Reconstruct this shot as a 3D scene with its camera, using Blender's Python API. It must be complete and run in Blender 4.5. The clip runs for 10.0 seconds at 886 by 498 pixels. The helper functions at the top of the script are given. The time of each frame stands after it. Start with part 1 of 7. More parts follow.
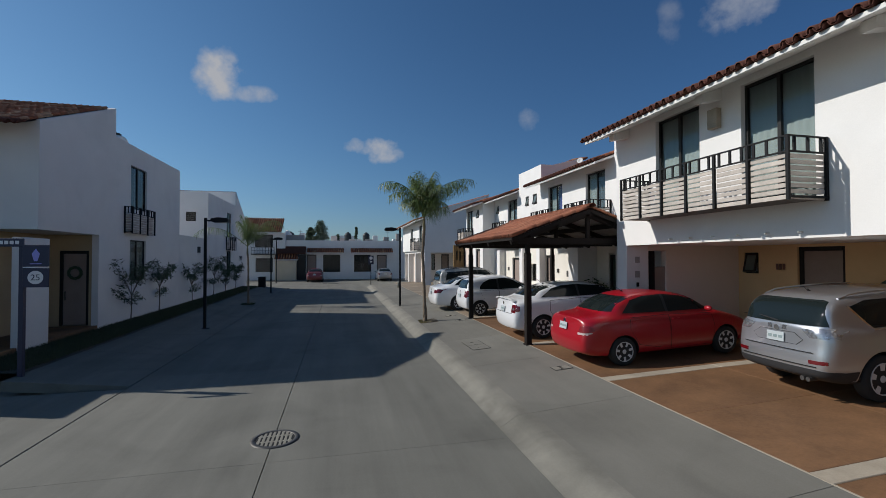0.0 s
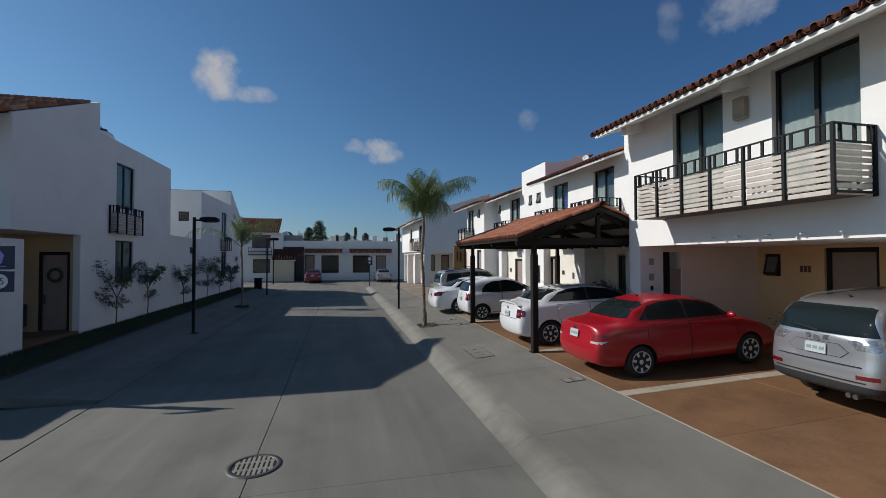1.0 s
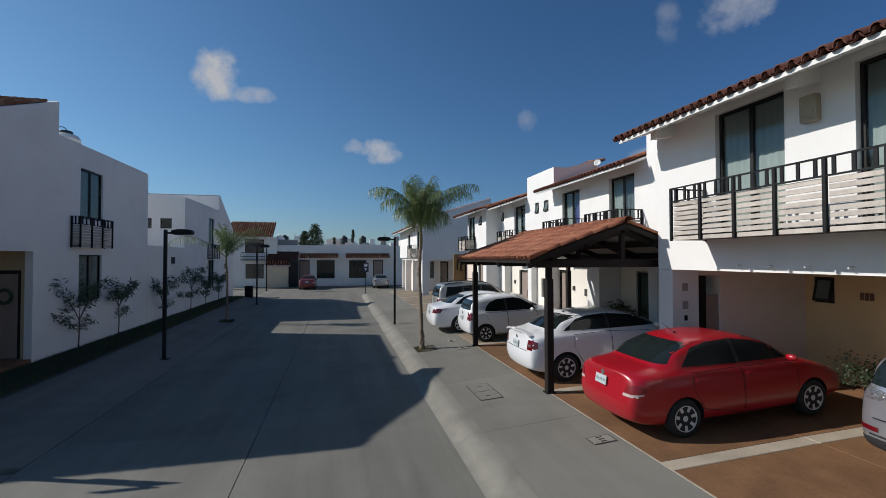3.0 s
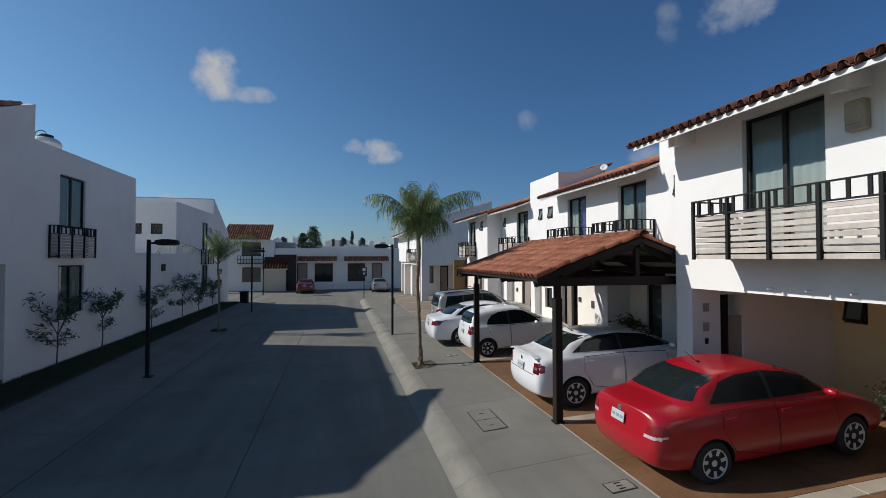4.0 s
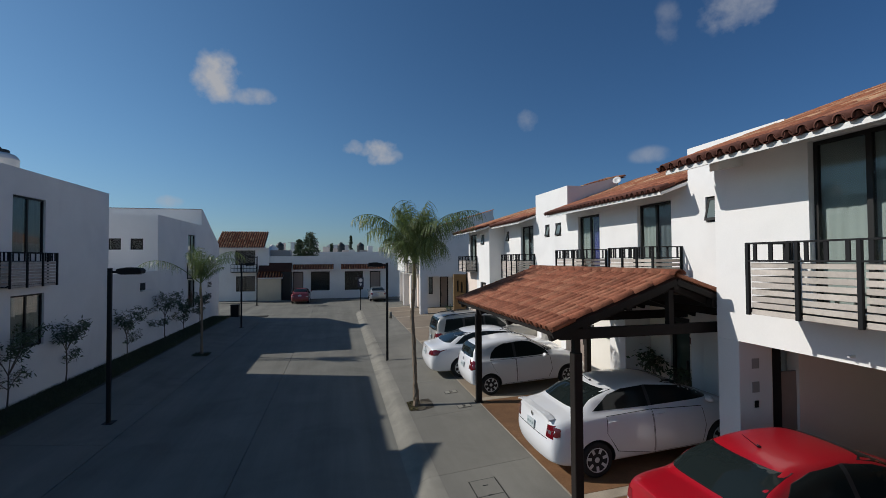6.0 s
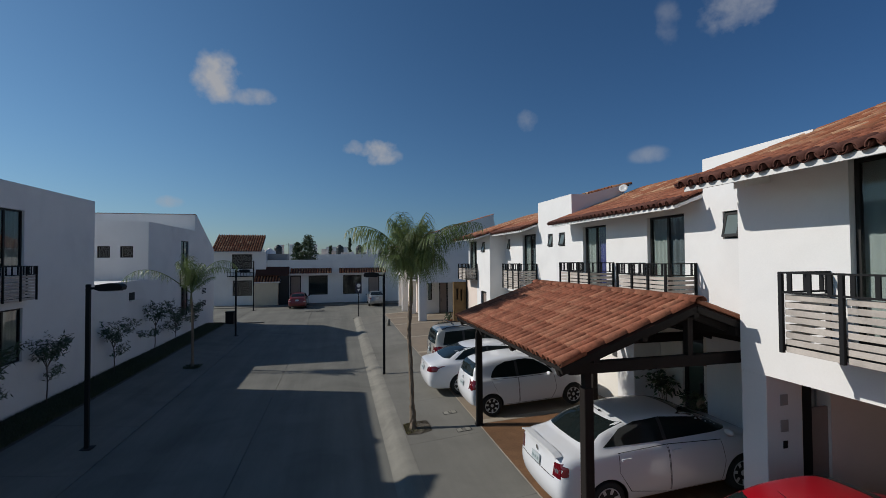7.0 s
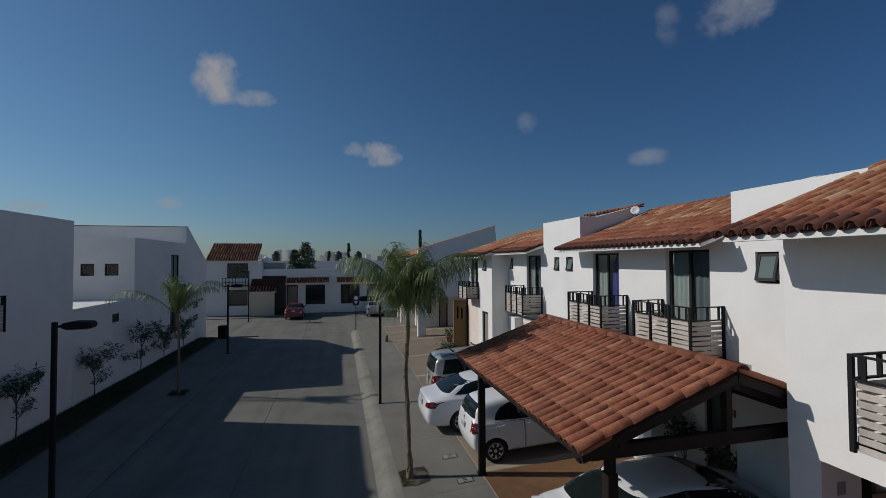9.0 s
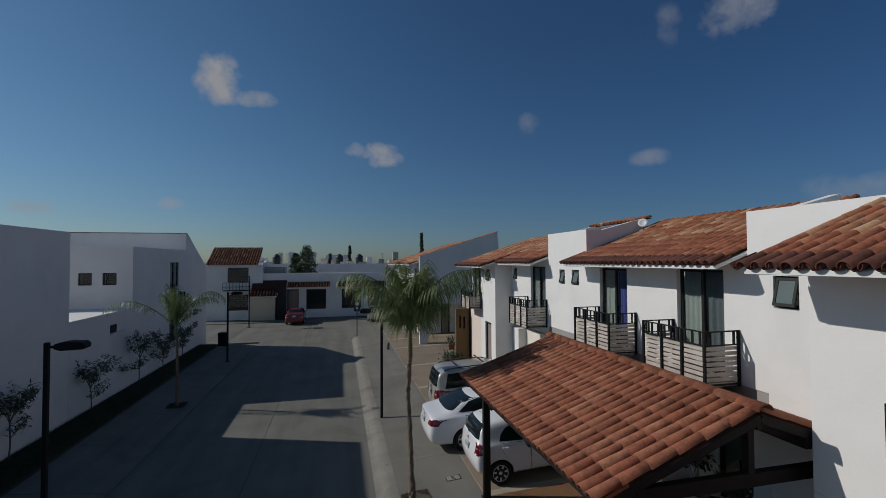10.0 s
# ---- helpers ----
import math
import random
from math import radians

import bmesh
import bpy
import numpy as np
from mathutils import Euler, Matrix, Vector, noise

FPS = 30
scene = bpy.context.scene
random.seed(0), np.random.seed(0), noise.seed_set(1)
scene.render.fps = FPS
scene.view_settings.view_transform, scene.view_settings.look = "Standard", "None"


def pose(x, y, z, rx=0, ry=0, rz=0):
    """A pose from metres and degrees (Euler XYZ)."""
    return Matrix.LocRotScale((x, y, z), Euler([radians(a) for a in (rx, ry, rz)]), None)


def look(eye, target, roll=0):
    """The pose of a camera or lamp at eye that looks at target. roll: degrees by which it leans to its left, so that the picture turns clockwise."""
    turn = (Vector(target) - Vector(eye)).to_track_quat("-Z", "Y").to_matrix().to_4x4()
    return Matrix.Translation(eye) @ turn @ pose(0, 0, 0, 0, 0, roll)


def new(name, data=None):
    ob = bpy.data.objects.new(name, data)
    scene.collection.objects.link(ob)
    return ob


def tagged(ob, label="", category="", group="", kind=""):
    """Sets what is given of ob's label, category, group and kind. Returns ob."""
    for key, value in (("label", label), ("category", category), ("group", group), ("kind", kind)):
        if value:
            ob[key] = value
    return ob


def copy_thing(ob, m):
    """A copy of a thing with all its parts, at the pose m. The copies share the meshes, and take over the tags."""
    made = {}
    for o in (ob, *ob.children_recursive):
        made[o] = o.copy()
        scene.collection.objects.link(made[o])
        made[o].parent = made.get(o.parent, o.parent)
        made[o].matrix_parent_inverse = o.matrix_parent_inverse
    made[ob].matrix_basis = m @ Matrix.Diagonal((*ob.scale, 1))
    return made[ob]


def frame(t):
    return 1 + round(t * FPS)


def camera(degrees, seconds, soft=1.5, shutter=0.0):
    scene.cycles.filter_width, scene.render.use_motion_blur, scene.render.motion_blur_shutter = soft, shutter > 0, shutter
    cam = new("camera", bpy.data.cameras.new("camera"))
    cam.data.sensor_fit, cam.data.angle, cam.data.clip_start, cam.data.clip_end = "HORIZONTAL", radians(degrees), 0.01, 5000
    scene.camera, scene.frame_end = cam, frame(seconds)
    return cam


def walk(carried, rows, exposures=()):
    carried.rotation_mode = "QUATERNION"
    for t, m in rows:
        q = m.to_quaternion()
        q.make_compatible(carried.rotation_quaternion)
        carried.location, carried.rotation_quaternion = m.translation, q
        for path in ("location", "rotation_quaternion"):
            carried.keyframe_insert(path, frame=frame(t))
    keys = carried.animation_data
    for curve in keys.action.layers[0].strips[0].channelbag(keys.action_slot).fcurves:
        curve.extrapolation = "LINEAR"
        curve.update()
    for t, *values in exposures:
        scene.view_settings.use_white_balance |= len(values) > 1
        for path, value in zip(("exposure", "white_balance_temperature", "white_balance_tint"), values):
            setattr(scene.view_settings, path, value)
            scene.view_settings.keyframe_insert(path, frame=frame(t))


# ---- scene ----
cam = camera(90.5, 10.0, soft=0.75)
PATH = [
    (0, (0.031, -0.409, 2.608), (0.491, 1.537, 2.647), -0.1),
    (0.5, (0.091, -0.055, 2.615), (0.552, 1.891, 2.657), -0.1),
    (1, (0.179, 0.316, 2.638), (0.64, 2.262, 2.679), -0.1),
    (1.5, (0.266, 0.709, 2.707), (0.728, 2.654, 2.746), -0.1),
    (2, (0.353, 1.076, 2.826), (0.816, 3.021, 2.869), -0.1),
    (2.5, (0.427, 1.429, 2.983), (0.892, 3.373, 3.026), -0.1),
    (4, (0.709, 2.515, 3.492), (1.174, 4.46, 3.535), -0.1),
    (4.5, (0.789, 2.847, 3.668), (1.252, 4.792, 3.711), -0.2),
    (5, (0.907, 3.192, 3.858), (1.369, 5.138, 3.902), -0.2),
    (5.5, (1.015, 3.536, 4.047), (1.477, 5.482, 4.092), -0.3),
    (7, (1.312, 4.473, 4.621), (1.774, 6.418, 4.667), -0.4),
    (7.5, (1.376, 4.736, 4.786), (1.839, 6.681, 4.838), -0.3),
    (8, (1.433, 4.955, 4.999), (1.896, 6.9, 5.052), -0.4),
    (8.5, (1.471, 5.151, 5.203), (1.936, 7.095, 5.255), -0.3),
    (9, (1.527, 5.351, 5.393), (1.99, 7.296, 5.447), -0.3),
    (9.5, (1.505, 5.54, 5.553), (1.968, 7.485, 5.613), -0.2),
    (10, (1.541, 5.645, 5.792), (1.999, 7.591, 5.848), -0.3),
]
walk(cam, [(t, look(eye, target, roll)) for t, eye, target, roll in PATH],
     exposures=[(0, -0.2), (2.5, -0.06), (4.5, -0.08), (5.5, -0.2), (7, -0.4), (8.5, -0.66), (10, -0.84)])

# ---- world and sun ----
SUN_AZ, SUN_EL = 19.0, 33.5            # degrees: light travels along +x, turned towards -y, and down
SKY_STRENGTH, SUN_STRENGTH = 0.086, 4.4
sun_way = Vector((math.cos(radians(SUN_EL)) * math.cos(radians(SUN_AZ)), -math.cos(radians(SUN_EL)) * math.sin(radians(SUN_AZ)), -math.sin(radians(SUN_EL))))
sun = new("sun", bpy.data.lights.new("sun", "SUN"))
sun.data.energy, sun.data.angle, sun.data.color = SUN_STRENGTH, radians(0.53), (1.0, 0.968, 0.915)
sun.matrix_world = look((0, 0, 40), Vector((0, 0, 40)) + sun_way)
world = bpy.data.worlds.new("sky")
scene.world = world
world.use_nodes = True


def sky_nodes():
    nt = world.node_tree
    nt.nodes.clear()
    N, L = nt.nodes.new, nt.links.new
    sky = N("ShaderNodeTexSky")
    sky.sky_type, sky.sun_disc = "NISHITA", False
    sky.sun_elevation, sky.sun_rotation = radians(SUN_EL), radians(-90 + SUN_AZ)
    sky.altitude, sky.air_density, sky.dust_density, sky.ozone_density = 1800, 1.1, 0.9, 2.4
    co = N("ShaderNodeTexCoord")
    nz = N("ShaderNodeTexNoise")
    nz.inputs["Scale"].default_value, nz.inputs["Detail"].default_value, nz.inputs["Roughness"].default_value = 17, 5, 0.55
    L(co.outputs["Generated"], nz.inputs["Vector"])

    def math_node(op, a, b=None, c=None, clamp=False):
        m = N("ShaderNodeMath")
        m.operation, m.use_clamp = op, clamp
        for k, v in enumerate((a, b, c)):
            if v is None:
                continue
            if isinstance(v, (int, float)):
                m.inputs[k].default_value = v
            else:
                L(v, m.inputs[k])
        return m.outputs[0]

    total = None
    # clouds: heading from +y towards +x and height in degrees, half widths in degrees, density
    for az, el, wa, we, dens in CLOUDS:
        a, e = radians(az), radians(el)
        mid = Vector((math.sin(a) * math.cos(e), math.cos(a) * math.cos(e), math.sin(e)))
        side = Vector((math.cos(a), -math.sin(a), 0))
        up = side.cross(mid)
        terms = []
        for axis, w in ((side, wa), (up, we)):
            dot = N("ShaderNodeVectorMath")
            dot.operation = "DOT_PRODUCT"
            L(co.outputs["Generated"], dot.inputs[0])
            dot.inputs[1].default_value = axis / math.sin(radians(w))
            terms.append(math_node("POWER", math_node("ABSOLUTE", dot.outputs["Value"]), 2.0))
        front = N("ShaderNodeVectorMath")
        front.operation = "DOT_PRODUCT"
        L(co.outputs["Generated"], front.inputs[0])
        front.inputs[1].default_value = mid
        r = math_node("ADD", terms[0], terms[1])
        fall = math_node("MULTIPLY", math_node("SUBTRACT", 1.0, r, clamp=True), math_node("GREATER_THAN", front.outputs["Value"], 0.2))
        body = math_node("MULTIPLY", math_node("ADD", math_node("MULTIPLY", fall, 1.1), math_node("MULTIPLY", math_node("SUBTRACT", nz.outputs["Fac"], 0.66), 2.6)), dens * 1.15, clamp=True)
        body = math_node("MULTIPLY", body, math_node("MULTIPLY", fall, 1.6, clamp=True))
        total = body if total is None else math_node("MAXIMUM", total, body)
    deep = N("ShaderNodeHueSaturation")
    deep.inputs["Saturation"].default_value = 1.13
    L(sky.outputs["Color"], deep.inputs["Color"])
    cool = N("ShaderNodeMixRGB")
    cool.blend_type = "MULTIPLY"
    cool.inputs["Fac"].default_value = 1.0
    cool.inputs["Color2"].default_value = (0.83, 0.945, 1.035, 1)
    L(deep.outputs["Color"], cool.inputs["Color1"])
    # dusty grey-blue haze low down, and the sky's glow on the sun's side
    sep = N("ShaderNodeSeparateXYZ")
    L(co.outputs["Generated"], sep.inputs[0])
    low = math_node("POWER", math_node("SUBTRACT", 1.0, math_node("ABSOLUTE", sep.outputs["Z"]), clamp=True), 7.0)
    haze = N("ShaderNodeMixRGB")
    haze.blend_type = "MULTIPLY"
    L(low, haze.inputs["Fac"])
    L(cool.outputs["Color"], haze.inputs["Color1"])
    haze.inputs["Color2"].default_value = (0.58, 0.57, 0.68, 1)
    side = N("ShaderNodeVectorMath")
    side.operation = "SCALE"
    side.inputs[0].default_value = (-0.46, -0.37, -0.20)
    L(sep.outputs["X"], side.inputs["Scale"])
    even = N("ShaderNodeVectorMath")
    even.operation = "ADD"
    L(side.outputs["Vector"], even.inputs[0])
    even.inputs[1].default_value = (1.02, 1.085, 1.05)
    glow = N("ShaderNodeVectorMath")
    glow.operation = "MULTIPLY"
    L(haze.outputs["Color"], glow.inputs[0])
    L(even.outputs["Vector"], glow.inputs[1])
    mix = N("ShaderNodeMixRGB")
    L(total, mix.inputs["Fac"])
    L(glow.outputs["Vector"], mix.inputs["Color1"])
    mix.inputs["Color2"].default_value = (5.2, 5.4, 5.9, 1)
    bg = N("ShaderNodeBackground")
    bg.inputs["Strength"].default_value = SKY_STRENGTH
    L(mix.outputs["Color"], bg.inputs["Color"])
    L(bg.outputs[0], N("ShaderNodeOutputWorld").inputs["Surface"])


CLOUDS = [
    (-13.9, 20.4, 3.6, 3.7, 1.15), (-10.2, 19.0, 4.0, 1.3, 0.75), (4.8, 13.6, 4.1, 2.3, 1.15), (2.2, 14.0, 2.4, 1.5, 0.8),
    (24.5, 17.3, 1.9, 2.0, 0.35), (47.9, 25.4, 4.5, 3.0, 0.6), (40.8, 25.6, 1.8, 2.8, 0.28),
    (38.7, 12.0, 2.9, 1.3, 0.32), (-18.6, 6.6, 1.8, 1.0, 0.6), (-30.0, 5.3, 2.4, 1.1, 0.45), (56.5, 7.0, 5.0, 2.0, 0.3),
]
sky_nodes()

# ---- materials ----
def material(name, color, rough=0.6, metal=0.0, var=0.12, scale=6.0, fine=60.0, bump=0.15, stain=0.0, spec=0.5, coat=0.0, island=0.0, obj=0.0, dist=0.01, other=None, other_by="obj", thin=0.0, track=0.0, crough=0.04):
    """A surface with broad and fine variation of colour, fine relief, and stains."""
    m = bpy.data.materials.new(name)
    m.use_nodes = True
    nt = m.node_tree
    N, L = nt.nodes.new, nt.links.new
    p = nt.nodes["Principled BSDF"]
    p.inputs["Roughness"].default_value, p.inputs["Metallic"].default_value = rough, metal
    p.inputs["Specular IOR Level"].default_value = spec
    p.inputs["Coat Weight"].default_value = coat
    p.inputs["Coat Roughness"].default_value = crough
    geo = N("ShaderNodeNewGeometry")
    n1, n2 = N("ShaderNodeTexNoise"), N("ShaderNodeTexNoise")
    n1.inputs["Scale"].default_value, n1.inputs["Detail"].default_value, n1.inputs["Roughness"].default_value = 1 / scale * 6, 6, 0.6
    n2.inputs["Scale"].default_value, n2.inputs["Detail"].default_value, n2.inputs["Roughness"].default_value = fine, 4, 0.7
    L(geo.outputs["Position"], n1.inputs["Vector"])
    L(geo.outputs["Position"], n2.inputs["Vector"])
    add = N("ShaderNodeMath")
    add.operation = "MULTIPLY_ADD"
    L(n1.outputs["Fac"], add.inputs[0])
    add.inputs[1].default_value = 0.65
    sc = N("ShaderNodeMath")
    sc.operation = "MULTIPLY"
    L(n2.outputs["Fac"], sc.inputs[0])
    sc.inputs[1].default_value = 0.35
    L(sc.outputs[0], add.inputs[2])
    ramp = N("ShaderNodeMapRange")
    ramp.inputs["From Min"].default_value, ramp.inputs["From Max"].default_value = 0.3, 0.7
    ramp.inputs["To Min"].default_value, ramp.inputs["To Max"].default_value = 1 - var, 1 + var
    L(add.outputs[0], ramp.inputs["Value"])
    value = ramp.outputs["Result"]
    for amount, source in ((island, geo.outputs["Random Per Island"]), (obj, None)):
        if amount:
            if source is None:
                source = N("ShaderNodeObjectInfo").outputs["Random"]
            mr = N("ShaderNodeMapRange")
            mr.inputs["To Min"].default_value, mr.inputs["To Max"].default_value = 1 - amount, 1 + amount
            L(source, mr.inputs["Value"])
            mu = N("ShaderNodeMath")
            mu.operation = "MULTIPLY"
            L(value, mu.inputs[0])
            L(mr.outputs["Result"], mu.inputs[1])
            value = mu.outputs[0]
    if stain:
        n3 = N("ShaderNodeTexNoise")
        n3.inputs["Scale"].default_value, n3.inputs["Detail"].default_value, n3.inputs["Distortion"].default_value = 0.55, 8, 0.8
        L(geo.outputs["Position"], n3.inputs["Vector"])
        mr = N("ShaderNodeMapRange")
        mr.inputs["From Min"].default_value, mr.inputs["From Max"].default_value = 0.5, 0.72
        mr.inputs["To Min"].default_value, mr.inputs["To Max"].default_value = 1.0, 1 - stain
        L(n3.outputs["Fac"], mr.inputs["Value"])
        mu = N("ShaderNodeMath")
        mu.operation = "MULTIPLY"
        L(value, mu.inputs[0])
        L(mr.outputs["Result"], mu.inputs[1])
        value = mu.outputs[0]
    if track:                                                   # worn lanes and drag marks along the street
        mp = N("ShaderNodeMapping")
        mp.inputs["Scale"].default_value = (0.9, 0.06, 1.0)
        L(geo.outputs["Position"], mp.inputs["Vector"])
        n4 = N("ShaderNodeTexNoise")
        n4.inputs["Scale"].default_value, n4.inputs["Detail"].default_value, n4.inputs["Roughness"].default_value = 1.6, 7, 0.62
        L(mp.outputs["Vector"], n4.inputs["Vector"])
        mr = N("ShaderNodeMapRange")
        mr.inputs["From Min"].default_value, mr.inputs["From Max"].default_value = 0.36, 0.66
        mr.inputs["To Min"].default_value, mr.inputs["To Max"].default_value = 1 - track, 1 + track * 0.6
        L(n4.outputs["Fac"], mr.inputs["Value"])
        mu = N("ShaderNodeMath")
        mu.operation = "MULTIPLY"
        L(value, mu.inputs[0])
        L(mr.outputs["Result"], mu.inputs[1])
        value = mu.outputs[0]
    vm = N("ShaderNodeVectorMath")
    vm.operation = "SCALE"
    vm.inputs[0].default_value = color
    if other:
        mixer = N("ShaderNodeMixRGB")
        mixer.inputs["Color1"].default_value, mixer.inputs["Color2"].default_value = (*color, 1), (*other, 1)
        src = N("ShaderNodeObjectInfo").outputs["Random"] if other_by == "obj" else geo.outputs["Random Per Island"]
        wn = N("ShaderNodeTexWhiteNoise")
        wn.noise_dimensions = "1D"
        L(src, wn.inputs["W"])
        sq = N("ShaderNodeMath")
        sq.operation = "POWER"
        sq.inputs[1].default_value = 2.6
        L(wn.outputs["Value"], sq.inputs[0])
        L(sq.outputs[0], mixer.inputs["Fac"])
        L(mixer.outputs["Color"], vm.inputs[0])
    L(value, vm.inputs["Scale"])
    L(vm.outputs["Vector"], p.inputs["Base Color"])
    if thin:
        tl, ms = N("ShaderNodeBsdfTranslucent"), N("ShaderNodeMixShader")
        ms.inputs[0].default_value = thin
        L(vm.outputs["Vector"], tl.inputs["Color"])
        L(p.outputs[0], ms.inputs[1])
        L(tl.outputs[0], ms.inputs[2])
        L(ms.outputs[0], nt.nodes["Material Output"].inputs["Surface"])
    if bump:
        b = N("ShaderNodeBump")
        b.inputs["Strength"].default_value, b.inputs["Distance"].default_value = bump, dist
        L(n2.outputs["Fac"], b.inputs["Height"])
        L(b.outputs["Normal"], p.inputs["Normal"])
    return m


def glass_material(name, tint, rough=0.01, body=0.0):
    """Pane glass: clear or tinted, with Fresnel gloss."""
    m = bpy.data.materials.new(name)
    m.use_nodes = True
    nt = m.node_tree
    nt.nodes.clear()
    N, L = nt.nodes.new, nt.links.new
    tr, gl, fr, mx = N("ShaderNodeBsdfTransparent"), N("ShaderNodeBsdfGlossy"), N("ShaderNodeFresnel"), N("ShaderNodeMixShader")
    tr.inputs["Color"].default_value = (*tint, 1)
    gl.inputs["Roughness"].default_value = rough
    fr.inputs["IOR"].default_value = 1.65
    L(fr.outputs[0], mx.inputs[0])
    L(tr.outputs[0], mx.inputs[1])
    L(gl.outputs[0], mx.inputs[2])
    L(mx.outputs[0], N("ShaderNodeOutputMaterial").inputs["Surface"])
    return m


def clear_material(name, tint):
    """The inner faces of a pane: light passes straight through."""
    m = bpy.data.materials.new(name)
    m.use_nodes = True
    nt = m.node_tree
    nt.nodes.clear()
    t = nt.nodes.new("ShaderNodeBsdfTransparent")
    t.inputs["Color"].default_value = (*tint, 1)
    nt.links.new(t.outputs[0], nt.nodes.new("ShaderNodeOutputMaterial").inputs["Surface"])
    return m


M = {}
M["pane_inner"] = clear_material("window_glass_inner", (0.97, 0.98, 0.98))
M["stucco"] = material("white_stucco", (0.77, 0.75, 0.724), 0.9, var=0.05, scale=8, fine=45, bump=0.14, spec=0.2, stain=0.07)
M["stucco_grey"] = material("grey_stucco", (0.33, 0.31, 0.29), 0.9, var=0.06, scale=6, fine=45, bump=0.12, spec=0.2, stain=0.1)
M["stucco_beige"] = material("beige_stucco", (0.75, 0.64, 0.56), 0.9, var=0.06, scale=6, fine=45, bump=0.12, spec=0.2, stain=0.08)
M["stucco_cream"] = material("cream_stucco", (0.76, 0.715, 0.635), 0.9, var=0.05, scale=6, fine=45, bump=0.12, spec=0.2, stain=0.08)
M["stucco_mustard"] = material("mustard_stucco", (0.17, 0.115, 0.058), 0.9, var=0.08, scale=5, fine=45, bump=0.12, spec=0.2, stain=0.12)
# balcony floor darkened so the gaps between the slats look shaded
M["deck_gap_shade"] = material("gap_shade_balcony_floor", (0.12, 0.105, 0.09), 0.7, var=0.15, scale=2, fine=30, bump=0.1)
M["stucco_sand"] = material("sand_stucco", (0.62, 0.53, 0.39), 0.9, var=0.06, scale=6, fine=45, bump=0.12, spec=0.2, stain=0.08)
M["stucco_olive"] = material("dull_brown_stucco", (0.44, 0.34, 0.21), 0.9, var=0.08, scale=5, fine=45, bump=0.12, spec=0.2, stain=0.15)
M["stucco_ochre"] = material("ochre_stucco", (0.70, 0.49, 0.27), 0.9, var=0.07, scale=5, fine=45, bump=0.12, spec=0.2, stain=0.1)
M["concrete"] = material("road_concrete", (0.172, 0.166, 0.142), 0.85, var=0.14, scale=14, fine=35, bump=0.3, stain=0.2, spec=0.3, obj=0.04, track=0.16)
M["walk"] = material("pavement_concrete", (0.182, 0.172, 0.147), 0.88, var=0.13, scale=9, fine=40, bump=0.3, stain=0.2, spec=0.3, obj=0.05, track=0.10)
M["kerb"] = material("kerb_concrete", (0.228, 0.214, 0.18), 0.88, var=0.18, scale=3, fine=40, bump=0.35, stain=0.4, spec=0.3, obj=0.05, track=0.12)
M["strip"] = material("light_concrete_strip", (0.36, 0.305, 0.235), 0.88, var=0.22, scale=3, fine=40, bump=0.25, stain=0.4, spec=0.3)
M["brown"] = material("brown_stamped_concrete", (0.18, 0.092, 0.043), 0.72, var=0.36, scale=5, fine=18, bump=0.4, stain=0.42, spec=0.4, obj=0.06)
M["beige_bay"] = material("beige_worn_bay", (0.235, 0.185, 0.135), 0.8, var=0.16, scale=7, fine=22, bump=0.3, stain=0.2, spec=0.35, obj=0.05)
M["earth"] = material("bare_ground", (0.22, 0.19, 0.15), 0.95, var=0.2, scale=30, fine=8, bump=0.3)
M["soil"] = material("dark_soil", (0.085, 0.07, 0.052), 0.95, var=0.3, scale=3, fine=40, bump=0.6)
M["grass"] = material("grass_blades", (0.055, 0.066, 0.03), 0.7, var=0.3, scale=2, fine=20, bump=0, island=0.35)
M["dry_grass"] = material("dry_grass_blades", (0.15, 0.13, 0.055), 0.8, var=0.3, scale=2, fine=20, bump=0, island=0.4)
M["tile"] = material("terracotta_tile", (0.25, 0.084, 0.045), 0.8, var=0.5, scale=0.7, fine=34, bump=0.45, obj=0.07, spec=0.3, stain=0.3, other=(0.345, 0.145, 0.082))
M["tile_eave"] = material("dark_eave_tile", (0.125, 0.05, 0.036), 0.85, var=0.4, scale=0.8, fine=30, bump=0.4, obj=0.12, spec=0.25, stain=0.3)
M["tile_join"] = material("terracotta_tile_mass", (0.265, 0.09, 0.043), 0.8, var=0.32, scale=1.0, fine=26, bump=0.3, island=0.12, spec=0.3, stain=0.25, other=(0.48, 0.29, 0.17), other_by="island")
# terracotta painted near black to stand for shade between the cover tiles
M["tile_pan"] = material("shade_dark_pan", (0.06, 0.022, 0.014), 0.85, var=0.3, scale=4, fine=18, bump=0.25, spec=0.3)
M["black"] = material("black_steel", (0.011, 0.011, 0.012), 0.65, var=0.15, fine=80, bump=0.05, spec=0.22)
M["darkwood"] = material("dark_stained_beam", (0.016, 0.012, 0.010), 0.7, spec=0.25, var=0.3, scale=3, fine=30, bump=0.25)
M["deck_board"] = material("grey_roof_boards", (0.27, 0.26, 0.235), 0.85, var=0.25, scale=2, fine=30, bump=0.2)
M["slat"] = material("weathered_pale_slat", (0.48, 0.42, 0.365), 0.75, var=0.26, scale=1.5, fine=30, bump=0.25, obj=0.12)
M["alu"] = material("dark_bronze_aluminium", (0.014, 0.013, 0.012), 0.5, var=0.1, bump=0.03, spec=0.3)
M["curtain"] = material("pale_curtain", (0.34, 0.355, 0.335), 0.9, var=0.06, bump=0.05, spec=0.1)
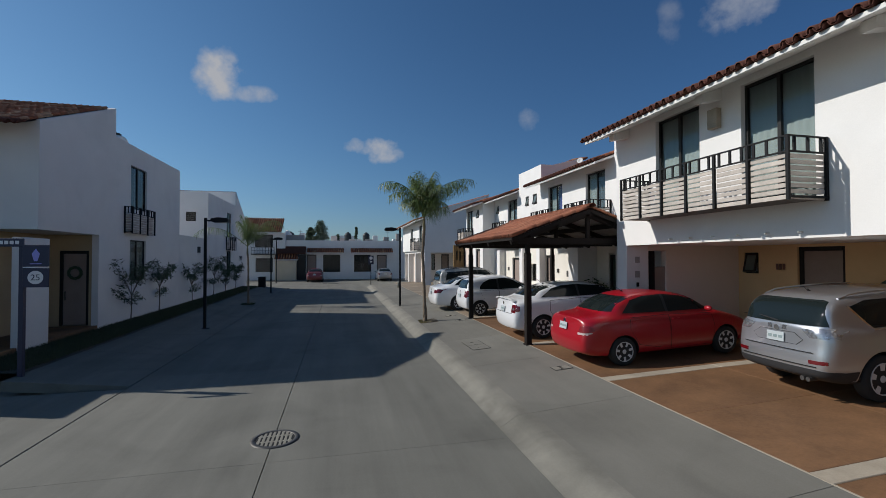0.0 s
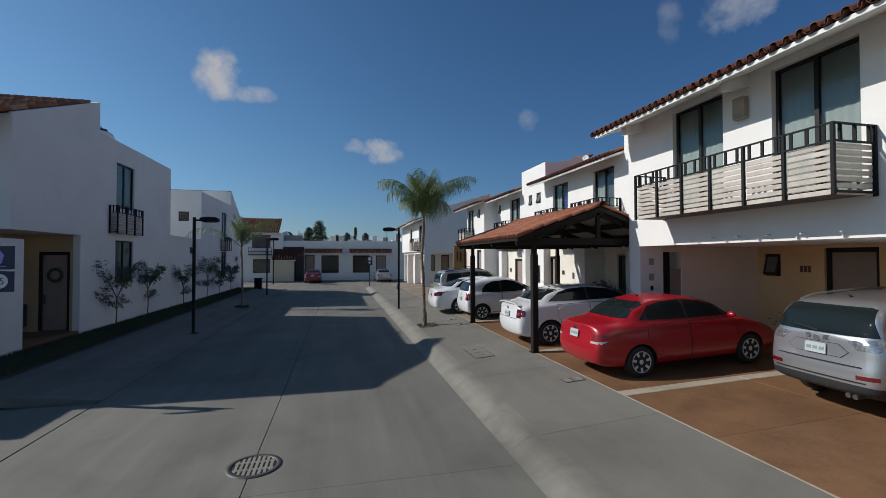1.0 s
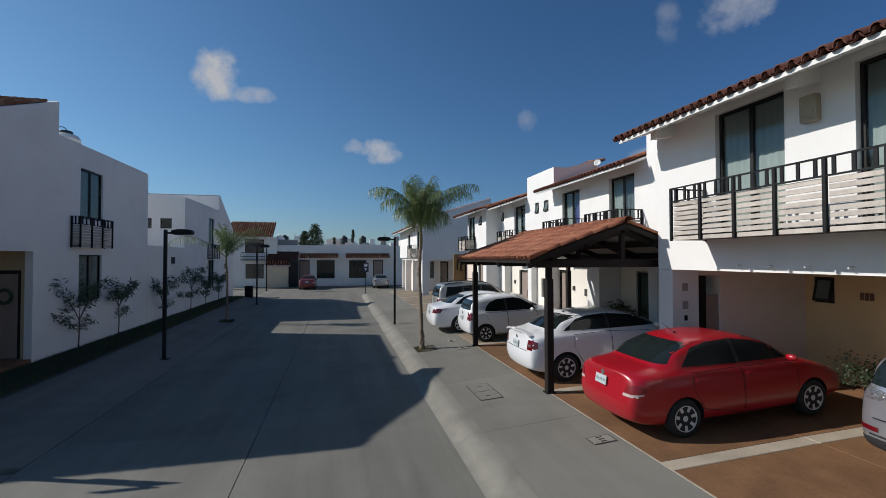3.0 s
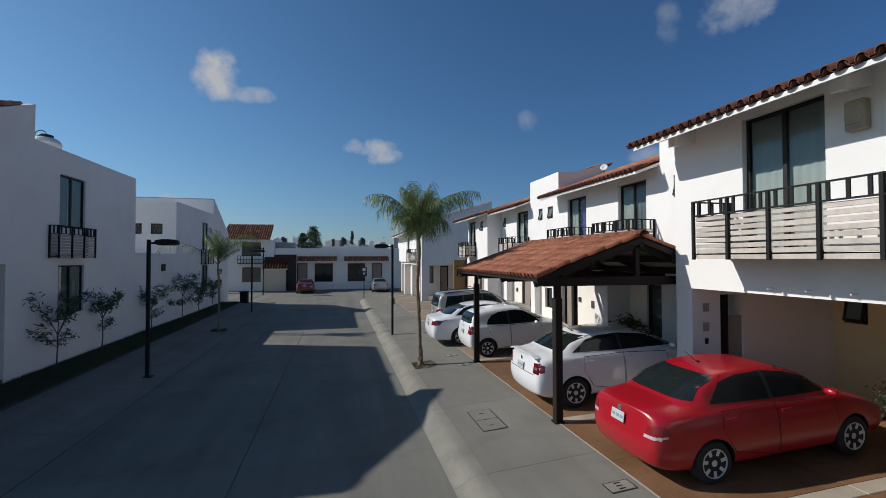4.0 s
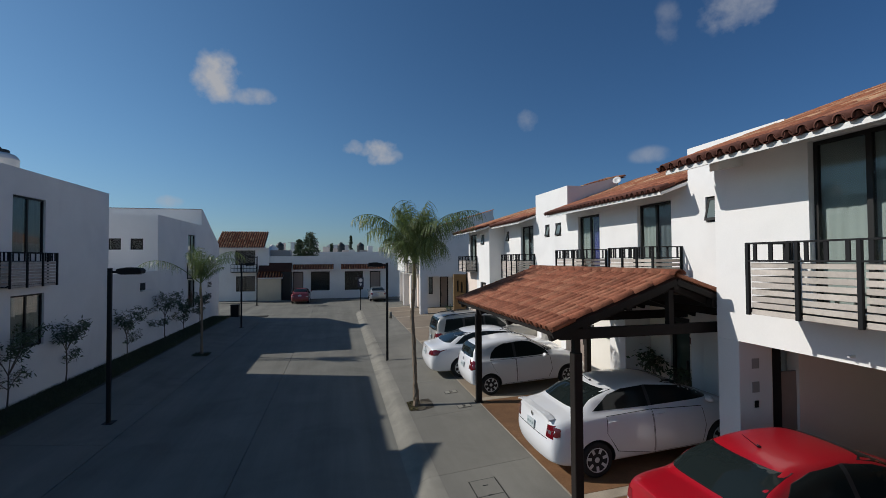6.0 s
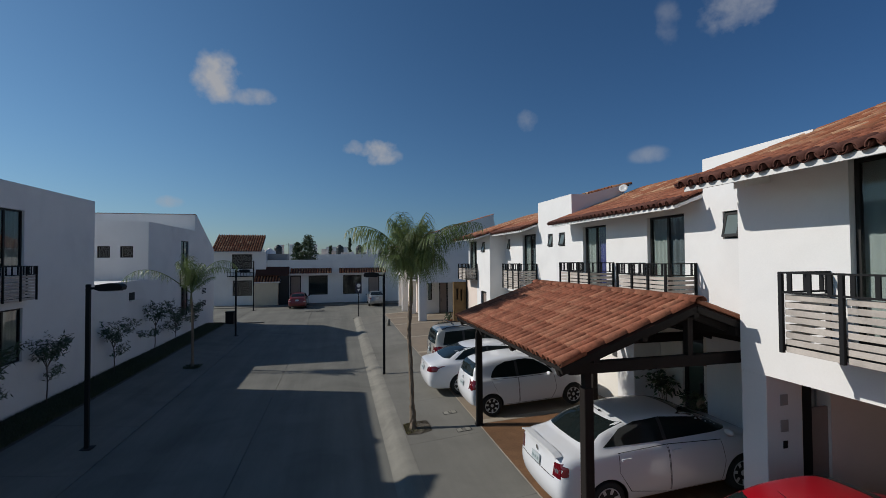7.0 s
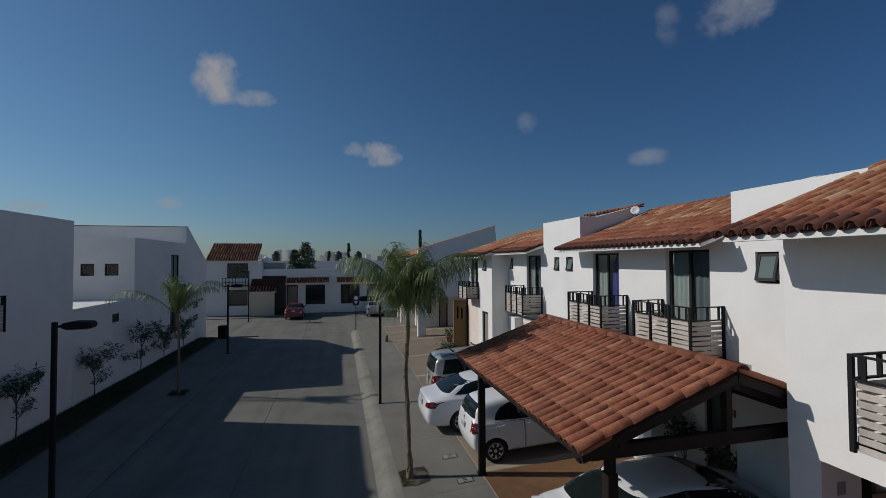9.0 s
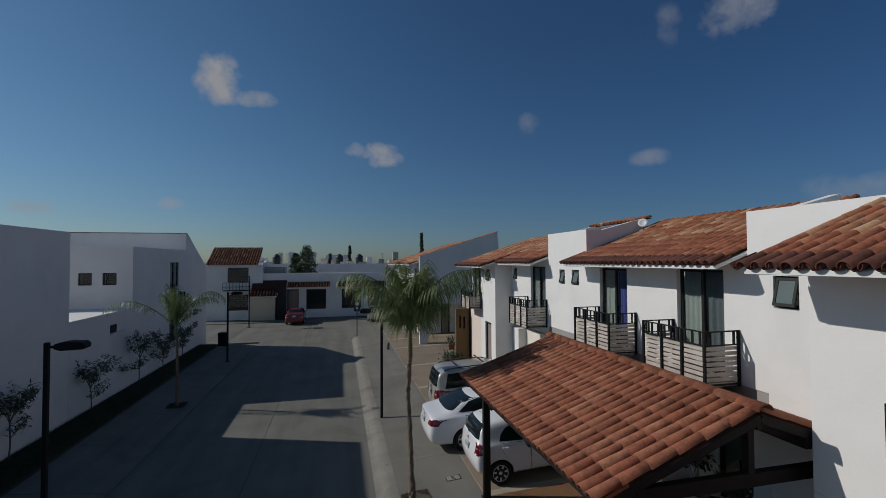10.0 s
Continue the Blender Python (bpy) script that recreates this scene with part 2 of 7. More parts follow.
# dark cloth added where a pane without curtain looks unlit
M["cloth_dark_pane"] = material("dark_pane_cloth", (0.15, 0.165, 0.175), 0.9, var=0.2, bump=0.05, spec=0.1)
M["curtain_blue"] = material("blue_curtain", (0.075, 0.08, 0.24), 0.9, var=0.2, bump=0.05, spec=0.1)
# near black, put in for unlit rooms and openings
M["dark"] = material("unlit_inside_dark", (0.03, 0.028, 0.026), 0.9, var=0.2, bump=0.05)
M["fascia"] = material("white_fascia", (0.74, 0.73, 0.70), 0.8, var=0.06, scale=3, bump=0.06, stain=0.08)
M["pane"] = glass_material("window_glass", (0.74, 0.84, 0.84))
M["frosted"] = material("frosted_glass", (0.12, 0.15, 0.145), 0.25, var=0.08, bump=0.03)
M["green_glass"] = material("green_door_glass", (0.05, 0.075, 0.06), 0.08, var=0.2, bump=0.0)
M["iron"] = material("cast_iron", (0.09, 0.085, 0.08), 0.55, metal=0.6, var=0.25, fine=50, bump=0.3)
M["bronze"] = material("door_panel", (0.28, 0.22, 0.19), 0.5, var=0.12, scale=2, fine=30, bump=0.1)
M["hole"] = material("dark_gap", (0.012, 0.012, 0.012), 0.9, bump=0)
M["leaf"] = material("sapling_leaf", (0.06, 0.09, 0.045), 0.55, var=0.2, bump=0, island=0.35, thin=0.25)
M["frond"] = material("palm_frond", (0.16, 0.21, 0.065), 0.45, var=0.2, bump=0, island=0.35, thin=0.35)
M["petiole"] = material("palm_leaf_base", (0.17, 0.15, 0.07), 0.6, var=0.3, scale=0.5, fine=30, bump=0.2)
M["trunk"] = material("palm_trunk", (0.20, 0.15, 0.105), 0.9, var=0.3, scale=1.5, fine=25, bump=0.6, dist=0.02)
M["bark"] = material("sapling_bark", (0.11, 0.09, 0.07), 0.9, var=0.3, fine=30, bump=0.5)
M["sign_blue"] = material("navy_sign", (0.018, 0.022, 0.06), 0.4, var=0.1, bump=0.02)
M["sign_white"] = material("white_sign_film", (0.75, 0.75, 0.76), 0.4, var=0.04, bump=0)
M["sign_violet"] = material("violet_sign_film", (0.32, 0.32, 0.75), 0.4, var=0.04, bump=0)
M["lampglass"] = material("lamp_lens", (0.35, 0.35, 0.33), 0.25, var=0.05, bump=0)
M["tank"] = material("black_water_tank", (0.025, 0.03, 0.03), 0.5, var=0.1, bump=0.05)
M["tank_white"] = material("white_tank", (0.68, 0.68, 0.66), 0.5, var=0.06, bump=0.05)
M["pot"] = material("terracotta_pot", (0.30, 0.12, 0.06), 0.8, var=0.2, bump=0.15)


# ---- mesh helpers ----
def part(name, bm, mat, parent=None, label="", smooth=0.0):
    """Link a bmesh as one mesh object; mat is a material or a list. smooth: shade smooth under that angle in degrees."""
    me = bpy.data.meshes.new(name)
    if smooth:
        for f in bm.faces:
            f.smooth = True
        for e in bm.edges:
            e.smooth = len(e.link_faces) == 2 and e.calc_face_angle(0) < radians(smooth)
    bm.to_mesh(me)
    bm.free()
    for mm in (mat if isinstance(mat, (list, tuple)) else [mat]):
        me.materials.append(mm)
    ob = new(name, me)
    if parent is not None:
        ob.parent = parent
    if label:
        ob["label"] = label
    return ob


def share(name, me, parent, m):
    """One more object on a mesh that exists."""
    ob = new(name, me)
    ob.parent = parent
    ob.matrix_basis = m
    return ob


def thing(name, label, category, at=(0, 0, 0), rz=0.0, group="", kind=""):
    ob = new(name)
    ob.empty_display_size = 0.2
    ob.matrix_basis = pose(*at, 0, 0, rz)
    return tagged(ob, label, category, group, kind)


def box(bm, x0, x1, y0, y1, z0, z1, bevel=0.0, mi=0):
    r = bmesh.ops.create_cube(bm, size=1, matrix=Matrix.LocRotScale(((x0 + x1) / 2, (y0 + y1) / 2, (z0 + z1) / 2), None, (abs(x1 - x0), abs(y1 - y0), abs(z1 - z0))))
    faces = {f for v in r["verts"] for f in v.link_faces}
    for f in faces:
        f.material_index = mi
    if bevel:
        b = bmesh.ops.bevel(bm, geom=list({e for v in r["verts"] for e in v.link_edges}), offset=bevel, segments=1, affect="EDGES")
        for f in b["faces"]:
            f.material_index = mi
    return bm


def beam(bm, a, b, w, h, up=(0, 0, 1), bevel=0.0, mi=0):
    """A bar of section w x h from a to b."""
    a, b = Vector(a), Vector(b)
    d = (b - a)
    n = d.normalized()
    s = n.cross(Vector(up))
    s = s.normalized() if s.length > 1e-4 else Vector((1, 0, 0))
    u = s.cross(n)
    m = Matrix((s, n, u)).transposed().to_4x4()
    m.translation = (a + b) / 2
    r = bmesh.ops.create_cube(bm, size=1, matrix=m @ Matrix.Diagonal((w, d.length, h, 1)))
    for v in r["verts"]:
        for f in v.link_faces:
            f.material_index = mi
    if bevel:
        bmesh.ops.bevel(bm, geom=list({e for v in r["verts"] for e in v.link_edges}), offset=bevel, segments=1, affect="EDGES")
    return bm


def rod(bm, a, b, r0, r1=None, n=8, mi=0, caps=True):
    a, b = Vector(a), Vector(b)
    q = (b - a).to_track_quat("Z", "Y").to_matrix().to_4x4()
    q.translation = (a + b) / 2
    r = bmesh.ops.create_cone(bm, cap_ends=caps, segments=n, radius1=r0, radius2=r0 if r1 is None else r1, depth=(b - a).length, matrix=q)
    for v in r["verts"]:
        for f in v.link_faces:
            f.material_index = mi
    return bm


def lathe(bm, profile, n=20, at=(0, 0, 0), mi=0):
    """Turn (radius, height) pairs about z."""
    rings = []
    for r, z in profile:
        rings.append([bm.verts.new((at[0] + r * math.cos(2 * math.pi * k / n), at[1] + r * math.sin(2 * math.pi * k / n), at[2] + z)) for k in range(n)])
    for a, b in zip(rings, rings[1:]):
        for k in range(n):
            f = bm.faces.new((a[k], a[(k + 1) % n], b[(k + 1) % n], b[k]))
            f.material_index = mi
    for ring, flip in ((rings[0], True), (rings[-1], False)):
        if profile[0 if flip else -1][0] > 1e-4:
            f = bm.faces.new(ring[::-1] if flip else ring)
            f.material_index = mi
    return bm


def prism(bm, outline, axis, lo, hi, mi=0):
    """Extrude a 2D outline along an axis: 'x' takes (y, z), 'y' takes (x, z), 'z' takes (x, y)."""
    def p(u, v, w):
        return {"x": (w, u, v), "y": (u, w, v), "z": (u, v, w)}[axis]
    a = [bm.verts.new(p(u, v, lo)) for u, v in outline]
    b = [bm.verts.new(p(u, v, hi)) for u, v in outline]
    fs = [bm.faces.new(a), bm.faces.new(b[::-1])]
    n = len(a)
    for k in range(n):
        fs.append(bm.faces.new((a[k], b[k], b[(k + 1) % n], a[(k + 1) % n])))
    for f in fs:
        f.material_index = mi
    bmesh.ops.recalc_face_normals(bm, faces=fs)
    return bm


def holed(bm, axis, at, thick, u0, u1, v0, v1, holes, mi=0, top=None):
    """A wall of thickness thick from plane `at` on (axis 'x' or 'y'), over u and height v, with rectangular holes (ua, ub, va, vb). top(u): a sloped top edge."""
    us = sorted({u0, u1, *[h[0] for h in holes], *[h[1] for h in holes]})
    vs = sorted({v0, v1, *[h[2] for h in holes], *[h[3] for h in holes]})
    us, vs = [u for u in us if u0 <= u <= u1], [v for v in vs if v0 <= v <= v1]

    def solid(i, j):
        if not (0 <= i < len(us) - 1 and 0 <= j < len(vs) - 1):
            return False
        cu, cv = (us[i] + us[i + 1]) / 2, (vs[j] + vs[j + 1]) / 2
        return not any(h[0] < cu < h[1] and h[2] < cv < h[3] for h in holes)
    cache = {}

    def V(i, j, d):
        if (i, j, d) not in cache:
            u, v, w = us[i], vs[j], at + d * thick
            if top and j == len(vs) - 1:
                v = top(u)
            cache[i, j, d] = bm.verts.new((w, u, v) if axis == "x" else (u, w, v))
        return cache[i, j, d]
    fs = []
    for i in range(len(us) - 1):
        for j in range(len(vs) - 1):
            if not solid(i, j):
                continue
            fs.append(bm.faces.new((V(i, j, 0), V(i + 1, j, 0), V(i + 1, j + 1, 0), V(i, j + 1, 0))))
            fs.append(bm.faces.new((V(i, j, 1), V(i, j + 1, 1), V(i + 1, j + 1, 1), V(i + 1, j, 1))))
            for di, dj, a, b in ((-1, 0, (i, j), (i, j + 1)), (1, 0, (i + 1, j + 1), (i + 1, j)), (0, -1, (i + 1, j), (i, j)), (0, 1, (i, j + 1), (i + 1, j + 1))):
                if not solid(i + di, j + dj):
                    fs.append(bm.faces.new((V(*a, 0), V(*b, 0), V(*b, 1), V(*a, 1))))
    for f in fs:
        f.material_index = mi
    bmesh.ops.recalc_face_normals(bm, faces=fs)
    return bm

# ---- ground, road, kerbs ----
WALK_Z = 0.18


def ground_z(x):
    """Height of the paved surfaces across the street."""
    pts = [(-30, 0.34), (-6.3, 0.24), (-4.1, 0.0), (-4.09, 0.0), (2.42, 0.0), (2.95, WALK_Z), (4.82, 0.325), (5.6, 0.345), (8.7, 0.5), (11, 0.55), (40, 0.55)]
    for (a, za), (b, zb) in zip(pts, pts[1:]):
        if a <= x <= b:
            return za + (zb - za) * (x - a) / (b - a)
    return 0.2


bm = bmesh.new()
box(bm, -3000, 3000, -3000, 3000, -0.5, -0.10)
tagged(part("ground", bm, M["earth"]), "dusty bare earth reaching to the horizon", "ground", kind="structure")
road = thing("road", "grey concrete street in cast slabs with thin joints", "road", kind="structure")
pavement = thing("pavement", "grey concrete pavement slabs along the houses", "pavement", kind="structure")
driveway = thing("driveway", "brown stamped concrete parking bays with pale strips", "driveway", kind="structure")
kerb = thing("kerb", "worn pale rolled concrete kerb beside the street", "kerb", kind="structure")


def slab(name, parent, mat, x0, x1, y0, y1, depth=0.1, gap=0.006, lift=0.0, bev=0.008, level=None, butt=None):
    """A cast slab that follows the cross fall, with softly broken edges; butt: the tight joint across the street."""
    bm = bmesh.new()
    butt = gap if butt is None else butt
    box(bm, x0 + gap, x1 - gap, y0 + butt, y1 - butt, -depth, 0)
    for v in bm.verts:
        v.co.z += (ground_z(v.co.x) if level is None else level) + lift
    bmesh.ops.bevel(bm, geom=[e for e in bm.edges if all(v.co.z > (ground_z(v.co.x) if level is None else level) + lift - 0.02 for v in e.verts)], offset=bev, segments=1, affect="EDGES")
    return part(name, bm, mat, parent)


for k in range(11):
    ya = -14 + k * 4.9
    for xa, xb in ((-4.09, -0.88), (-0.88, 2.43)):
        slab("slab", road, M["concrete"], xa, xb, ya, ya + 4.9, gap=0.005, butt=0.001, bev=0.003)
for k in range(12):                                             # the cross street at the far end, and the side street near the camera
    slab("slab", road, M["concrete"], -34 + k * 5.5, -28.5 + k * 5.5, 39.9, 45.2, level=0.0)
    slab("slab", road, M["concrete"], -34 + k * 5.5, -28.5 + k * 5.5, 45.2, 50.4, level=0.0)
for k in range(5):
    for ya in (-9.0, -4.1, 0.8, 5.4):
        slab("slab", road, M["concrete"], -4.1 - (k + 1) * 4.2, -4.1 - k * 4.2, ya, ya + (4.6 if ya > 0.5 and ya < 1 else 4.9 if ya < 0 else 4.2), level=0.0)

# rolled kerb pieces along the street
for k in range(18):
    y0, y1 = -12.0 + k * 3.0, -9.0 + k * 3.0
    if y0 > 39:
        continue
    y1 = min(y1, 39.6)
    bm = bmesh.new()
    prof = [(2.42, -0.12), (2.422, 0.006), (2.50, 0.024), (2.60, 0.084), (2.69, 0.144), (2.79, 0.173), (2.948, 0.182), (2.95, -0.12)]
    prism(bm, prof, "y", y0 + 0.002, y1 - 0.002)
    part("kerb_stone", bm, M["kerb"], kerb, smooth=40)

for k in range(18):
    y0 = -12.0 + k * 3.0
    if y0 < 39:
        slab("slab", pavement, M["walk"], 2.94, 4.85, y0, min(y0 + 3.0, 39.6), depth=0.25, gap=0.002, butt=0.002, bev=0.004)
for k in range(10):
    slab("slab", pavement, M["concrete"], -6.3, -4.1, 9.8 + k * 2.9, 12.7 + k * 2.9, depth=0.2)
for k in range(12):
    slab("slab", pavement, M["walk"], -30 + k * 4.0, -26 + k * 4.0, 50.4, 53.2, depth=0.2, level=0.06)

# parking bays: brown panels between pale strips
STRIPS = [-5.6, -1.4, 3.15, 6.95, 10.38, 15.62, 20.2, 24.6, 28.6, 33.4, 36.6, 39.45]
for a, b in zip(STRIPS, STRIPS[1:]):
    mid = (a + b) / 2
    for xa, xb in ((4.85, 7.4), (7.4, 10.95)):
        for p, q in ((a + 0.13, mid), (mid, b - 0.13)):
            slab("panel", driveway, M["brown"] if b < 16 else M["beige_bay"], xa, xb, p, q, depth=0.2, lift=-0.004, gap=0.002, bev=0.003)
for a in STRIPS:
    for xa, xb in ((4.85, 7.4), (7.4, 10.95)):
        slab("strip", driveway, M["strip"], xa, xb, a - 0.13, a + 0.13, depth=0.2)

for a, b in zip(STRIPS, STRIPS[1:]):                            # thin pale edging where the bays meet the pavement
    slab("edging", driveway, M["strip"], 4.843, 4.872, a, b, depth=0.05, gap=0.0, butt=0.002, lift=0.004, bev=0.002)

# planted strip along the houses on the shaded side
bm = bmesh.new()
for k in range(58):
    y0, y1 = 10.4 + k * 0.48, 10.88 + k * 0.48
    for x0 in (-7.64, -7.30, -6.96, -6.62):
        bm.faces.new([bm.verts.new((x, y, 0.30 - 0.09 * max(0.0, x + 6.97) + 0.02 * noise.noise((x * 2, y * 2, 0)))) for x, y in ((x0, y0), (x0 + 0.34, y0), (x0 + 0.34, y1), (x0, y1))])
bmesh.ops.remove_doubles(bm, verts=bm.verts, dist=0.001)
tagged(part("planting_bed", bm, M["soil"]), "dark soil bed at the foot of the white wall", "flower bed", kind="structure")

# ---- roofs of barrel tiles ----
PITCH_W, PITCH_L = 0.187, 0.35


def tile_mesh():
    """One tapered half-round cover tile, lying along +x (upslope), about 12 x 2 faces with thickness."""
    bm = bmesh.new()
    n, L = 8, 0.42
    rows = []
    for x, r in ((0.0, 0.074), (L, 0.062)):
        for rr in (r, r - 0.013):
            rows.append([bm.verts.new((x, rr * math.cos(math.pi * k / n), rr * math.sin(math.pi * k / n) * 1.18)) for k in range(n + 1)])
    o0, i0, o1, i1 = rows
    for k in range(n):
        bm.faces.new((o0[k], o0[k + 1], o1[k + 1], o1[k]))
        bm.faces.new((o0[k + 1], o0[k], i0[k], i0[k + 1]))
        if k in (0, 1, n - 2, n - 1):
            bm.faces.new((i0[k], i1[k], i1[k + 1], i0[k + 1]))
    bmesh.ops.recalc_face_normals(bm, faces=bm.faces)
    for f in bm.faces:
        f.smooth = True
    me = bpy.data.meshes.new("tile")
    bm.to_mesh(me)
    bm.free()
    me.materials.append(M["tile"])
    return me


TILE = tile_mesh()
EAVE_TILE = TILE.copy()                                         # the lowest course is darker
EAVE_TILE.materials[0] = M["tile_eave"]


def tile_roof(parent, org, along, upslope, width, length, singles, seed=1, pitch=PITCH_W, label=""):
    """Barrel tiles on a slope. org: the eave's start; along: way of the eave; upslope: way up the roof; singles: how many courses from the eave are tiles of their own."""
    rng = random.Random(seed)
    along, up = Vector(along).normalized(), Vector(upslope).normalized()
    nrm = up.cross(along)
    if nrm.z < 0:
        nrm = -nrm
    org = Vector(org)
    cols, rows = int(width / pitch), int(length / PITCH_L)
    pitch = width / cols
    # channel tiles under the covers: one wavy sheet, near black for shade in the gaps
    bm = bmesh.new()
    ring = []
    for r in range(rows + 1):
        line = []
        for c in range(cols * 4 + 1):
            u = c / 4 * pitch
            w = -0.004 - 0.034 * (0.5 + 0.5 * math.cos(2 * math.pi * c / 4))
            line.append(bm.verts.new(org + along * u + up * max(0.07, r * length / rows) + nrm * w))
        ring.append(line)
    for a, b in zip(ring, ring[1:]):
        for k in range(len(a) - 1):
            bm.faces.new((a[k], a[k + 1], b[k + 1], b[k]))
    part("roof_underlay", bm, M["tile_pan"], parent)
    base = Matrix((up, along, nrm)).transposed().to_4x4() if up.cross(along).dot(nrm) > 0 else Matrix((up, -along, nrm)).transposed().to_4x4()
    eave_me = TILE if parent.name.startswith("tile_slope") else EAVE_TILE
    if singles:                                                 # channel tiles showing at the eave, hollow side up
        for c in range(cols + 1):
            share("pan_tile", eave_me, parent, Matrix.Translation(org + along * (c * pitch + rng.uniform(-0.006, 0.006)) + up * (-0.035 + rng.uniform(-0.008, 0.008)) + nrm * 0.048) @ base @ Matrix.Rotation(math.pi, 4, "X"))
    verts, faces = [], []
    tv = [v.co.copy() for v in TILE.vertices]
    tf = [tuple(p.vertices) for p in TILE.polygons]
    for r in range(rows):
        for c in range(cols):
            p = org + along * ((c + 0.5) * pitch + rng.uniform(-0.005, 0.005)) + up * (r * length / rows - 0.05 + rng.uniform(-0.008, 0.008)) + nrm * (-0.004 + rng.uniform(-0.003, 0.004))
            m = Matrix.Translation(p) @ base @ Matrix.Rotation(rng.uniform(-0.022, 0.022), 4, "Z") @ Matrix.Rotation(-0.019 + rng.uniform(-0.005, 0.005), 4, "Y")
            if r < singles:
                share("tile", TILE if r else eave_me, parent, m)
            else:
                k = len(verts)
                verts += [m @ v for v in tv]
                faces += [tuple(k + i for i in f) for f in tf]
    if verts:
        me = bpy.data.meshes.new("tile_field")
        me.from_pydata(verts, [], faces)
        me.materials.append(M["tile_join"])
        me.polygons.foreach_set("use_smooth", [True] * len(me.polygons))
        ob = new("tile_field", me)
        ob.parent = parent
        ob["kind"] = "stuff"


def ridge_caps(parent, a, b, seed=3):
    rng = random.Random(seed)
    a, b = Vector(a), Vector(b)
    d = (b - a).normalized()
    side = d.cross(Vector((0, 0, 1))).normalized()
    n = int((b - a).length / 0.33)
    for k in range(n):
        m = Matrix((-d, side, Vector((0, 0, 1)))).transposed().to_4x4()
        m.translation = a + d * ((k + 1) * (b - a).length / n) + Vector((0, 0, 0.02 + rng.uniform(0, 0.006)))
        share("ridge_tile", TILE, parent, m @ Matrix.Rotation(-0.03, 4, "Y") @ Matrix.Diagonal((1.05, 1.6, 1.05, 1)))


# ---- windows, doors, balconies ----
def window(parent, axis, at, u0, u1, v0, v1, mullions=1, inset=0.09, curtain=True, bar=0.055, name="window", vent=False, cloth=None, fold=1.0):
    """A framed window in a wall; axis 'x' lies in a y-z plane. inset: how deep it stands from the wall's face (its sign gives the way in)."""
    def P(u, w, v):
        return (w, u, v) if axis == "x" else (u, w, v)

    def bx(bm, ua, ub, va, vb, wa, wb, bev=0.004):
        a, b = P(ua, wa, va), P(ub, wb, vb)
        box(bm, min(a[0], b[0]), max(a[0], b[0]), min(a[1], b[1]), max(a[1], b[1]), a[2], b[2], bev)
    s = 1 if inset > 0 else -1
    w0, w1 = at + inset, at + inset + 0.06 * s
    bm = bmesh.new()
    e = 0.004
    edges = [u0 + bar]
    for k in range(mullions):
        c = u0 + (u1 - u0) * (k + 1) / (mullions + 1)
        edges += [c - bar * 0.6, c + bar * 0.6]
    edges.append(u1 - bar)
    holed(bm, axis, w0, 0.06 * s, u0 + e, u1 - e, v0 + e, v1 - e, [(edges[k], edges[k + 1], v0 + bar, v1 - bar) for k in range(0, len(edges), 2)])
    frame_ob = part(name, bm, M["alu"], parent)
    if vent:                                                    # a top-hung sash standing ajar, with frosted glass
        bm = bmesh.new()
        holed(bm, axis, 0, 0.035 * s, u0 + 0.03, u1 - 0.03, -(v1 - v0 - 0.06), 0, [(u0 + 0.075, u1 - 0.075, -(v1 - v0 - 0.11), -0.045)])
        a, b = P(u0 + 0.075, 0.012 * s, -(v1 - v0 - 0.11)), P(u1 - 0.075, 0.018 * s, -0.045)
        box(bm, min(a[0], b[0]), max(a[0], b[0]), min(a[1], b[1]), max(a[1], b[1]), a[2], b[2], mi=1)
        sash = part("sash", bm, [M["alu"], M["frosted"]], frame_ob)
        hinge = P(0, w0 - 0.01 * s, v1 - 0.03)
        sash.matrix_basis = pose(*hinge, 0, 14 * s, 0) if axis == "x" else pose(*hinge, -14 * s, 0, 0)
        return frame_ob
    for k in range(0, len(edges), 2):
        bm = bmesh.new()
        bx(bm, edges[k], edges[k + 1], v0 + bar, v1 - bar, w0 + 0.02 * s, w0 + 0.026 * s, 0)
        for f in bm.faces:
            f.material_index = 0 if (f.normal.x if axis == "x" else f.normal.y) * s < -0.5 else 1
        part("pane", bm, [M["pane"], M["pane_inner"]], frame_ob).visible_shadow = False
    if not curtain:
        # dark panel added to stand for the unlit room behind bare glass
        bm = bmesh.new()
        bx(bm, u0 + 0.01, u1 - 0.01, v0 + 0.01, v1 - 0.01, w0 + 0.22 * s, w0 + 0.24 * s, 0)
        part("blind", bm, M["dark"], frame_ob, "dark panel standing for the unlit room behind the glass")
    if curtain:
        rng = random.Random(int(u0 * 100))
        for k in range(0, len(edges), 2):
            bm = bmesh.new()
            a, b = edges[k] - 0.02, edges[k + 1] + 0.02
            n = max(8, int((b - a) / 0.03))
            lo = []
            hi = []
            ph = rng.uniform(0, 6)
            for i in range(n + 1):
                u = a + (b - a) * i / n
                w = w0 + s * (0.085 + fold * (0.022 * math.sin(u * 46 + ph) + 0.012 * math.sin(u * 19 + ph)))
                lo.append(bm.verts.new(P(u, w, v0 + 0.02)))
                hi.append(bm.verts.new(P(u, w, v1 - 0.04)))
            for i in range(n):
                bm.faces.new((lo[i], lo[i + 1], hi[i + 1], hi[i]))
            part("curtain", bm, (cloth if k == 0 else M["curtain"]) if cloth else M["curtain"], frame_ob, smooth=80)
    return frame_ob


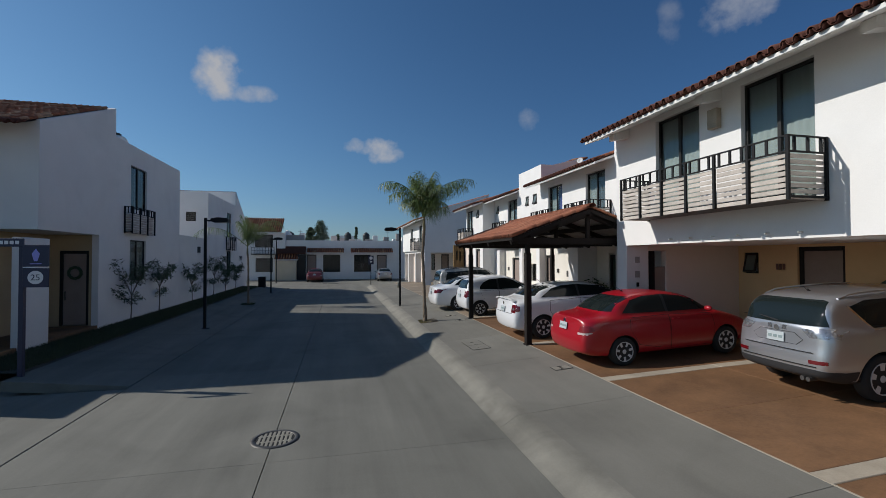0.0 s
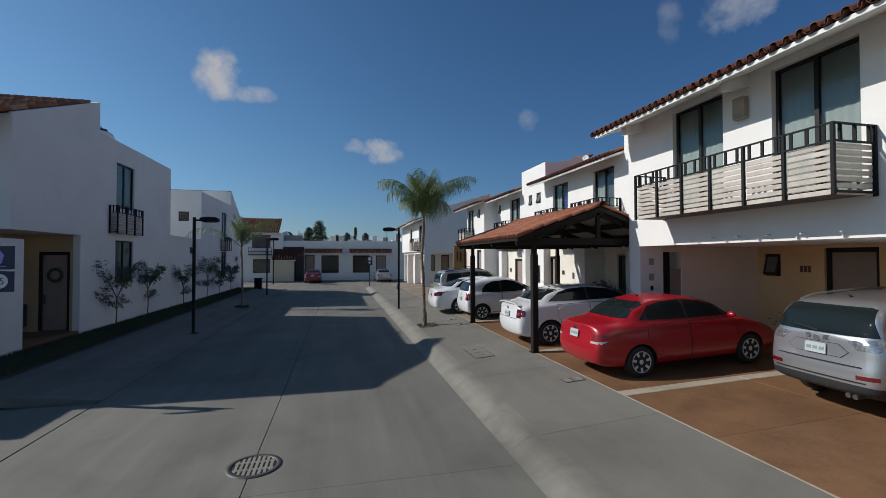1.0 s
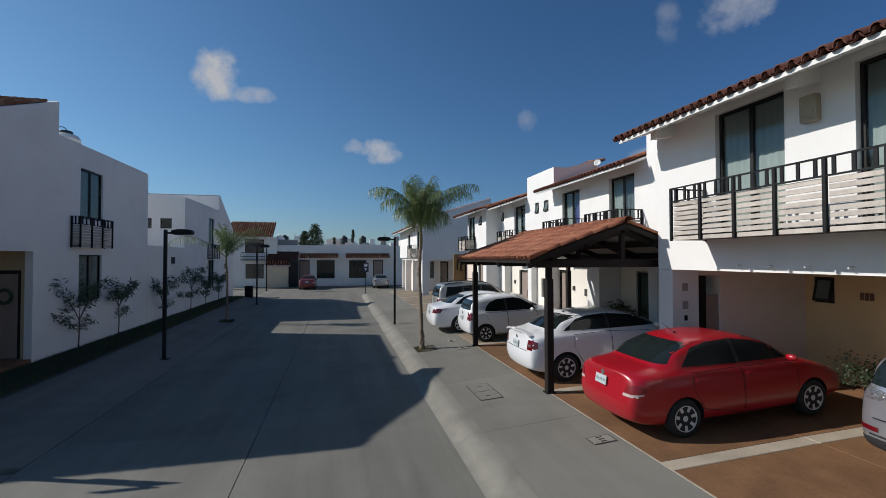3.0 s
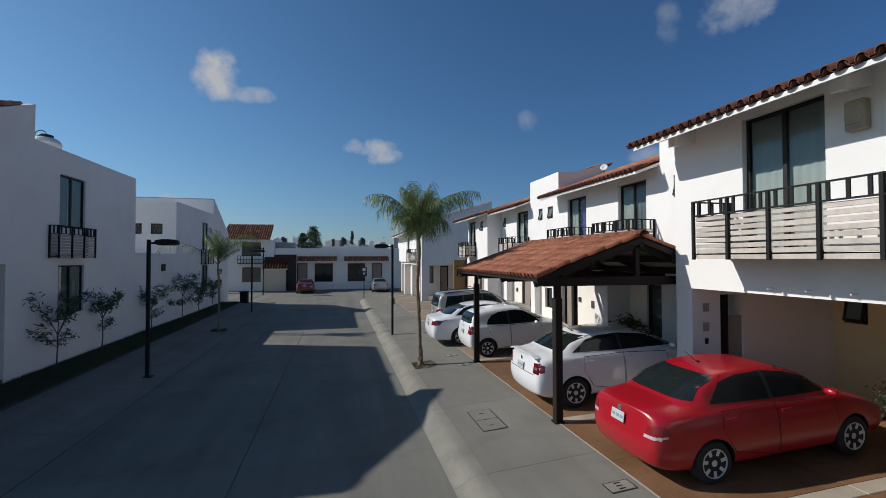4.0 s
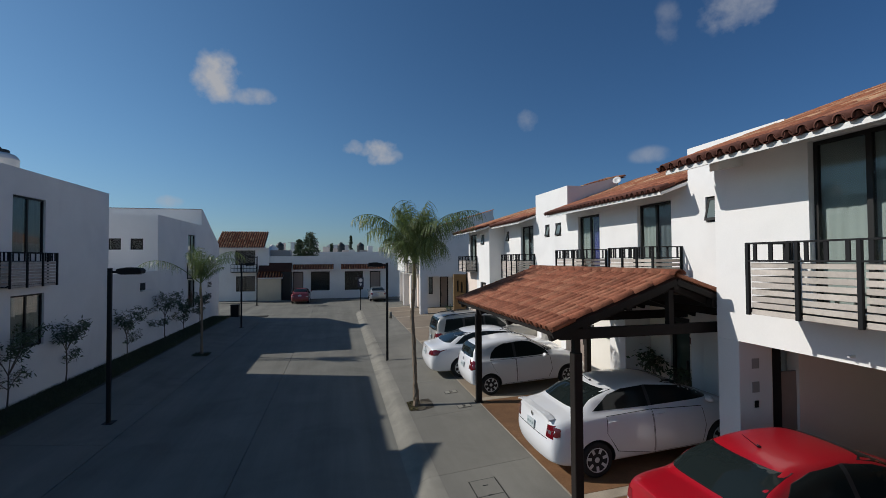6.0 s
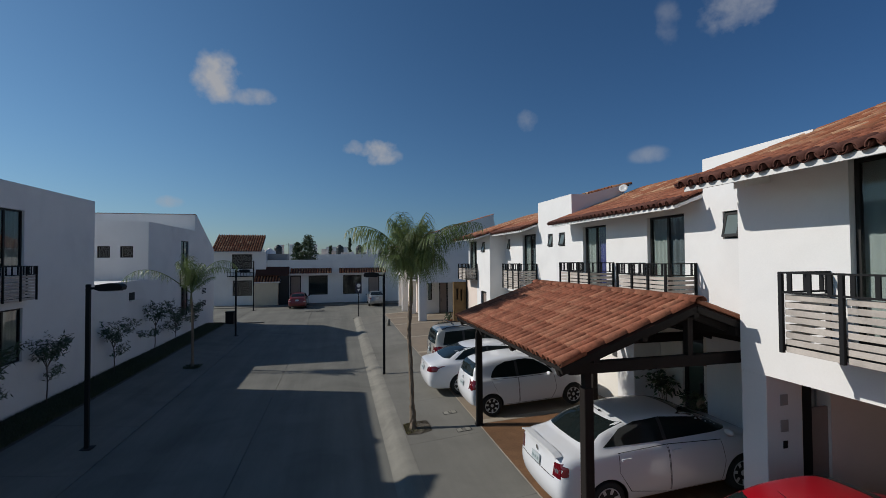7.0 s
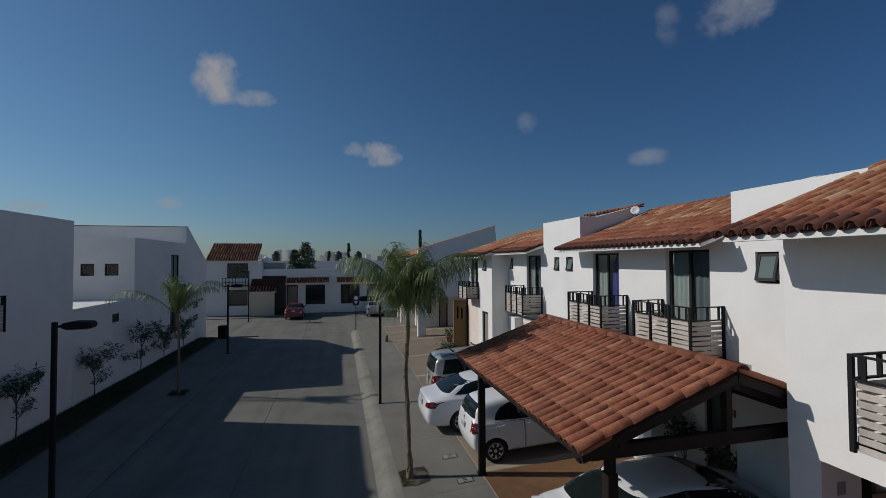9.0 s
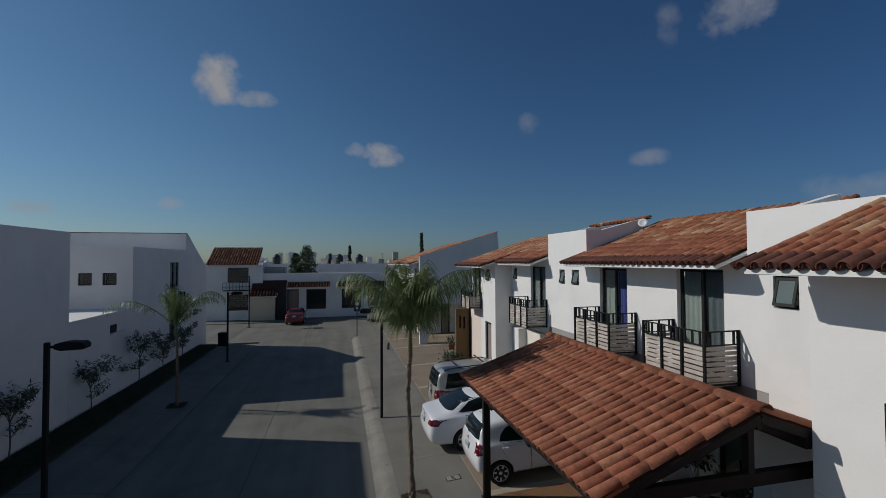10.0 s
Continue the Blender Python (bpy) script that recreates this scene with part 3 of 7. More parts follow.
def door(parent, axis, at, u0, u1, v0, v1, inset=0.08, leaf=None, name="door"):
    def P(u, w, v):
        return (w, u, v) if axis == "x" else (u, w, v)

    def bx(bm, ua, ub, va, vb, wa, wb, bev=0.005):
        a, b = P(ua, wa, va), P(ub, wb, vb)
        box(bm, min(a[0], b[0]), max(a[0], b[0]), min(a[1], b[1]), max(a[1], b[1]), a[2], b[2], bev)
    s = 1 if inset > 0 else -1
    w0 = at + inset
    bm = bmesh.new()
    bx(bm, u0, u0 + 0.09, v0, v1, w0 - 0.02 * s, w0 + 0.08 * s)
    bx(bm, u1 - 0.09, u1, v0, v1, w0 - 0.02 * s, w0 + 0.08 * s)
    bx(bm, u0 + 0.09, u1 - 0.09, v1 - 0.1, v1, w0 - 0.02 * s, w0 + 0.08 * s)
    d = part(name, bm, M["alu"], parent)
    bm = bmesh.new()
    bx(bm, u0 + 0.09, u1 - 0.09, v0 + 0.01, v1 - 0.1, w0 + 0.02 * s, w0 + 0.06 * s)
    part("leaf", bm, leaf or M["bronze"], d)
    bm = bmesh.new()
    bx(bm, u0 + 0.14, u0 + 0.17, v0 + 0.85, v0 + 1.15, w0 - 0.05 * s, w0 + 0.02 * s)
    part("handle", bm, M["iron"], d)
    return d


def balcony(parent, x_wall, x_front, y0, y1, z0, z1, bays, rows=8, floor=True, label=""):
    """A steel balcony: posts, rails, open upper pickets and weathered slats below, on the front and both ends."""
    s = 1 if x_wall > x_front else -1
    b = part("balcony", beam(bmesh.new(), (x_front + 0.06 * s, y0, z0 + 0.08), (x_front + 0.06 * s, y1, z0 + 0.08), 0.03, 0.03), M["black"], parent, label or "black steel balcony with weathered pale slats")
    mid = z0 + (z1 - z0) * 0.745
    for z, th in ((mid, 0.022), (z1 - 0.012, 0.022), (z0 + 0.05, 0.03)):
        if z > z0 + 0.1:
            part("rail", beam(bmesh.new(), (x_front, y0, z), (x_front, y1, z), 0.035, th), M["black"], b)
        for y in (y0, y1):
            part("rail", beam(bmesh.new(), (x_front, y, z), (x_wall, y, z), 0.035, th), M["black"], b)
    step = (y1 - y0) / bays
    bm = bmesh.new()
    box(bm, -0.022, 0.022, -0.024, 0.024, 0, z1 - z0, 0.003)
    post = None
    pts = [(x_front, y0 + k * step) for k in range(bays + 1)] + [(x_wall - 0.03 * s, y0), (x_wall - 0.03 * s, y1)]
    for x, y in pts:
        if post is None:
            post = part("post", bm, M["black"], b)
            post.matrix_basis = pose(x, y, z0)
        else:
            share("post", post.data, b, pose(x, y, z0))
    bm = bmesh.new()
    box(bm, -0.011, 0.011, -0.022, 0.022, 0, z1 - mid - 0.02)
    picket = None
    pk = []
    for k in range(bays):
        n = 3
        pk += [(x_front, y0 + (k + (i + 0.5) / n) * step) for i in range(n)]
    for y in (y0, y1):
        pk += [(x_front + (x_wall - x_front) * (i + 0.5) / 3, y) for i in range(3)]
    for x, y in pk:
        if picket is None:
            picket = part("picket", bm, M["black"], b)
            picket.matrix_basis = pose(x, y, mid)
        else:
            share("picket", picket.data, b, pose(x, y, mid))
    gapz = (mid - z0 - 0.015) / rows
    bm = bmesh.new()
    box(bm, -0.009, 0.009, -step / 2 + 0.04, step / 2 - 0.04, 0, gapz * 0.75, 0.003)
    me = None
    rng = random.Random(int(y0 * 10))
    for k in range(bays):
        for r in range(rows):
            m = pose(x_front + 0.022 * s, y0 + (k + 0.5) * step, z0 + 0.012 + r * gapz + rng.uniform(-0.004, 0.004), rng.uniform(-0.25, 0.25), 0, 0)
            if me is None:
                o = part("slat", bm, M["slat"], b)
                o.matrix_basis = m
                me = o.data
            else:
                share("slat", me, b, m)
    d = abs(x_wall - x_front)
    bm = bmesh.new()
    box(bm, -d / 2 + 0.04, d / 2 - 0.05, -0.009, 0.009, 0, gapz * 0.70, 0.003)
    me = None
    for y, sg in ((y0, 1), (y1, -1)):
        for r in range(rows):
            m = pose((x_wall + x_front) / 2, y + 0.022 * sg, z0 + 0.012 + r * gapz)
            if me is None:
                o = part("slat", bm, M["slat"], b)
                o.matrix_basis = m
                me = o.data
            else:
                share("slat", me, b, m)
    if floor:
        bm = bmesh.new()
        box(bm, min(x_wall, x_front + 0.03 * s), max(x_wall, x_front + 0.03 * s), y0 + 0.02, y1 - 0.02, z0 + 0.03, z0 + 0.06)
        part("balcony_floor", bm, M["deck_gap_shade"], b)
    return b


def eave(parent, x_edge, x_top, z_edge, slope, y0, y1, thick=0.075):
    """A roof slab with white soffit and fascia under the tiles, rising from x_edge to x_top."""
    bm = bmesh.new()
    h = (x_top - x_edge) * slope
    prism(bm, [(x_edge, z_edge), (x_edge, z_edge + thick), (x_top, z_edge + thick + h), (x_top, z_edge + h)], "y", y0, y1)
    bmesh.ops.bevel(bm, geom=bm.edges[:], offset=0.008, segments=1, affect="EDGES")
    return part("roof", bm, M["fascia"], parent, "white roof slab with soffit and fascia")


SLOPE = 0.36


def wall_box(parent, x0, x1, y0, y1, z0, z1, name="wall", mat="stucco"):
    bm = bmesh.new()
    box(bm, x0, x1, y0, y1, z0, z1)
    return part(name, bm, M[mat], parent)


def wall_holed(parent, axis, at, thick, u0, u1, v0, v1, holes, top=None, name="wall", mat="stucco"):
    bm = bmesh.new()
    holed(bm, axis, at, thick, u0, u1, v0, v1, holes, top=top)
    return part(name, bm, M[mat], parent)


def wall_prism(parent, outline, axis, lo, hi, name="wall", mat="stucco"):
    bm = bmesh.new()
    prism(bm, outline, axis, lo, hi)
    return part(name, bm, M[mat], parent)


# ---- the near house: jutting white upper storey over a parking recess ----
house1 = thing("house", "white two-storey house with jutting upper floor and long slatted balcony", "house", group="white row houses")
W1 = [(7.19, 8.48, 3.545, 5.8), (4.92, 6.22, 3.545, 5.8)]
wall_holed(house1, "x", 7.3, 0.2, -9.0, 10.0, 2.912, 6.05, W1)
wall_holed(house1, "y", 10.0, -0.2, 7.5, 11.9, 3.2, 6.2, [], top=lambda x: 5.95 + (x - 7.3) * SLOPE)       # north end
wall_box(house1, 11.7, 11.9, -9.0, 9.8, 0.4, 7.3)                                                       # back
wall_box(house1, 7.5, 11.7, -9.0, -8.8, 0.4, 6.2)
wall_box(house1, 7.5, 11.7, -8.8, 9.8, 2.916, 3.2)                                                       # floor slab over the recess
bm = bmesh.new()
box(bm, 7.3, 7.95, 9.6, 10.0, 0.35, 2.911, 0.008)
part("pier", bm, M["stucco"], house1)
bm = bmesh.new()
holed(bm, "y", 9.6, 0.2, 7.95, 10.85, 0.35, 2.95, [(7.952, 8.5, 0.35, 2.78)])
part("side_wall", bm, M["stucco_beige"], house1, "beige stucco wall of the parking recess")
bm = bmesh.new()
box(bm, 7.954, 8.16, 9.62, 9.7, 0.35, 2.775, 0.004)
part("gate_post", bm, M["black"], house1)
bm = bmesh.new()
box(bm, 8.165, 8.497, 9.64, 9.68, 0.36, 2.36, 0.004)
part("gate", bm, M["bronze"], house1, "dark panelled side gate")
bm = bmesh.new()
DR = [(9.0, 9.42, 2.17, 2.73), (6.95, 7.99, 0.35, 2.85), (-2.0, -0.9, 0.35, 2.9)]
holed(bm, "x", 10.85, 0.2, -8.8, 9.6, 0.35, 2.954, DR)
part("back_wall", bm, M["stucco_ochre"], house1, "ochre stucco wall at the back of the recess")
window(house1, "x", 10.85, 9.0, 9.42, 2.17, 2.73, 0, inset=0.03, vent=True)
door(house1, "x", 10.85, 6.95, 7.99, 0.56, 2.85)
for h in W1:
    window(house1, "x", 7.3, h[0], h[1], h[2], h[3], 1, fold=0.3)
balcony(house1, 7.3, 6.53, 4.75, 8.72, 3.465, 4.44, 6)
eave(house1, 6.42, 11.6, 5.61, SLOPE, -9.2, 10.1)
for y in (9.55, 6.72, 3.9, 1.0):
    bm = bmesh.new()
    prism(bm, [(6.85, 5.6), (6.85, 5.76), (7.3, 5.92), (7.3, 5.68)], "y", y - 0.09, y + 0.09)
    part("rafter_end", bm, M["fascia"], house1)
tile_roof(house1, (6.39, 10.15, 5.715), (0, -1, 0), (1, 0, SLOPE), 19.3, 5.4, 3, seed=11)

# ---- second house: flush tower, set-back facade with two small balconies ----
def tower(parent, y0, y1, x_face, ztop, holes, x_back=10.65, zlow=3.5):
    bm = bmesh.new()
    holed(bm, "x", x_face, 0.2, y0, y1, zlow, ztop, holes)
    for y, s in ((y0, 1), (y1, -1)):
        prism(bm, [(x_face + 0.2, zlow), (x_face + 0.2, ztop), (x_face + 0.55, ztop), (x_back, ztop + 0.36), (x_back, zlow)], "y", y, y + 0.2 * s)
    box(bm, x_face + 0.2, x_back, y0 + 0.2, y1 - 0.2, ztop - 0.35, ztop - 0.25)
    part("stair_tower", bm, M["stucco"], parent)
    for h in holes:
        window(parent, "x", x_face, h[0], h[1], h[2], h[3], 0, inset=0.05, vent=True)


house2 = thing("house", "white two-storey house with stair tower and two small balconies", "house", group="white row houses")
W2 = [(12.62, 13.82, 3.55, 5.6), (15.53, 16.74, 3.55, 5.58)]
wall_holed(house2, "x", 8.7, 0.2, 12.1, 17.4, 3.5, 5.95, W2)
# floor slab coloured grey for the shaded underside below the balconies
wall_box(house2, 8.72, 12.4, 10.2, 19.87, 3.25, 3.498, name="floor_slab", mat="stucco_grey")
wall_box(house2, 12.4, 12.6, 10.0, 19.9, 0.4, 7.0)
tower(house2, 9.9, 12.1, 8.7, 6.66, [(11.2, 11.63, 4.98, 5.52)])
tower(house2, 17.4, 19.87, 8.7, 6.72, [(18.72, 19.07, 5.03, 5.5), (17.85, 18.27, 5.03, 5.5)])
for h, cloth in zip(W2, (M["cloth_dark_pane"], M["curtain_blue"])):
    window(house2, "x", 8.7, h[0], h[1], h[2], h[3], 1, cloth=cloth)
balcony(house2, 8.7, 7.92, 12.3, 13.92, 3.48, 4.5, 3)
balcony(house2, 8.7, 7.92, 15.18, 16.76, 3.48, 4.5, 3)
eave(house2, 8.02, 11.6, 5.62, SLOPE, 12.12, 17.55)
tile_roof(house2, (7.98, 17.58, 5.735), (0, -1, 0), (1, 0, SLOPE), 5.45, 3.8, 4, seed=12)
tile_roof(house2, (10.35, 19.85, 7.0), (0, -1, 0), (1, 0, 0.2), 2.4, 0.7, 0, seed=13)
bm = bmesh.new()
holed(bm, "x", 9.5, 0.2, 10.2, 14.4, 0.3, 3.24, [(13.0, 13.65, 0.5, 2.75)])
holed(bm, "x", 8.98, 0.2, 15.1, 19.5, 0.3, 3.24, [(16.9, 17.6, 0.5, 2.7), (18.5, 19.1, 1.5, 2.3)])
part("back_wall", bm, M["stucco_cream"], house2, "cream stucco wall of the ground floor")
wall_box(house2, 8.7, 8.9, 9.98, 11.755, 0.3, 3.499)
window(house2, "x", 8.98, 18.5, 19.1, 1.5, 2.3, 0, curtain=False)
door(house2, "x", 9.5, 13.0, 13.65, 0.52, 2.7, leaf=M["green_glass"])
door(house2, "x", 8.98, 16.9, 17.6, 0.52, 2.7)

for y0, y1 in ((11.76, 12.1), (14.4, 15.1), (17.62, 17.95), (19.5, 19.87)):
    bm = bmesh.new()
    box(bm, 8.703, 9.498, y0, y1, 0.3, 3.24, 0.006)
    part("pier", bm, M["stucco"], house2)

# ---- third house ----
house3 = thing("house", "white two-storey house with stepped front, slatted balconies and tile roof", "house", group="white row houses")
wall_holed(house3, "x", 8.7, 0.2, 19.87, 23.27, 3.2, 5.95, [(20.1, 21.35, 3.55, 5.58), (22.69, 23.02, 5.03, 5.5)])
wall_holed(house3, "x", 7.95, 0.2, 23.27, 26.6, 0.3, 5.85, [(25.2, 26.42, 3.6, 5.5), (23.97, 24.45, 4.92, 5.42), (23.8, 24.6, 0.4, 3.1), (25.2, 26.6, 0.3, 3.5)])
wall_prism(house3, [(8.15, 0.3), (8.15, 5.8), (12.4, 7.2), (12.4, 0.3)], "y", 23.27, 23.47)
wall_prism(house3, [(8.15, 0.3), (8.15, 5.8), (12.4, 7.2), (12.4, 0.3)], "y", 26.4, 26.6)
wall_box(house3, 12.4, 12.6, 19.9, 26.6, 0.3, 7.0)
wall_box(house3, 7.97, 8.15, 25.2, 27.0, 0.3, 3.5, name="ground_floor_wall", mat="stucco_beige")
wall_holed(house3, "y", 27.0, 0.18, 7.22, 8.15, 0.3, 3.4, [(7.38, 7.48, 2.45, 3.05), (7.60, 7.70, 2.4, 3.0)], name="fin_wall", mat="stucco_mustard")
# dark box put behind both slits in place of an unlit inside
bm = bmesh.new()
box(bm, 7.34, 7.74, 27.12, 27.14, 2.36, 3.09)
part("slit_glass", bm, M["dark"], house3)
bm = bmesh.new()
rod(bm, (7.93, 26.95, 0.3), (7.93, 26.95, 3.5), 0.035)
part("downpipe", bm, M["black"], house3)
window(house3, "x", 8.7, 20.1, 21.35, 3.55, 5.58, 1, cloth=M["cloth_dark_pane"])
window(house3, "x", 8.7, 22.69, 23.02, 5.03, 5.5, 0, inset=0.05, vent=True)
window(house3, "x", 7.95, 25.2, 26.42, 3.6, 5.5, 1, cloth=M["cloth_dark_pane"])
window(house3, "x", 7.95, 23.97, 24.45, 4.92, 5.42, 0, inset=0.05, vent=True)
door(house3, "x", 7.95, 23.8, 24.6, 0.47, 3.1)
balcony(house3, 8.7, 7.92, 20.0, 21.6, 3.42, 4.42, 3)
balcony(house3, 7.95, 7.36, 25.12, 26.5, 3.58, 4.38, 2)
eave(house3, 8.02, 11.6, 5.62, SLOPE, 19.9, 23.7)
eave(house3, 7.3, 11.6, 5.50, SLOPE * 0.88, 23.2, 27.15)
tile_roof(house3, (7.98, 23.75, 5.735), (0, -1, 0), (1, 0, SLOPE), 3.85, 3.8, 3, seed=14)
tile_roof(house3, (7.26, 27.2, 5.60), (0, -1, 0), (1, 0, SLOPE * 0.88), 4.0, 4.5, 2, seed=15)
bm = bmesh.new()
holed(bm, "x", 9.05, 0.2, 19.9, 22.59, 0.3, 3.0, [(20.6, 21.6, 0.5, 2.6)])
part("back_wall", bm, M["stucco_cream"], house3, "beige stucco wall of the ground floor")
door(house3, "x", 9.05, 20.6, 21.6, 0.52, 2.6)
bm = bmesh.new()
box(bm, 8.7, 9.3, 22.6, 23.26, 0.3, 3.0, 0.006)
part("pier", bm, M["stucco"], house3)

# ---- fourth house, its gable wall across the view ----
house4 = thing("house", "white house with mono-pitch tile roof, gable wall in shade", "house", group="white row houses")
wall_prism(house4, [(6.63, 3.0), (6.63, 6.14), (12.05, 7.78), (12.05, 3.0)], "y", 34.0, 34.25)
for k in range(18):                                             # coping tiles along the raked gable
    share("coping_tile", TILE, house4, pose(6.6 + k * 0.3, 34.12, 6.13 + k * 0.0909, 0, -16.8, 0) @ Matrix.Diagonal((1, 1.7, 0.7, 1)))
wall_holed(house4, "y", 37.6, 0.2, 7.3, 12.2, 0.2, 2.99, [(7.97, 8.3, 1.5, 2.9), (8.86, 9.55, 0.2, 2.9)])
wall_holed(house4, "x", 6.7, 0.2, 34.25, 46.5, 3.2, 5.7, [(35.2, 36.6, 3.4, 5.3), (40.0, 41.2, 3.4, 5.3)])
wall_box(house4, 6.9, 12.2, 46.3, 46.5, 0.2, 6)
wall_box(house4, 12.0, 12.2, 34.25, 46.3, 0.2, 7.3)
wall_box(house4, 6.9, 12.0, 34.25, 46.3, 3.0, 3.2)
bm = bmesh.new()
holed(bm, "x", 7.3, 0.2, 37.8, 46.3, 0.2, 2.99, [(39, 41, 1.2, 2.4)])
part("back_wall", bm, M["stucco_beige"], house4)
for y in (34.0, 38.2, 42.2):
    bm = bmesh.new()
    box(bm, 6.64, 7.15, y + 0.003, y + 0.35, 0.2, 2.999)
    part("pier", bm, M["stucco"], house4)
window(house4, "y", 37.6, 7.97, 8.3, 1.5, 2.9, 0)
door(house4, "y", 37.6, 8.86, 9.55, 0.45, 2.9)
window(house4, "x", 6.7, 35.2, 36.6, 3.4, 5.3, 1)
window(house4, "x", 6.7, 40.0, 41.2, 3.4, 5.3, 1)
balcony(house4, 6.7, 6.0, 35.0, 37.0, 3.2, 4.2, 3)
eave(house4, 5.95, 12.0, 5.52, 0.30, 34.26, 46.7)
tile_roof(house4, (5.9, 46.7, 5.62), (0, -1, 0), (1, 0, 0.30), 12.4, 6.4, 0, seed=16)

# ---- house on the shaded side with entry porch ----
house5 = thing("house", "white stucco house in shade with entry recess and small balcony", "house", group="white houses in shade")
H5 = [(19.03, 20.5, 4.5, 6.22), (19.0, 20.48, 1.66, 3.27)]
wall_holed(house5, "x", -8.0, -0.2, 17.8, 24.47, 0.0, 7.02, H5)
wall_holed(house5, "x", -8.0, -0.2, 13.6, 17.8, 0.0, 8.0, [(13.6, 16.72, -1, 3.34)], top=lambda y: 6.35 + (y - 13.6) * 0.405)
wall_box(house5, -16, -8.2, 17.6, 17.8, 3.4, 7.9)
wall_box(house5, -16, -8.2, 24.27, 24.47, 0.0, 7.02)
wall_box(house5, -16, -8.2, 13.6, 13.8, 3.34, 6.3)
wall_box(house5, -16, -15.8, 13.8, 24.27, 0, 7)
wall_box(house5, -15.8, -8.2, 17.8, 24.27, 6.6, 6.75)
wall_box(house5, -15.8, -8.2, 13.8, 17.6, 3.344, 3.5)
bm = bmesh.new()
box(bm, -8.16, -7.995, 12.88, 14.10, 0.1, 3.1, 0.01)
part("pier", bm, M["stucco"], house5)
bm = bmesh.new()
holed(bm, "x", -9.6, -0.2, 10.0, 17.6, 0.1, 3.34, [])
part("back_wall", bm, M["stucco_olive"], house5, "dull brown stucco wall of the entry recess")
wall_holed(house5, "y", 16.75, 0.2, -9.6, -8.2, 0.1, 3.34, [(-9.16, -8.3, 0.1, 2.8)], name="end_wall", mat="stucco_olive")
entry = door(house5, "y", 16.75, -9.16, -8.3, 0.28, 2.8, inset=0.05)
bm = bmesh.new()
rings = []
for k in range(30):
    a, thick = 2 * math.pi * k / 30, 0.036 + 0.012 * (k % 2) + 0.006 * (k % 3)
    rings.append([bm.verts.new((-8.73 + (0.18 + thick * math.cos(b)) * math.cos(a), 16.80 + thick * math.sin(b), 2.05 + (0.19 + thick * math.cos(b)) * math.sin(a))) for b in (2 * math.pi * j / 7 for j in range(7))])
for k in range(30):
    for j in range(7):
        bm.faces.new((rings[k][j], rings[k][(j + 1) % 7], rings[(k + 1) % 30][(j + 1) % 7], rings[(k + 1) % 30][j]))
part("wreath", bm, M["leaf"], entry)
bm = bmesh.new()
box(bm, -9.6, -8.02, 10.0, 16.75, -0.05, 0.26, 0.01)
part("porch_floor", bm, M["brown"], house5, "brown concrete porch floor")
bm = bmesh.new()
box(bm, -9.6, -9.42, 16.28, 16.72, 0.45, 1.15, 0.01)
part("meter_cabinet", bm, M["iron"], house5, "dark metal meter cabinet beside the entry")
window(house5, "x", -8.0, *H5[0][:2], *H5[0][2:], 1, inset=-0.06)
window(house5, "x", -8.0, *H5[1][:2], *H5[1][2:], 1, inset=-0.06)
balcony(house5, -8.0, -7.72, 18.5, 20.6, 3.5, 4.54, 3, floor=True)
tile_roof(house5, (-8.05, 12.73, 6.02), (-1, 0, 0), (0, 1, 0.405), 7.5, 5.03, 1, seed=17)
house6 = thing("house", "white house in shade with small windows and mono-pitch roof", "house", group="white houses in shade")
S6 = [(-10.25, -9.69, 4.84, 5.42), (-9.26, -8.68, 4.84, 5.42)]
E6 = [(34.2, 35.6, 4.1, 5.9), (34.2, 35.6, 1.25, 3.05)]
wall_holed(house6, "y", 29.5, 0.2, -16.0, -8.0, -0.1, 6.66, S6)
wall_holed(house6, "x", -8.0, -0.2, 29.7, 36.9, -0.1, 6.66, E6)
wall_box(house6, -16, -8.2, 29.7, 36.9, 6.3, 6.42, name="flat_roof")
for z0, z1 in ((2.3, 2.75), (1.45, 1.95)):                        # louvred panels standing in for two small dark windows towards the far end
    bm = bmesh.new()
    box(bm, -8.0, -7.965, 38.2, 39.3, z0, z1, 0.004)
    vent = part("vent_frame", bm, M["fascia"], house6)
    for k in range(4):
        bm = bmesh.new()
        box(bm, -7.966, -7.95, 38.28, 39.22, z0 + 0.05 + k * 0.1, z0 + 0.115 + k * 0.1)
        part("vent_slat", bm, M["black"], vent)
bm = bmesh.new()
# flat panel, its near black standing for the window's unlit opening
box(bm, -8.0, -7.985, 27.42, 27.98, 2.86, 3.21)
sill_win = part("sill_window", bm, M["dark"], house6)
bm = bmesh.new()
box(bm, -8.0, -7.86, 27.40, 28.6, 2.80, 2.855, 0.006)
part("sill", bm, M["fascia"], sill_win)
wall_prism(house6, [(36.9, -0.1), (36.9, 7.74), (37.2, 7.74), (41.4, 5.5), (41.4, -0.1)], "x", -8.2, -8.0)
wall_box(house6, -16, -8.2, 36.9, 37.1, 6.42, 7.74, name="upper_wall")
wall_prism(house6, [(37.1, 7.5), (37.1, 7.62), (41.4, 5.4), (41.4, 5.28)], "x", -16, -8.2, name="roof")
wall_box(house6, -16, -8.2, 41.2, 41.4, -0.1, 5.25)
wall_box(house6, -16.2, -16, 29.5, 41.4, -0.1, 6.6)
for k in range(37):                                             # scalloped tile edge along the ridge
    share("tile", TILE, house6, pose(-8.05 - k * 0.215, 36.86, 7.72, 0, 0, 90) @ Matrix.Diagonal((0.7, 1.1, 0.8, 1)))
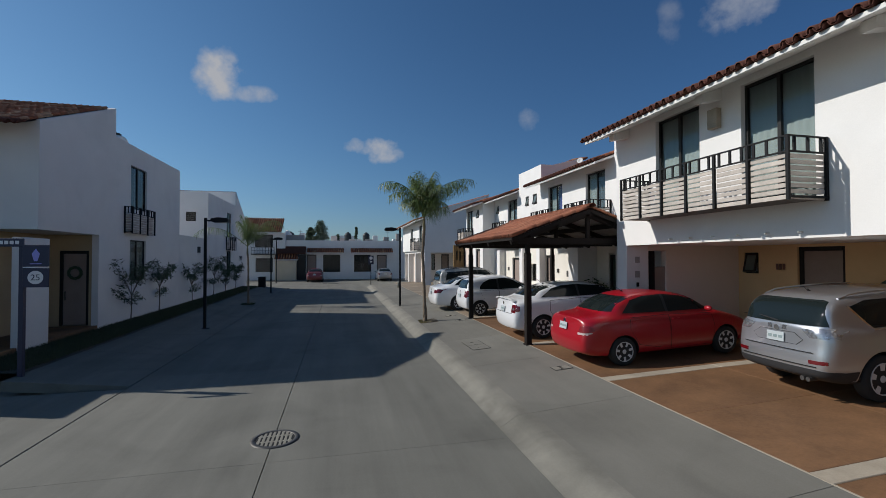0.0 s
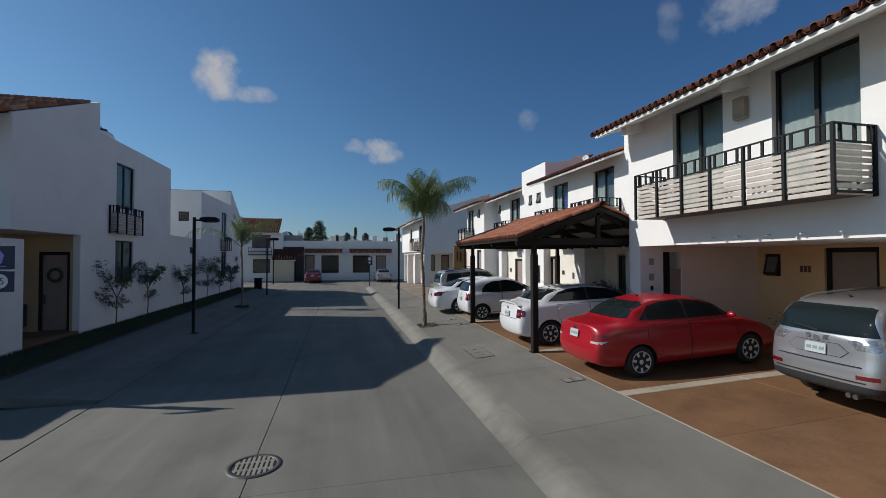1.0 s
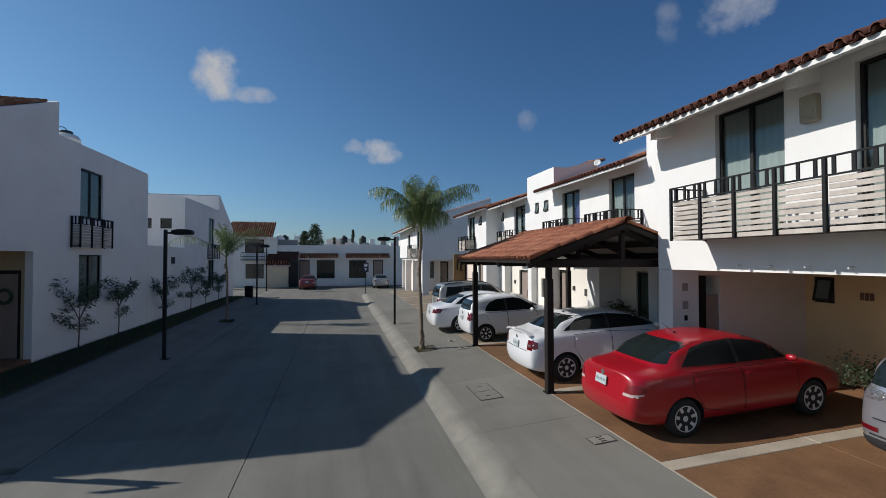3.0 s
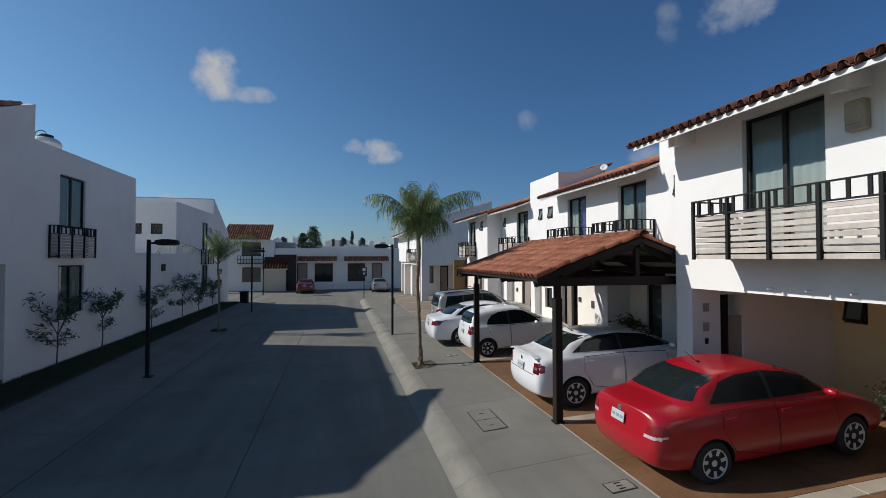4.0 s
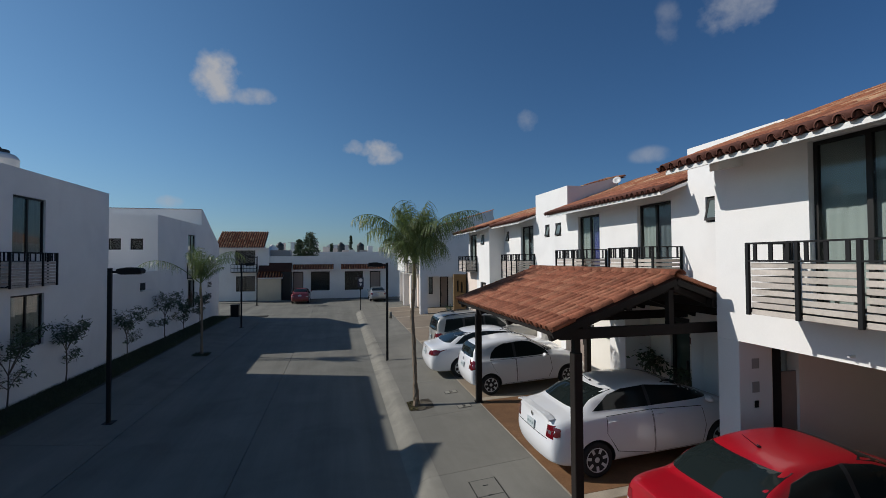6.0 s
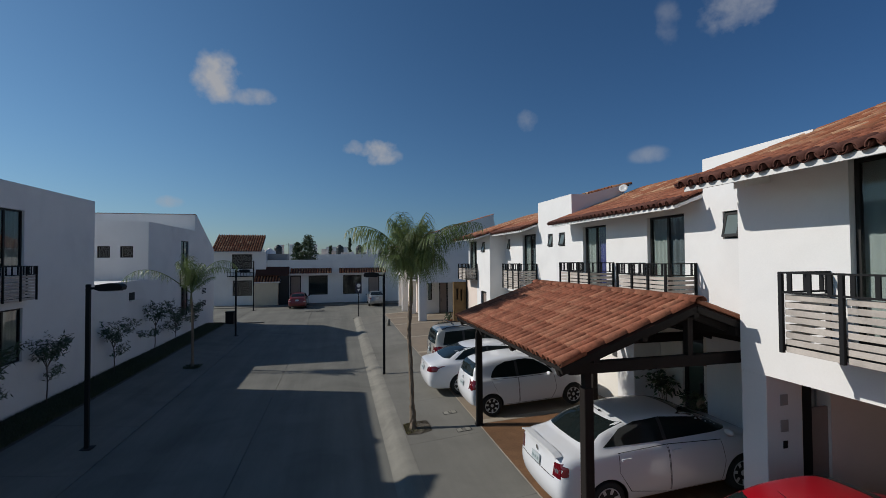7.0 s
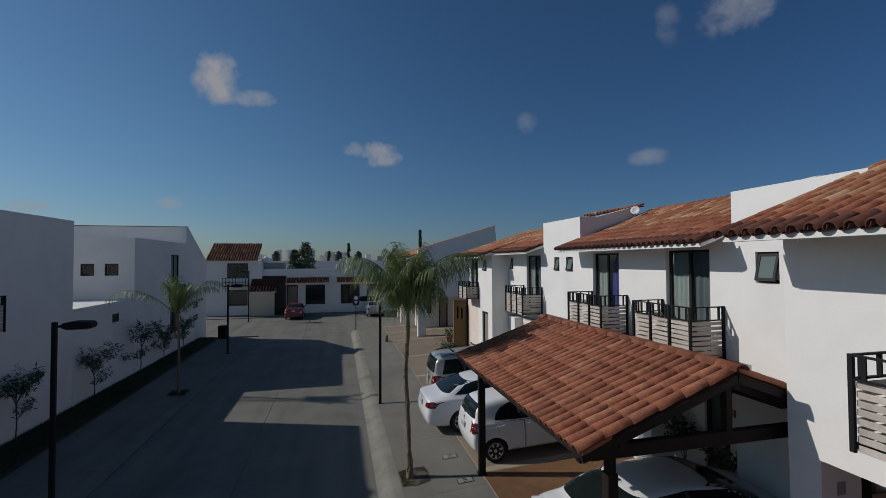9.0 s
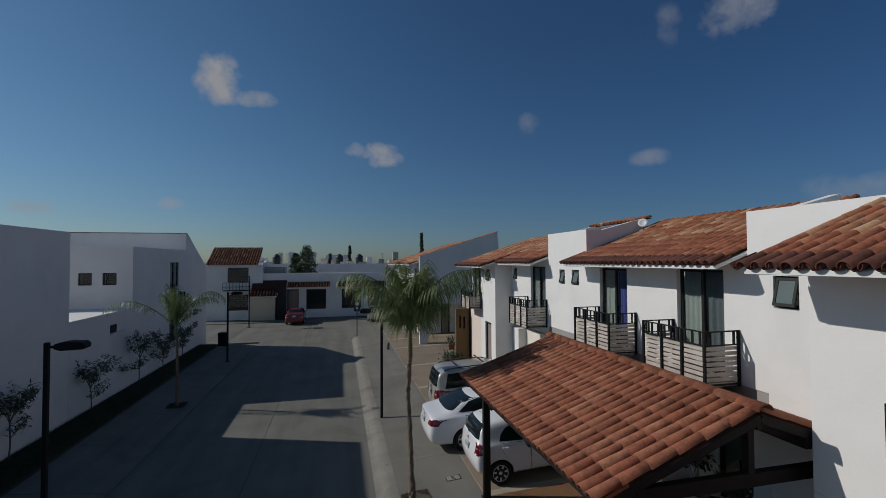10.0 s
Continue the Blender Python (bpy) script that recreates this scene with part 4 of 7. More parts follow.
for h in S6:
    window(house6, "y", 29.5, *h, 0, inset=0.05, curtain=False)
for h in E6:
    window(house6, "x", -8.0, *h, 1, inset=-0.06)
balcony(house6, -8.0, -7.7, 34.0, 35.8, 3.1, 4.1, 3)
# low flat-roofed link with a sunny terrace between the two houses
wall_box(house6, -14, -8.0, 24.48, 29.49, -0.1, 3.74, name="terrace_block")
for ob in (house5, house6):                                     # the shaded row is scaled about a mid-path camera point to fit the view
    ob.matrix_basis = Matrix.Translation((0.04, 0.144, 0.174)) @ Matrix.Scale(0.955, 4)

# ---- the row across the far end ----
FAR = 53.2
far_row = thing("terrace", "low white single-storey terrace with tiled awnings across the street's end", "house")
bm = bmesh.new()
FH = [(-3.67, -2.57, 0.0, 2.98), (-1.81, 0.16, 0.92, 2.97), (1.76, 3.73, 0.92, 2.96), (4.47, 5.65, 0.0, 2.95), (9.5, 11.2, 0.92, 2.95)]
holed(bm, "y", FAR, 0.25, -7.0, 24.0, 0.0, 4.65, FH)
box(bm, -7.0, 24, FAR + 7, FAR + 7.2, 0, 4.5)
box(bm, -7.0, 24, FAR + 0.25, FAR + 7, 4.2, 4.35)
part("wall", bm, M["stucco"], far_row)
for h in FH:
    if h[2] > 0.5:
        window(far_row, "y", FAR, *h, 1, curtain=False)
    else:
        door(far_row, "y", FAR, h[0], h[1], 0.08, h[3])


def awning(parent, x0, x1, ztop, zbot, y_wall, reach=0.75, seed=5):
    bm = bmesh.new()
    prism(bm, [(y_wall, ztop - 0.06), (y_wall, ztop - 0.12), (y_wall - reach, zbot - 0.1), (y_wall - reach, zbot - 0.02)], "x", x0, x1)
    a = part("awning", bm, M["fascia"], parent)
    tile_roof(a, (x0, y_wall - reach - 0.03, zbot + 0.02), (1, 0, 0), (0, reach, ztop - zbot), x1 - x0, math.hypot(reach, ztop - zbot), 0, seed=seed, pitch=0.26)


awning(far_row, -3.6, 0.58, 3.75, 3.2, FAR, seed=21)
awning(far_row, 1.36, 6.35, 3.75, 3.2, FAR, seed=22)
awning(far_row, 8.6, 12.8, 3.75, 3.2, FAR, seed=23)
bm = bmesh.new()
box(bm, -7.0, -4.7, FAR - 1.2, FAR - 0.02, 0.0, 2.3, 0.01)
part("porch_wall", bm, M["stucco_sand"], far_row, "pale ochre rendered porch box")
awning(far_row, -7.05, -4.5, 3.05, 2.42, FAR - 0.4, reach=0.95, seed=24)

bm = bmesh.new()
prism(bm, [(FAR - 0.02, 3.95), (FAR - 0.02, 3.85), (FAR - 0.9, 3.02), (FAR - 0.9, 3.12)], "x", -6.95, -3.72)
# the slope's shade is put into this dark tile colour
part("lean_to_roof", bm, M["tile_pan"], far_row, "sloping porch roof in shade-dark brown")
# solid near-black box added to stand for shade under the porch roof
bm = bmesh.new()
box(bm, -4.68, -3.75, FAR - 0.9, FAR - 0.02, 0.0, 3.0)
part("porch_recess", bm, M["dark"], far_row)
bm = bmesh.new()
box(bm, -6.2, -4.0, FAR + 0.6, FAR + 2.6, 4.4, 5.3, 0.02)
part("roof_hut", bm, M["stucco_grey"], far_row, "grey rendered hut on the flat roof")
house7 = thing("house", "white two-storey house with steep tile roof and dark balcony", "house")
bm = bmesh.new()
F7 = [(-9.27, -7.33, 3.8, 5.26), (-9.19, -7.34, 1.0, 2.58)]
holed(bm, "y", FAR - 0.3, 0.25, -12.5, -6.0, 0.0, 5.5, F7)
prism(bm, [(FAR - 0.05, 0), (FAR - 0.05, 5.3), (FAR + 2.2, 5.95), (FAR + 7, 5.7), (FAR + 7, 0)], "x", -6.2, -6.0)
box(bm, -12.5, -6.2, FAR + 6.8, FAR + 7, 0, 5.7)
part("wall", bm, M["stucco"], house7)
for h in F7:
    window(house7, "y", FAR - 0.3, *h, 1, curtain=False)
tile_roof(house7, (-11.15, FAR - 0.75, 5.55), (1, 0, 0), (0, 2.7, 1.62), 4.75, 3.5, 0, seed=25, pitch=0.235)
bm = bmesh.new()
prism(bm, [(FAR - 0.75, 5.38), (FAR - 0.75, 5.48), (FAR + 2.25, 7.18), (FAR + 2.25, 7.08)], "x", -11.15, -6.4)
part("roof", bm, M["fascia"], house7)
bm = bmesh.new()
for z in (3.05, 3.4, 3.8):
    beam(bm, (-9.5, FAR - 1.1, z), (-7.1, FAR - 1.1, z), 0.04, 0.05)
for k in range(9):
    x = -9.5 + 2.4 * k / 8
    beam(bm, (x, FAR - 1.1, 3.05), (x, FAR - 1.1, 3.8), 0.035, 0.035)
box(bm, -9.5, -7.1, FAR - 1.12, FAR - 0.3, 2.98, 3.03)
part("balcony", bm, M["black"], house7)

# skyline behind
skyline = thing("far_houses", "distant white parapets and flat roofs behind the terrace", "house")
for x0, x1, y, z in ((-30, -9, 78, 5.6), (-9, 9, 76, 5.35), (9, 30, 80, 5.2), (-18, -12, 90, 6.6), (-1, 3, 92, 7.0), (14, 22, 95, 6.4)):
    bm = bmesh.new()
    box(bm, x0, x1, y, y + 6, -0.1, z)
    box(bm, x0, x1, y, y + 0.2, z, z + 0.15)
    part("block", bm, M["stucco"], skyline)
rng = random.Random(9)
for k in range(16):                                             # roof huts, stair heads and parapet steps far off
    x, y = -11 + k * 1.55 + rng.uniform(-0.4, 0.4), rng.choice((77, 79, 93))
    w, h = rng.uniform(0.5, 1.3), rng.uniform(0.35, 1.1)
    bm = bmesh.new()
    box(bm, x, x + w, y, y + 1.5, 5.2, 5.45 + h + (1.3 if y > 90 else 0))
    part("roof_hut", bm, M[rng.choice(("stucco", "stucco_beige", "stucco_grey"))], skyline)
for x in (-6.3, 8.2, 2.9):
    bm = bmesh.new()
    rod(bm, (x, 76.5, 5.3), (x, 76.5, 7.3), 0.03, 0.02, 6)
    rod(bm, (x - 0.3, 76.5, 7.0), (x + 0.3, 76.5, 7.0), 0.02, 0.02, 5)
    part("aerial", bm, M["iron"], skyline)


def water_tank(x, y, z, r=0.52, h=1.3, mat=None):
    t = thing("water_tank", "black ribbed plastic water tank on a flat roof", "water tank", (x, y, z), group="rooftop water tanks")
    bm = bmesh.new()
    lathe(bm, [(r, 0), (r * 1.0, h * 0.2), (r * 0.96, h * 0.24), (r, h * 0.28), (r, h * 0.5), (r * 0.96, h * 0.54), (r, h * 0.58), (r, h * 0.75), (r * 0.75, h * 0.9), (r * 0.35, h * 0.95)], 16)
    part("body", bm, mat or M["tank"], t, smooth=50)
    bm = bmesh.new()
    lathe(bm, [(r * 0.4, h * 0.94), (r * 0.4, h * 1.02), (r * 0.1, h * 1.05)], 12)
    part("lid", bm, M["tank"], t, smooth=50)


for x in (-7.95, 1.5, 4.62):
    water_tank(x, 77.6, 5.36, 0.6, 1.62)

# ---- carport ----
carport = thing("carport", "dark timber carport on square posts with a terracotta tile gable roof", "carport")
RX, RZ, EZ, PY0, PY1, HALF = 6.55, 3.91, 3.13, 10.02, 15.5, 2.25
for x in (4.86, 8.2):
    for y in (10.33, 15.45):
        bm = bmesh.new()
        box(bm, x - 0.075, x + 0.075, y - 0.075, y + 0.075, ground_z(x) - 0.02, 2.72, 0.01)
        box(bm, x - 0.055, x + 0.055, y - 0.055, y + 0.055, 2.715, 3.15, 0.006)
        box(bm, x - 0.1, x + 0.1, y - 0.1, y + 0.1, ground_z(x) - 0.02, ground_z(x) + 0.02)
        part("post", bm, M["darkwood"], carport)
for y in (10.22, 12.0, 13.7, 15.3):
    bm = bmesh.new()
    beam(bm, (4.5, y, 3.04), (8.5, y, 3.04), 0.11, 0.17, bevel=0.008)
    part("tie_beam", bm, M["darkwood"], carport)
    for s in (-1, 1):
        bm = bmesh.new()
        beam(bm, (RX + s * (HALF - 0.03), y, EZ - 0.12), (RX, y, RZ - 0.14), 0.1, 0.15, bevel=0.008)
        part("rafter", bm, M["darkwood"], carport)
    bm = bmesh.new()
    beam(bm, (RX, y, 3.1), (RX, y, RZ - 0.2), 0.1, 0.1, up=(0, 1, 0), bevel=0.006)
    part("king_post", bm, M["darkwood"], carport)
for x, z in ((4.86, 3.2), (8.2, 3.2), (RX, RZ - 0.13), (5.65, 3.47), (7.3, 3.47)):
    bm = bmesh.new()
    beam(bm, (x, PY0 + 0.02, z), (x, PY1 - 0.02, z), 0.1, 0.14, bevel=0.006)
    part("purlin", bm, M["darkwood"], carport)
for s in (-1, 1):
    bm = bmesh.new()
    prism(bm, [(RX, RZ - 0.035), (RX, RZ - 0.06), (RX + (HALF - 0.06) * s, EZ - 0.04), (RX + (HALF - 0.06) * s, EZ - 0.015)], "y", PY0 + 0.06, PY1 - 0.06)
    part("deck", bm, M["deck_board"], carport, "grey weathered roof boards")
    for a, b in (((RX + (HALF - 0.025) * s, PY0, EZ - 0.03), (RX + (HALF - 0.025) * s, PY1, EZ - 0.03)), ((RX, PY0 + 0.03, RZ - 0.07), (RX + HALF * s, PY0 + 0.03, EZ - 0.07)), ((RX, PY1 - 0.03, RZ - 0.07), (RX + HALF * s, PY1 - 0.03, EZ - 0.07))):
        part("fascia_board", beam(bmesh.new(), a, b, 0.05, 0.10), M["darkwood"], carport)
    r = part("tile_slope", bmesh.new(), M["tile_pan"], carport)
    tile_roof(r, (RX + HALF * s, PY1, EZ + 0.03), (0, -1, 0), (-s, 0, (RZ - EZ) / HALF), PY1 - PY0, math.hypot(HALF, RZ - EZ), 20 if s < 0 else 0, seed=31 + s, pitch=0.176)
ridge_caps(carport, (RX, PY1, RZ + 0.03), (RX, PY0 - 0.06, RZ + 0.03))


# ---- street lamps ----
def street_lamp(x, y, z, h, head):
    """A square black mast with a flat lamp head towards +x (head = 1) or -x (head = -1)."""
    t = thing("street_lamp", "slim black steel street lamp with a flat boxy head", "street lamp", (x, y, z), group="street lamps")
    bm = bmesh.new()
    box(bm, -0.045, 0.045, -0.045, 0.045, 0, h, 0.006)
    box(bm, -0.14, 0.14, -0.14, 0.14, 0, 0.015)
    part("pole", bm, M["black"], t)
    bm = bmesh.new()
    rod(bm, (0.05 * head, 0, h - 0.1), (0.22 * head, 0, h - 0.1), 0.03)
    part("arm", bm, M["black"], t)
    bm = bmesh.new()
    prism(bm, [(0.18 * head, h - 0.12), (0.2 * head, h - 0.02), (0.42 * head, h + 0.02), (0.72 * head, h), (0.78 * head, h - 0.06), (0.76 * head, h - 0.15), (0.3 * head, h - 0.17)], "y", -0.15, 0.15)
    bmesh.ops.bevel(bm, geom=bm.edges[:], offset=0.012, segments=2, affect="EDGES")
    part("head", bm, M["black"], t)
    bm = bmesh.new()
    box(bm, min(0.36 * head, 0.7 * head), max(0.36 * head, 0.7 * head), -0.11, 0.11, h - 0.175, h - 0.155)
    part("lens", bm, M["lampglass"], t)


street_lamp(-4.68, 17.02, 0.06, 4.0, 1)
street_lamp(3.02, 21.68, 0.16, 3.95, -1)
street_lamp(-4.75, 33.3, 0.07, 4.0, 1)
street_lamp(-6.3, 47.8, 0.0, 4.6, -1)

# ---- cars ----
from mathutils.bvhtree import BVHTree


def paint(name, color, metal=0.0, rough=0.35, coat=1.0, crough=0.06):
    return material(name, color, rough, metal=metal, var=0.02, bump=0.0, coat=coat, scale=3, crough=crough)


M["red"] = paint("red_car_paint", (0.34, 0.0035, 0.012), coat=0.6, crough=0.16)
M["white"] = paint("white_car_paint", (0.76, 0.76, 0.77))
M["silver"] = paint("silver_car_paint", (0.46, 0.47, 0.495), 0.75, 0.30)
M["pewter"] = paint("pewter_car_paint", (0.40, 0.385, 0.35), 0.2, 0.35)
M["far_red"] = paint("dark_red_car_paint", (0.16, 0.008, 0.012))
M["grey_paint"] = paint("grey_car_paint", (0.30, 0.31, 0.32), 0.5, 0.35)
M["carglass"] = material("tinted_car_glass", (0.012, 0.017, 0.017), 0.03, var=0.02, bump=0, spec=0.3)
M["rubber"] = material("tyre_rubber", (0.018, 0.018, 0.018), 0.85, var=0.1, bump=0.1)
M["plastic"] = material("black_plastic_trim", (0.022, 0.022, 0.024), 0.6, var=0.1, bump=0.05)
M["alloy"] = material("silver_alloy", (0.60, 0.60, 0.61), 0.42, metal=0.2, var=0.05, bump=0.02)
M["chrome"] = material("chrome", (0.75, 0.75, 0.76), 0.12, metal=1.0, var=0.02, bump=0)
M["taillight"] = material("red_tail_lens", (0.12, 0.004, 0.008), 0.12, var=0.1, bump=0, coat=1.0)
M["clearlight"] = material("clear_tail_lens", (0.34, 0.34, 0.35), 0.10, metal=0.7, var=0.9, fine=22, bump=0.5, coat=1.0)
M["red_lens"] = material("bright_red_tail_lens", (0.20, 0.004, 0.010), 0.35, var=0.1, bump=0, coat=0.3)
M["pale_lens"] = material("pale_ribbed_tail_lens", (0.50, 0.40, 0.38), 0.35, var=0.5, fine=30, bump=0.3, coat=0.3)
M["plate"] = material("number_plate", (0.44, 0.48, 0.49), 0.45, var=0.03, bump=0)
M["plate_bar"] = material("plate_bar", (0.22, 0.28, 0.28), 0.5, var=0.05, bump=0)


def curve(pts, x):
    if x <= pts[0][0]:
        return pts[0][1]
    for (a, za), (b, zb) in zip(pts, pts[1:]):
        if x <= b:
            t = (x - a) / (b - a)
            return za + (zb - za) * t
    return pts[-1][1]


def car_body(s):
    """The painted shell: sections along the car, lofted, smoothed, with the wheel arches cut out."""
    xs = s["stations"]
    bm = bmesh.new()
    left, right = [], []
    L = s["L"]
    for i, x in enumerate(xs):
        top, belt, hw = curve(s["top"], x), curve(s["belt"], x), curve(s["width"], x) * s["hw"]
        rw = curve(s["roofw"], x)
        zb = curve(s["bottom"], x)
        c = min(1.0, max(0.0, (top - belt) / 0.34))
        c = c * c * (3 - 2 * c)
        h = belt - zb
        rows = [(0.0, zb), (hw * 0.86, zb), (hw * 0.965, zb + 0.07), (hw * 1.0, zb + h * 0.40), (hw * 0.995, zb + h * 0.66), (hw * 0.985, zb + h * 0.86), (hw * 0.945, belt)]
        e = top - belt
        rows.append(((1 - c) * hw * 0.84 + c * (hw * 0.90 + (rw - hw * 0.90) * 0.12), belt + (1 - c) * e * 0.55 + c * e * 0.10))
        rows.append(((1 - c) * hw * 0.66 + c * (hw * 0.90 + (rw - hw * 0.90) * 0.62), belt + (1 - c) * e * 0.85 + c * e * 0.58))
        rows.append(((1 - c) * hw * 0.45 + c * rw, belt + (1 - c) * e * 0.95 + c * (e * 0.90)))
        rows.append(((1 - c) * hw * 0.25 + c * rw * 0.72, belt + (1 - c) * e * 0.99 + c * (e * 0.98)))
        rows.append((0.0, top))
        la, ra = [], []
        for y, z in rows:
            xx = x
            if i == 0:
                xx = curve(s["tail"], z)
            elif i == 1:
                xx = x + curve(s["tail"], z) * 0.8
            elif i == len(xs) - 1:
                xx = L - curve(s["nose"], z)
            v = bm.verts.new((xx, y, z))
            la.append(v)
            ra.append(v if y == 0 else bm.verts.new((xx, -y, z)))
        left.append(la)
        right.append(ra)
    n = len(left[0])
    for a, b in zip(left, left[1:]):
        for j in range(n - 1):
            bm.faces.new((a[j], a[j + 1], b[j + 1], b[j]))
    for a, b in zip(right, right[1:]):
        for j in range(n - 1):
            bm.faces.new((a[j + 1], a[j], b[j], b[j + 1]))
    for k in (0, -1):
        for j in range(n - 1):
            vs = [left[k][j], left[k][j + 1], right[k][j + 1], right[k][j]]
            vs = list(dict.fromkeys(vs))
            if len(vs) > 2:
                bm.faces.new(vs)
    bmesh.ops.recalc_face_normals(bm, faces=bm.faces)
    me = bpy.data.meshes.new("shell")
    bm.to_mesh(me)
    bm.free()
    me.materials.append(s["paint"])
    me.materials.append(M["plastic"])
    ob = new("shell", me)
    ob.modifiers.new("smooth", "SUBSURF").levels = 2
    cut = []
    for ax in (s["ro"], s["ro"] + s["wb"]):
        for side in (1, -1):
            bm = bmesh.new()
            rod(bm, (ax, side * (s["hw"] - 0.27), s["r"] - 0.01), (ax, side * (s["hw"] + 0.4), s["r"] - 0.01), s["r"] + s.get("arch", 0.055), n=28, mi=1)
            cme = bpy.data.meshes.new("cutter")
            bm.to_mesh(cme)
            bm.free()
            cme.materials.append(s["paint"])
            cme.materials.append(M["plastic"])
            co = new("cutter", cme)
            cut.append(co)
            m = ob.modifiers.new("arch", "BOOLEAN")
            m.object, m.operation, m.solver = co, "DIFFERENCE", "EXACT"
    bpy.context.view_layer.update()
    dg = bpy.context.evaluated_depsgraph_get()
    done = bpy.data.meshes.new_from_object(ob.evaluated_get(dg))
    bpy.data.objects.remove(ob)
    for co in cut:
        bpy.data.objects.remove(co)
    while len(done.materials) > 2:
        done.materials.pop()
    done.name = "body"
    done.polygons.foreach_set("use_smooth", [True] * len(done.polygons))
    bm = bmesh.new()
    bm.from_mesh(done)
    for e in bm.edges:
        e.smooth = not (len(e.link_faces) == 2 and e.calc_face_angle(0) > radians(38))
    tree = BVHTree.FromBMesh(bm)
    bm.to_mesh(done)
    bm.free()
    return done, tree


def skin(tree, outline, view, lift=0.004, side=-1, fine=0.07, depth=0.012):
    """A thin panel over the shell: an outline in side view (x, z), rear view (y, z) or front view, laid on the surface."""
    bm = bmesh.new()
    f = bm.faces.new([bm.verts.new((a, 0, b)) for a, b in outline])
    bmesh.ops.triangulate(bm, faces=[f])
    for _ in range(5):
        long = [e for e in bm.edges if e.calc_length() > fine]
        if not long:
            break
        bmesh.ops.subdivide_edges(bm, edges=long, cuts=1)
        bmesh.ops.triangulate(bm, faces=bm.faces[:])
    d = {"side": Vector((0, -side, 0)), "rear": Vector((1, 0, 0)), "front": Vector((-1, 0, 0))}[view]
    miss = []
    for v in bm.verts:
        a, b = v.co.x, v.co.z
        o = Vector((a, 0, b)) if view == "side" else Vector((2.0, a, b))
        hit = tree.ray_cast(o - d * 4.0, d)
        if hit[0] is None:
            miss.append(v)
        else:
            nrm = hit[1] if hit[1].dot(d) < 0 else -hit[1]
            v.co = hit[0] + nrm * lift
    if miss:
        bmesh.ops.delete(bm, geom=miss, context="VERTS")
    edge = [e for e in bm.edges if len(e.link_faces) == 1]
    if edge and depth:
        r = bmesh.ops.extrude_edge_only(bm, edges=edge)
        for g in r["geom"]:
            if isinstance(g, bmesh.types.BMVert):
                g.co += d * depth
    bmesh.ops.recalc_face_normals(bm, faces=bm.faces)
    if bm.faces:
        big = max(bm.faces, key=lambda q: q.calc_area())
        if big.normal.dot(d) > 0:
            bmesh.ops.reverse_faces(bm, faces=bm.faces)
    return bm


def wheel_meshes(r, w, spokes, name):
    bm = bmesh.new()
    prof = [(r * 0.66, -w / 2 + 0.012), (r * 0.72, -w / 2), (r * 0.93, -w / 2 + 0.006), (r, -w / 2 + 0.035), (r, w / 2 - 0.035), (r * 0.93, w / 2 - 0.006), (r * 0.72, w / 2), (r * 0.66, w / 2 - 0.012)]
    lathe(bm, prof, 28)
    bmesh.ops.rotate(bm, verts=bm.verts, cent=(0, 0, 0), matrix=Matrix.Rotation(radians(90), 3, "X"))
    bmesh.ops.recalc_face_normals(bm, faces=bm.faces)
    for f in bm.faces:
        f.smooth = True
    tyre = bpy.data.meshes.new("tyre")
    bm.to_mesh(tyre)
    bm.free()
    tyre.materials.append(M["rubber"])
    # rim: outer side towards -y
    bm = bmesh.new()
    o = w / 2 + 0.002
    lathe(bm, [(r * 0.68, o - 0.03), (r * 0.68, o), (r * 0.64, o), (r * 0.625, o - 0.05), (r * 0.61, o - 0.07)], 28)
    for k in range(spokes):
        a = 2 * math.pi * (k + 0.25) / spokes
        u, v = Vector((math.cos(a), math.sin(a), 0)), Vector((-math.sin(a), math.cos(a), 0))
        w0, w1 = r * 0.075, r * (0.085 if spokes > 6 else 0.135)
        vs = []
        for dist, half, dz in ((r * 0.08, w0, -0.022), (r * 0.63, w1, -0.006)):
            for z in (o + dz, o + dz - 0.03):
                for sgn in (-1, 1):
                    vs.append(bm.verts.new(u * dist + v * half * sgn + Vector((0, 0, z))))
        a0, a1, a2, a3, b0, b1, b2, b3 = vs
        for q in ((a0, a1, b1, b0), (a2, b2, b3, a3), (a0, b0, b2, a2), (a1, a3, b3, b1)):
            bm.faces.new(q)
    lathe(bm, [(r * 0.17, o - 0.06), (r * 0.155, o - 0.014), (r * 0.08, o - 0.006), (0.001, o - 0.004)], 16)
    bmesh.ops.rotate(bm, verts=bm.verts, cent=(0, 0, 0), matrix=Matrix.Rotation(radians(90), 3, "X"))
    bmesh.ops.recalc_face_normals(bm, faces=bm.faces)
    rim = bpy.data.meshes.new("rim")
    bm.to_mesh(rim)
    bm.free()
    rim.materials.append(M["alloy"])
    bm = bmesh.new()
    lathe(bm, [(r * 0.66, o - 0.085), (0.03, o - 0.075)], 20)
    bmesh.ops.rotate(bm, verts=bm.verts, cent=(0, 0, 0), matrix=Matrix.Rotation(radians(90), 3, "X"))
    disc = bpy.data.meshes.new("brake_disc")
    bm.to_mesh(disc)
    bm.free()
    disc.materials.append(M["iron"])
    return tyre, rim, disc


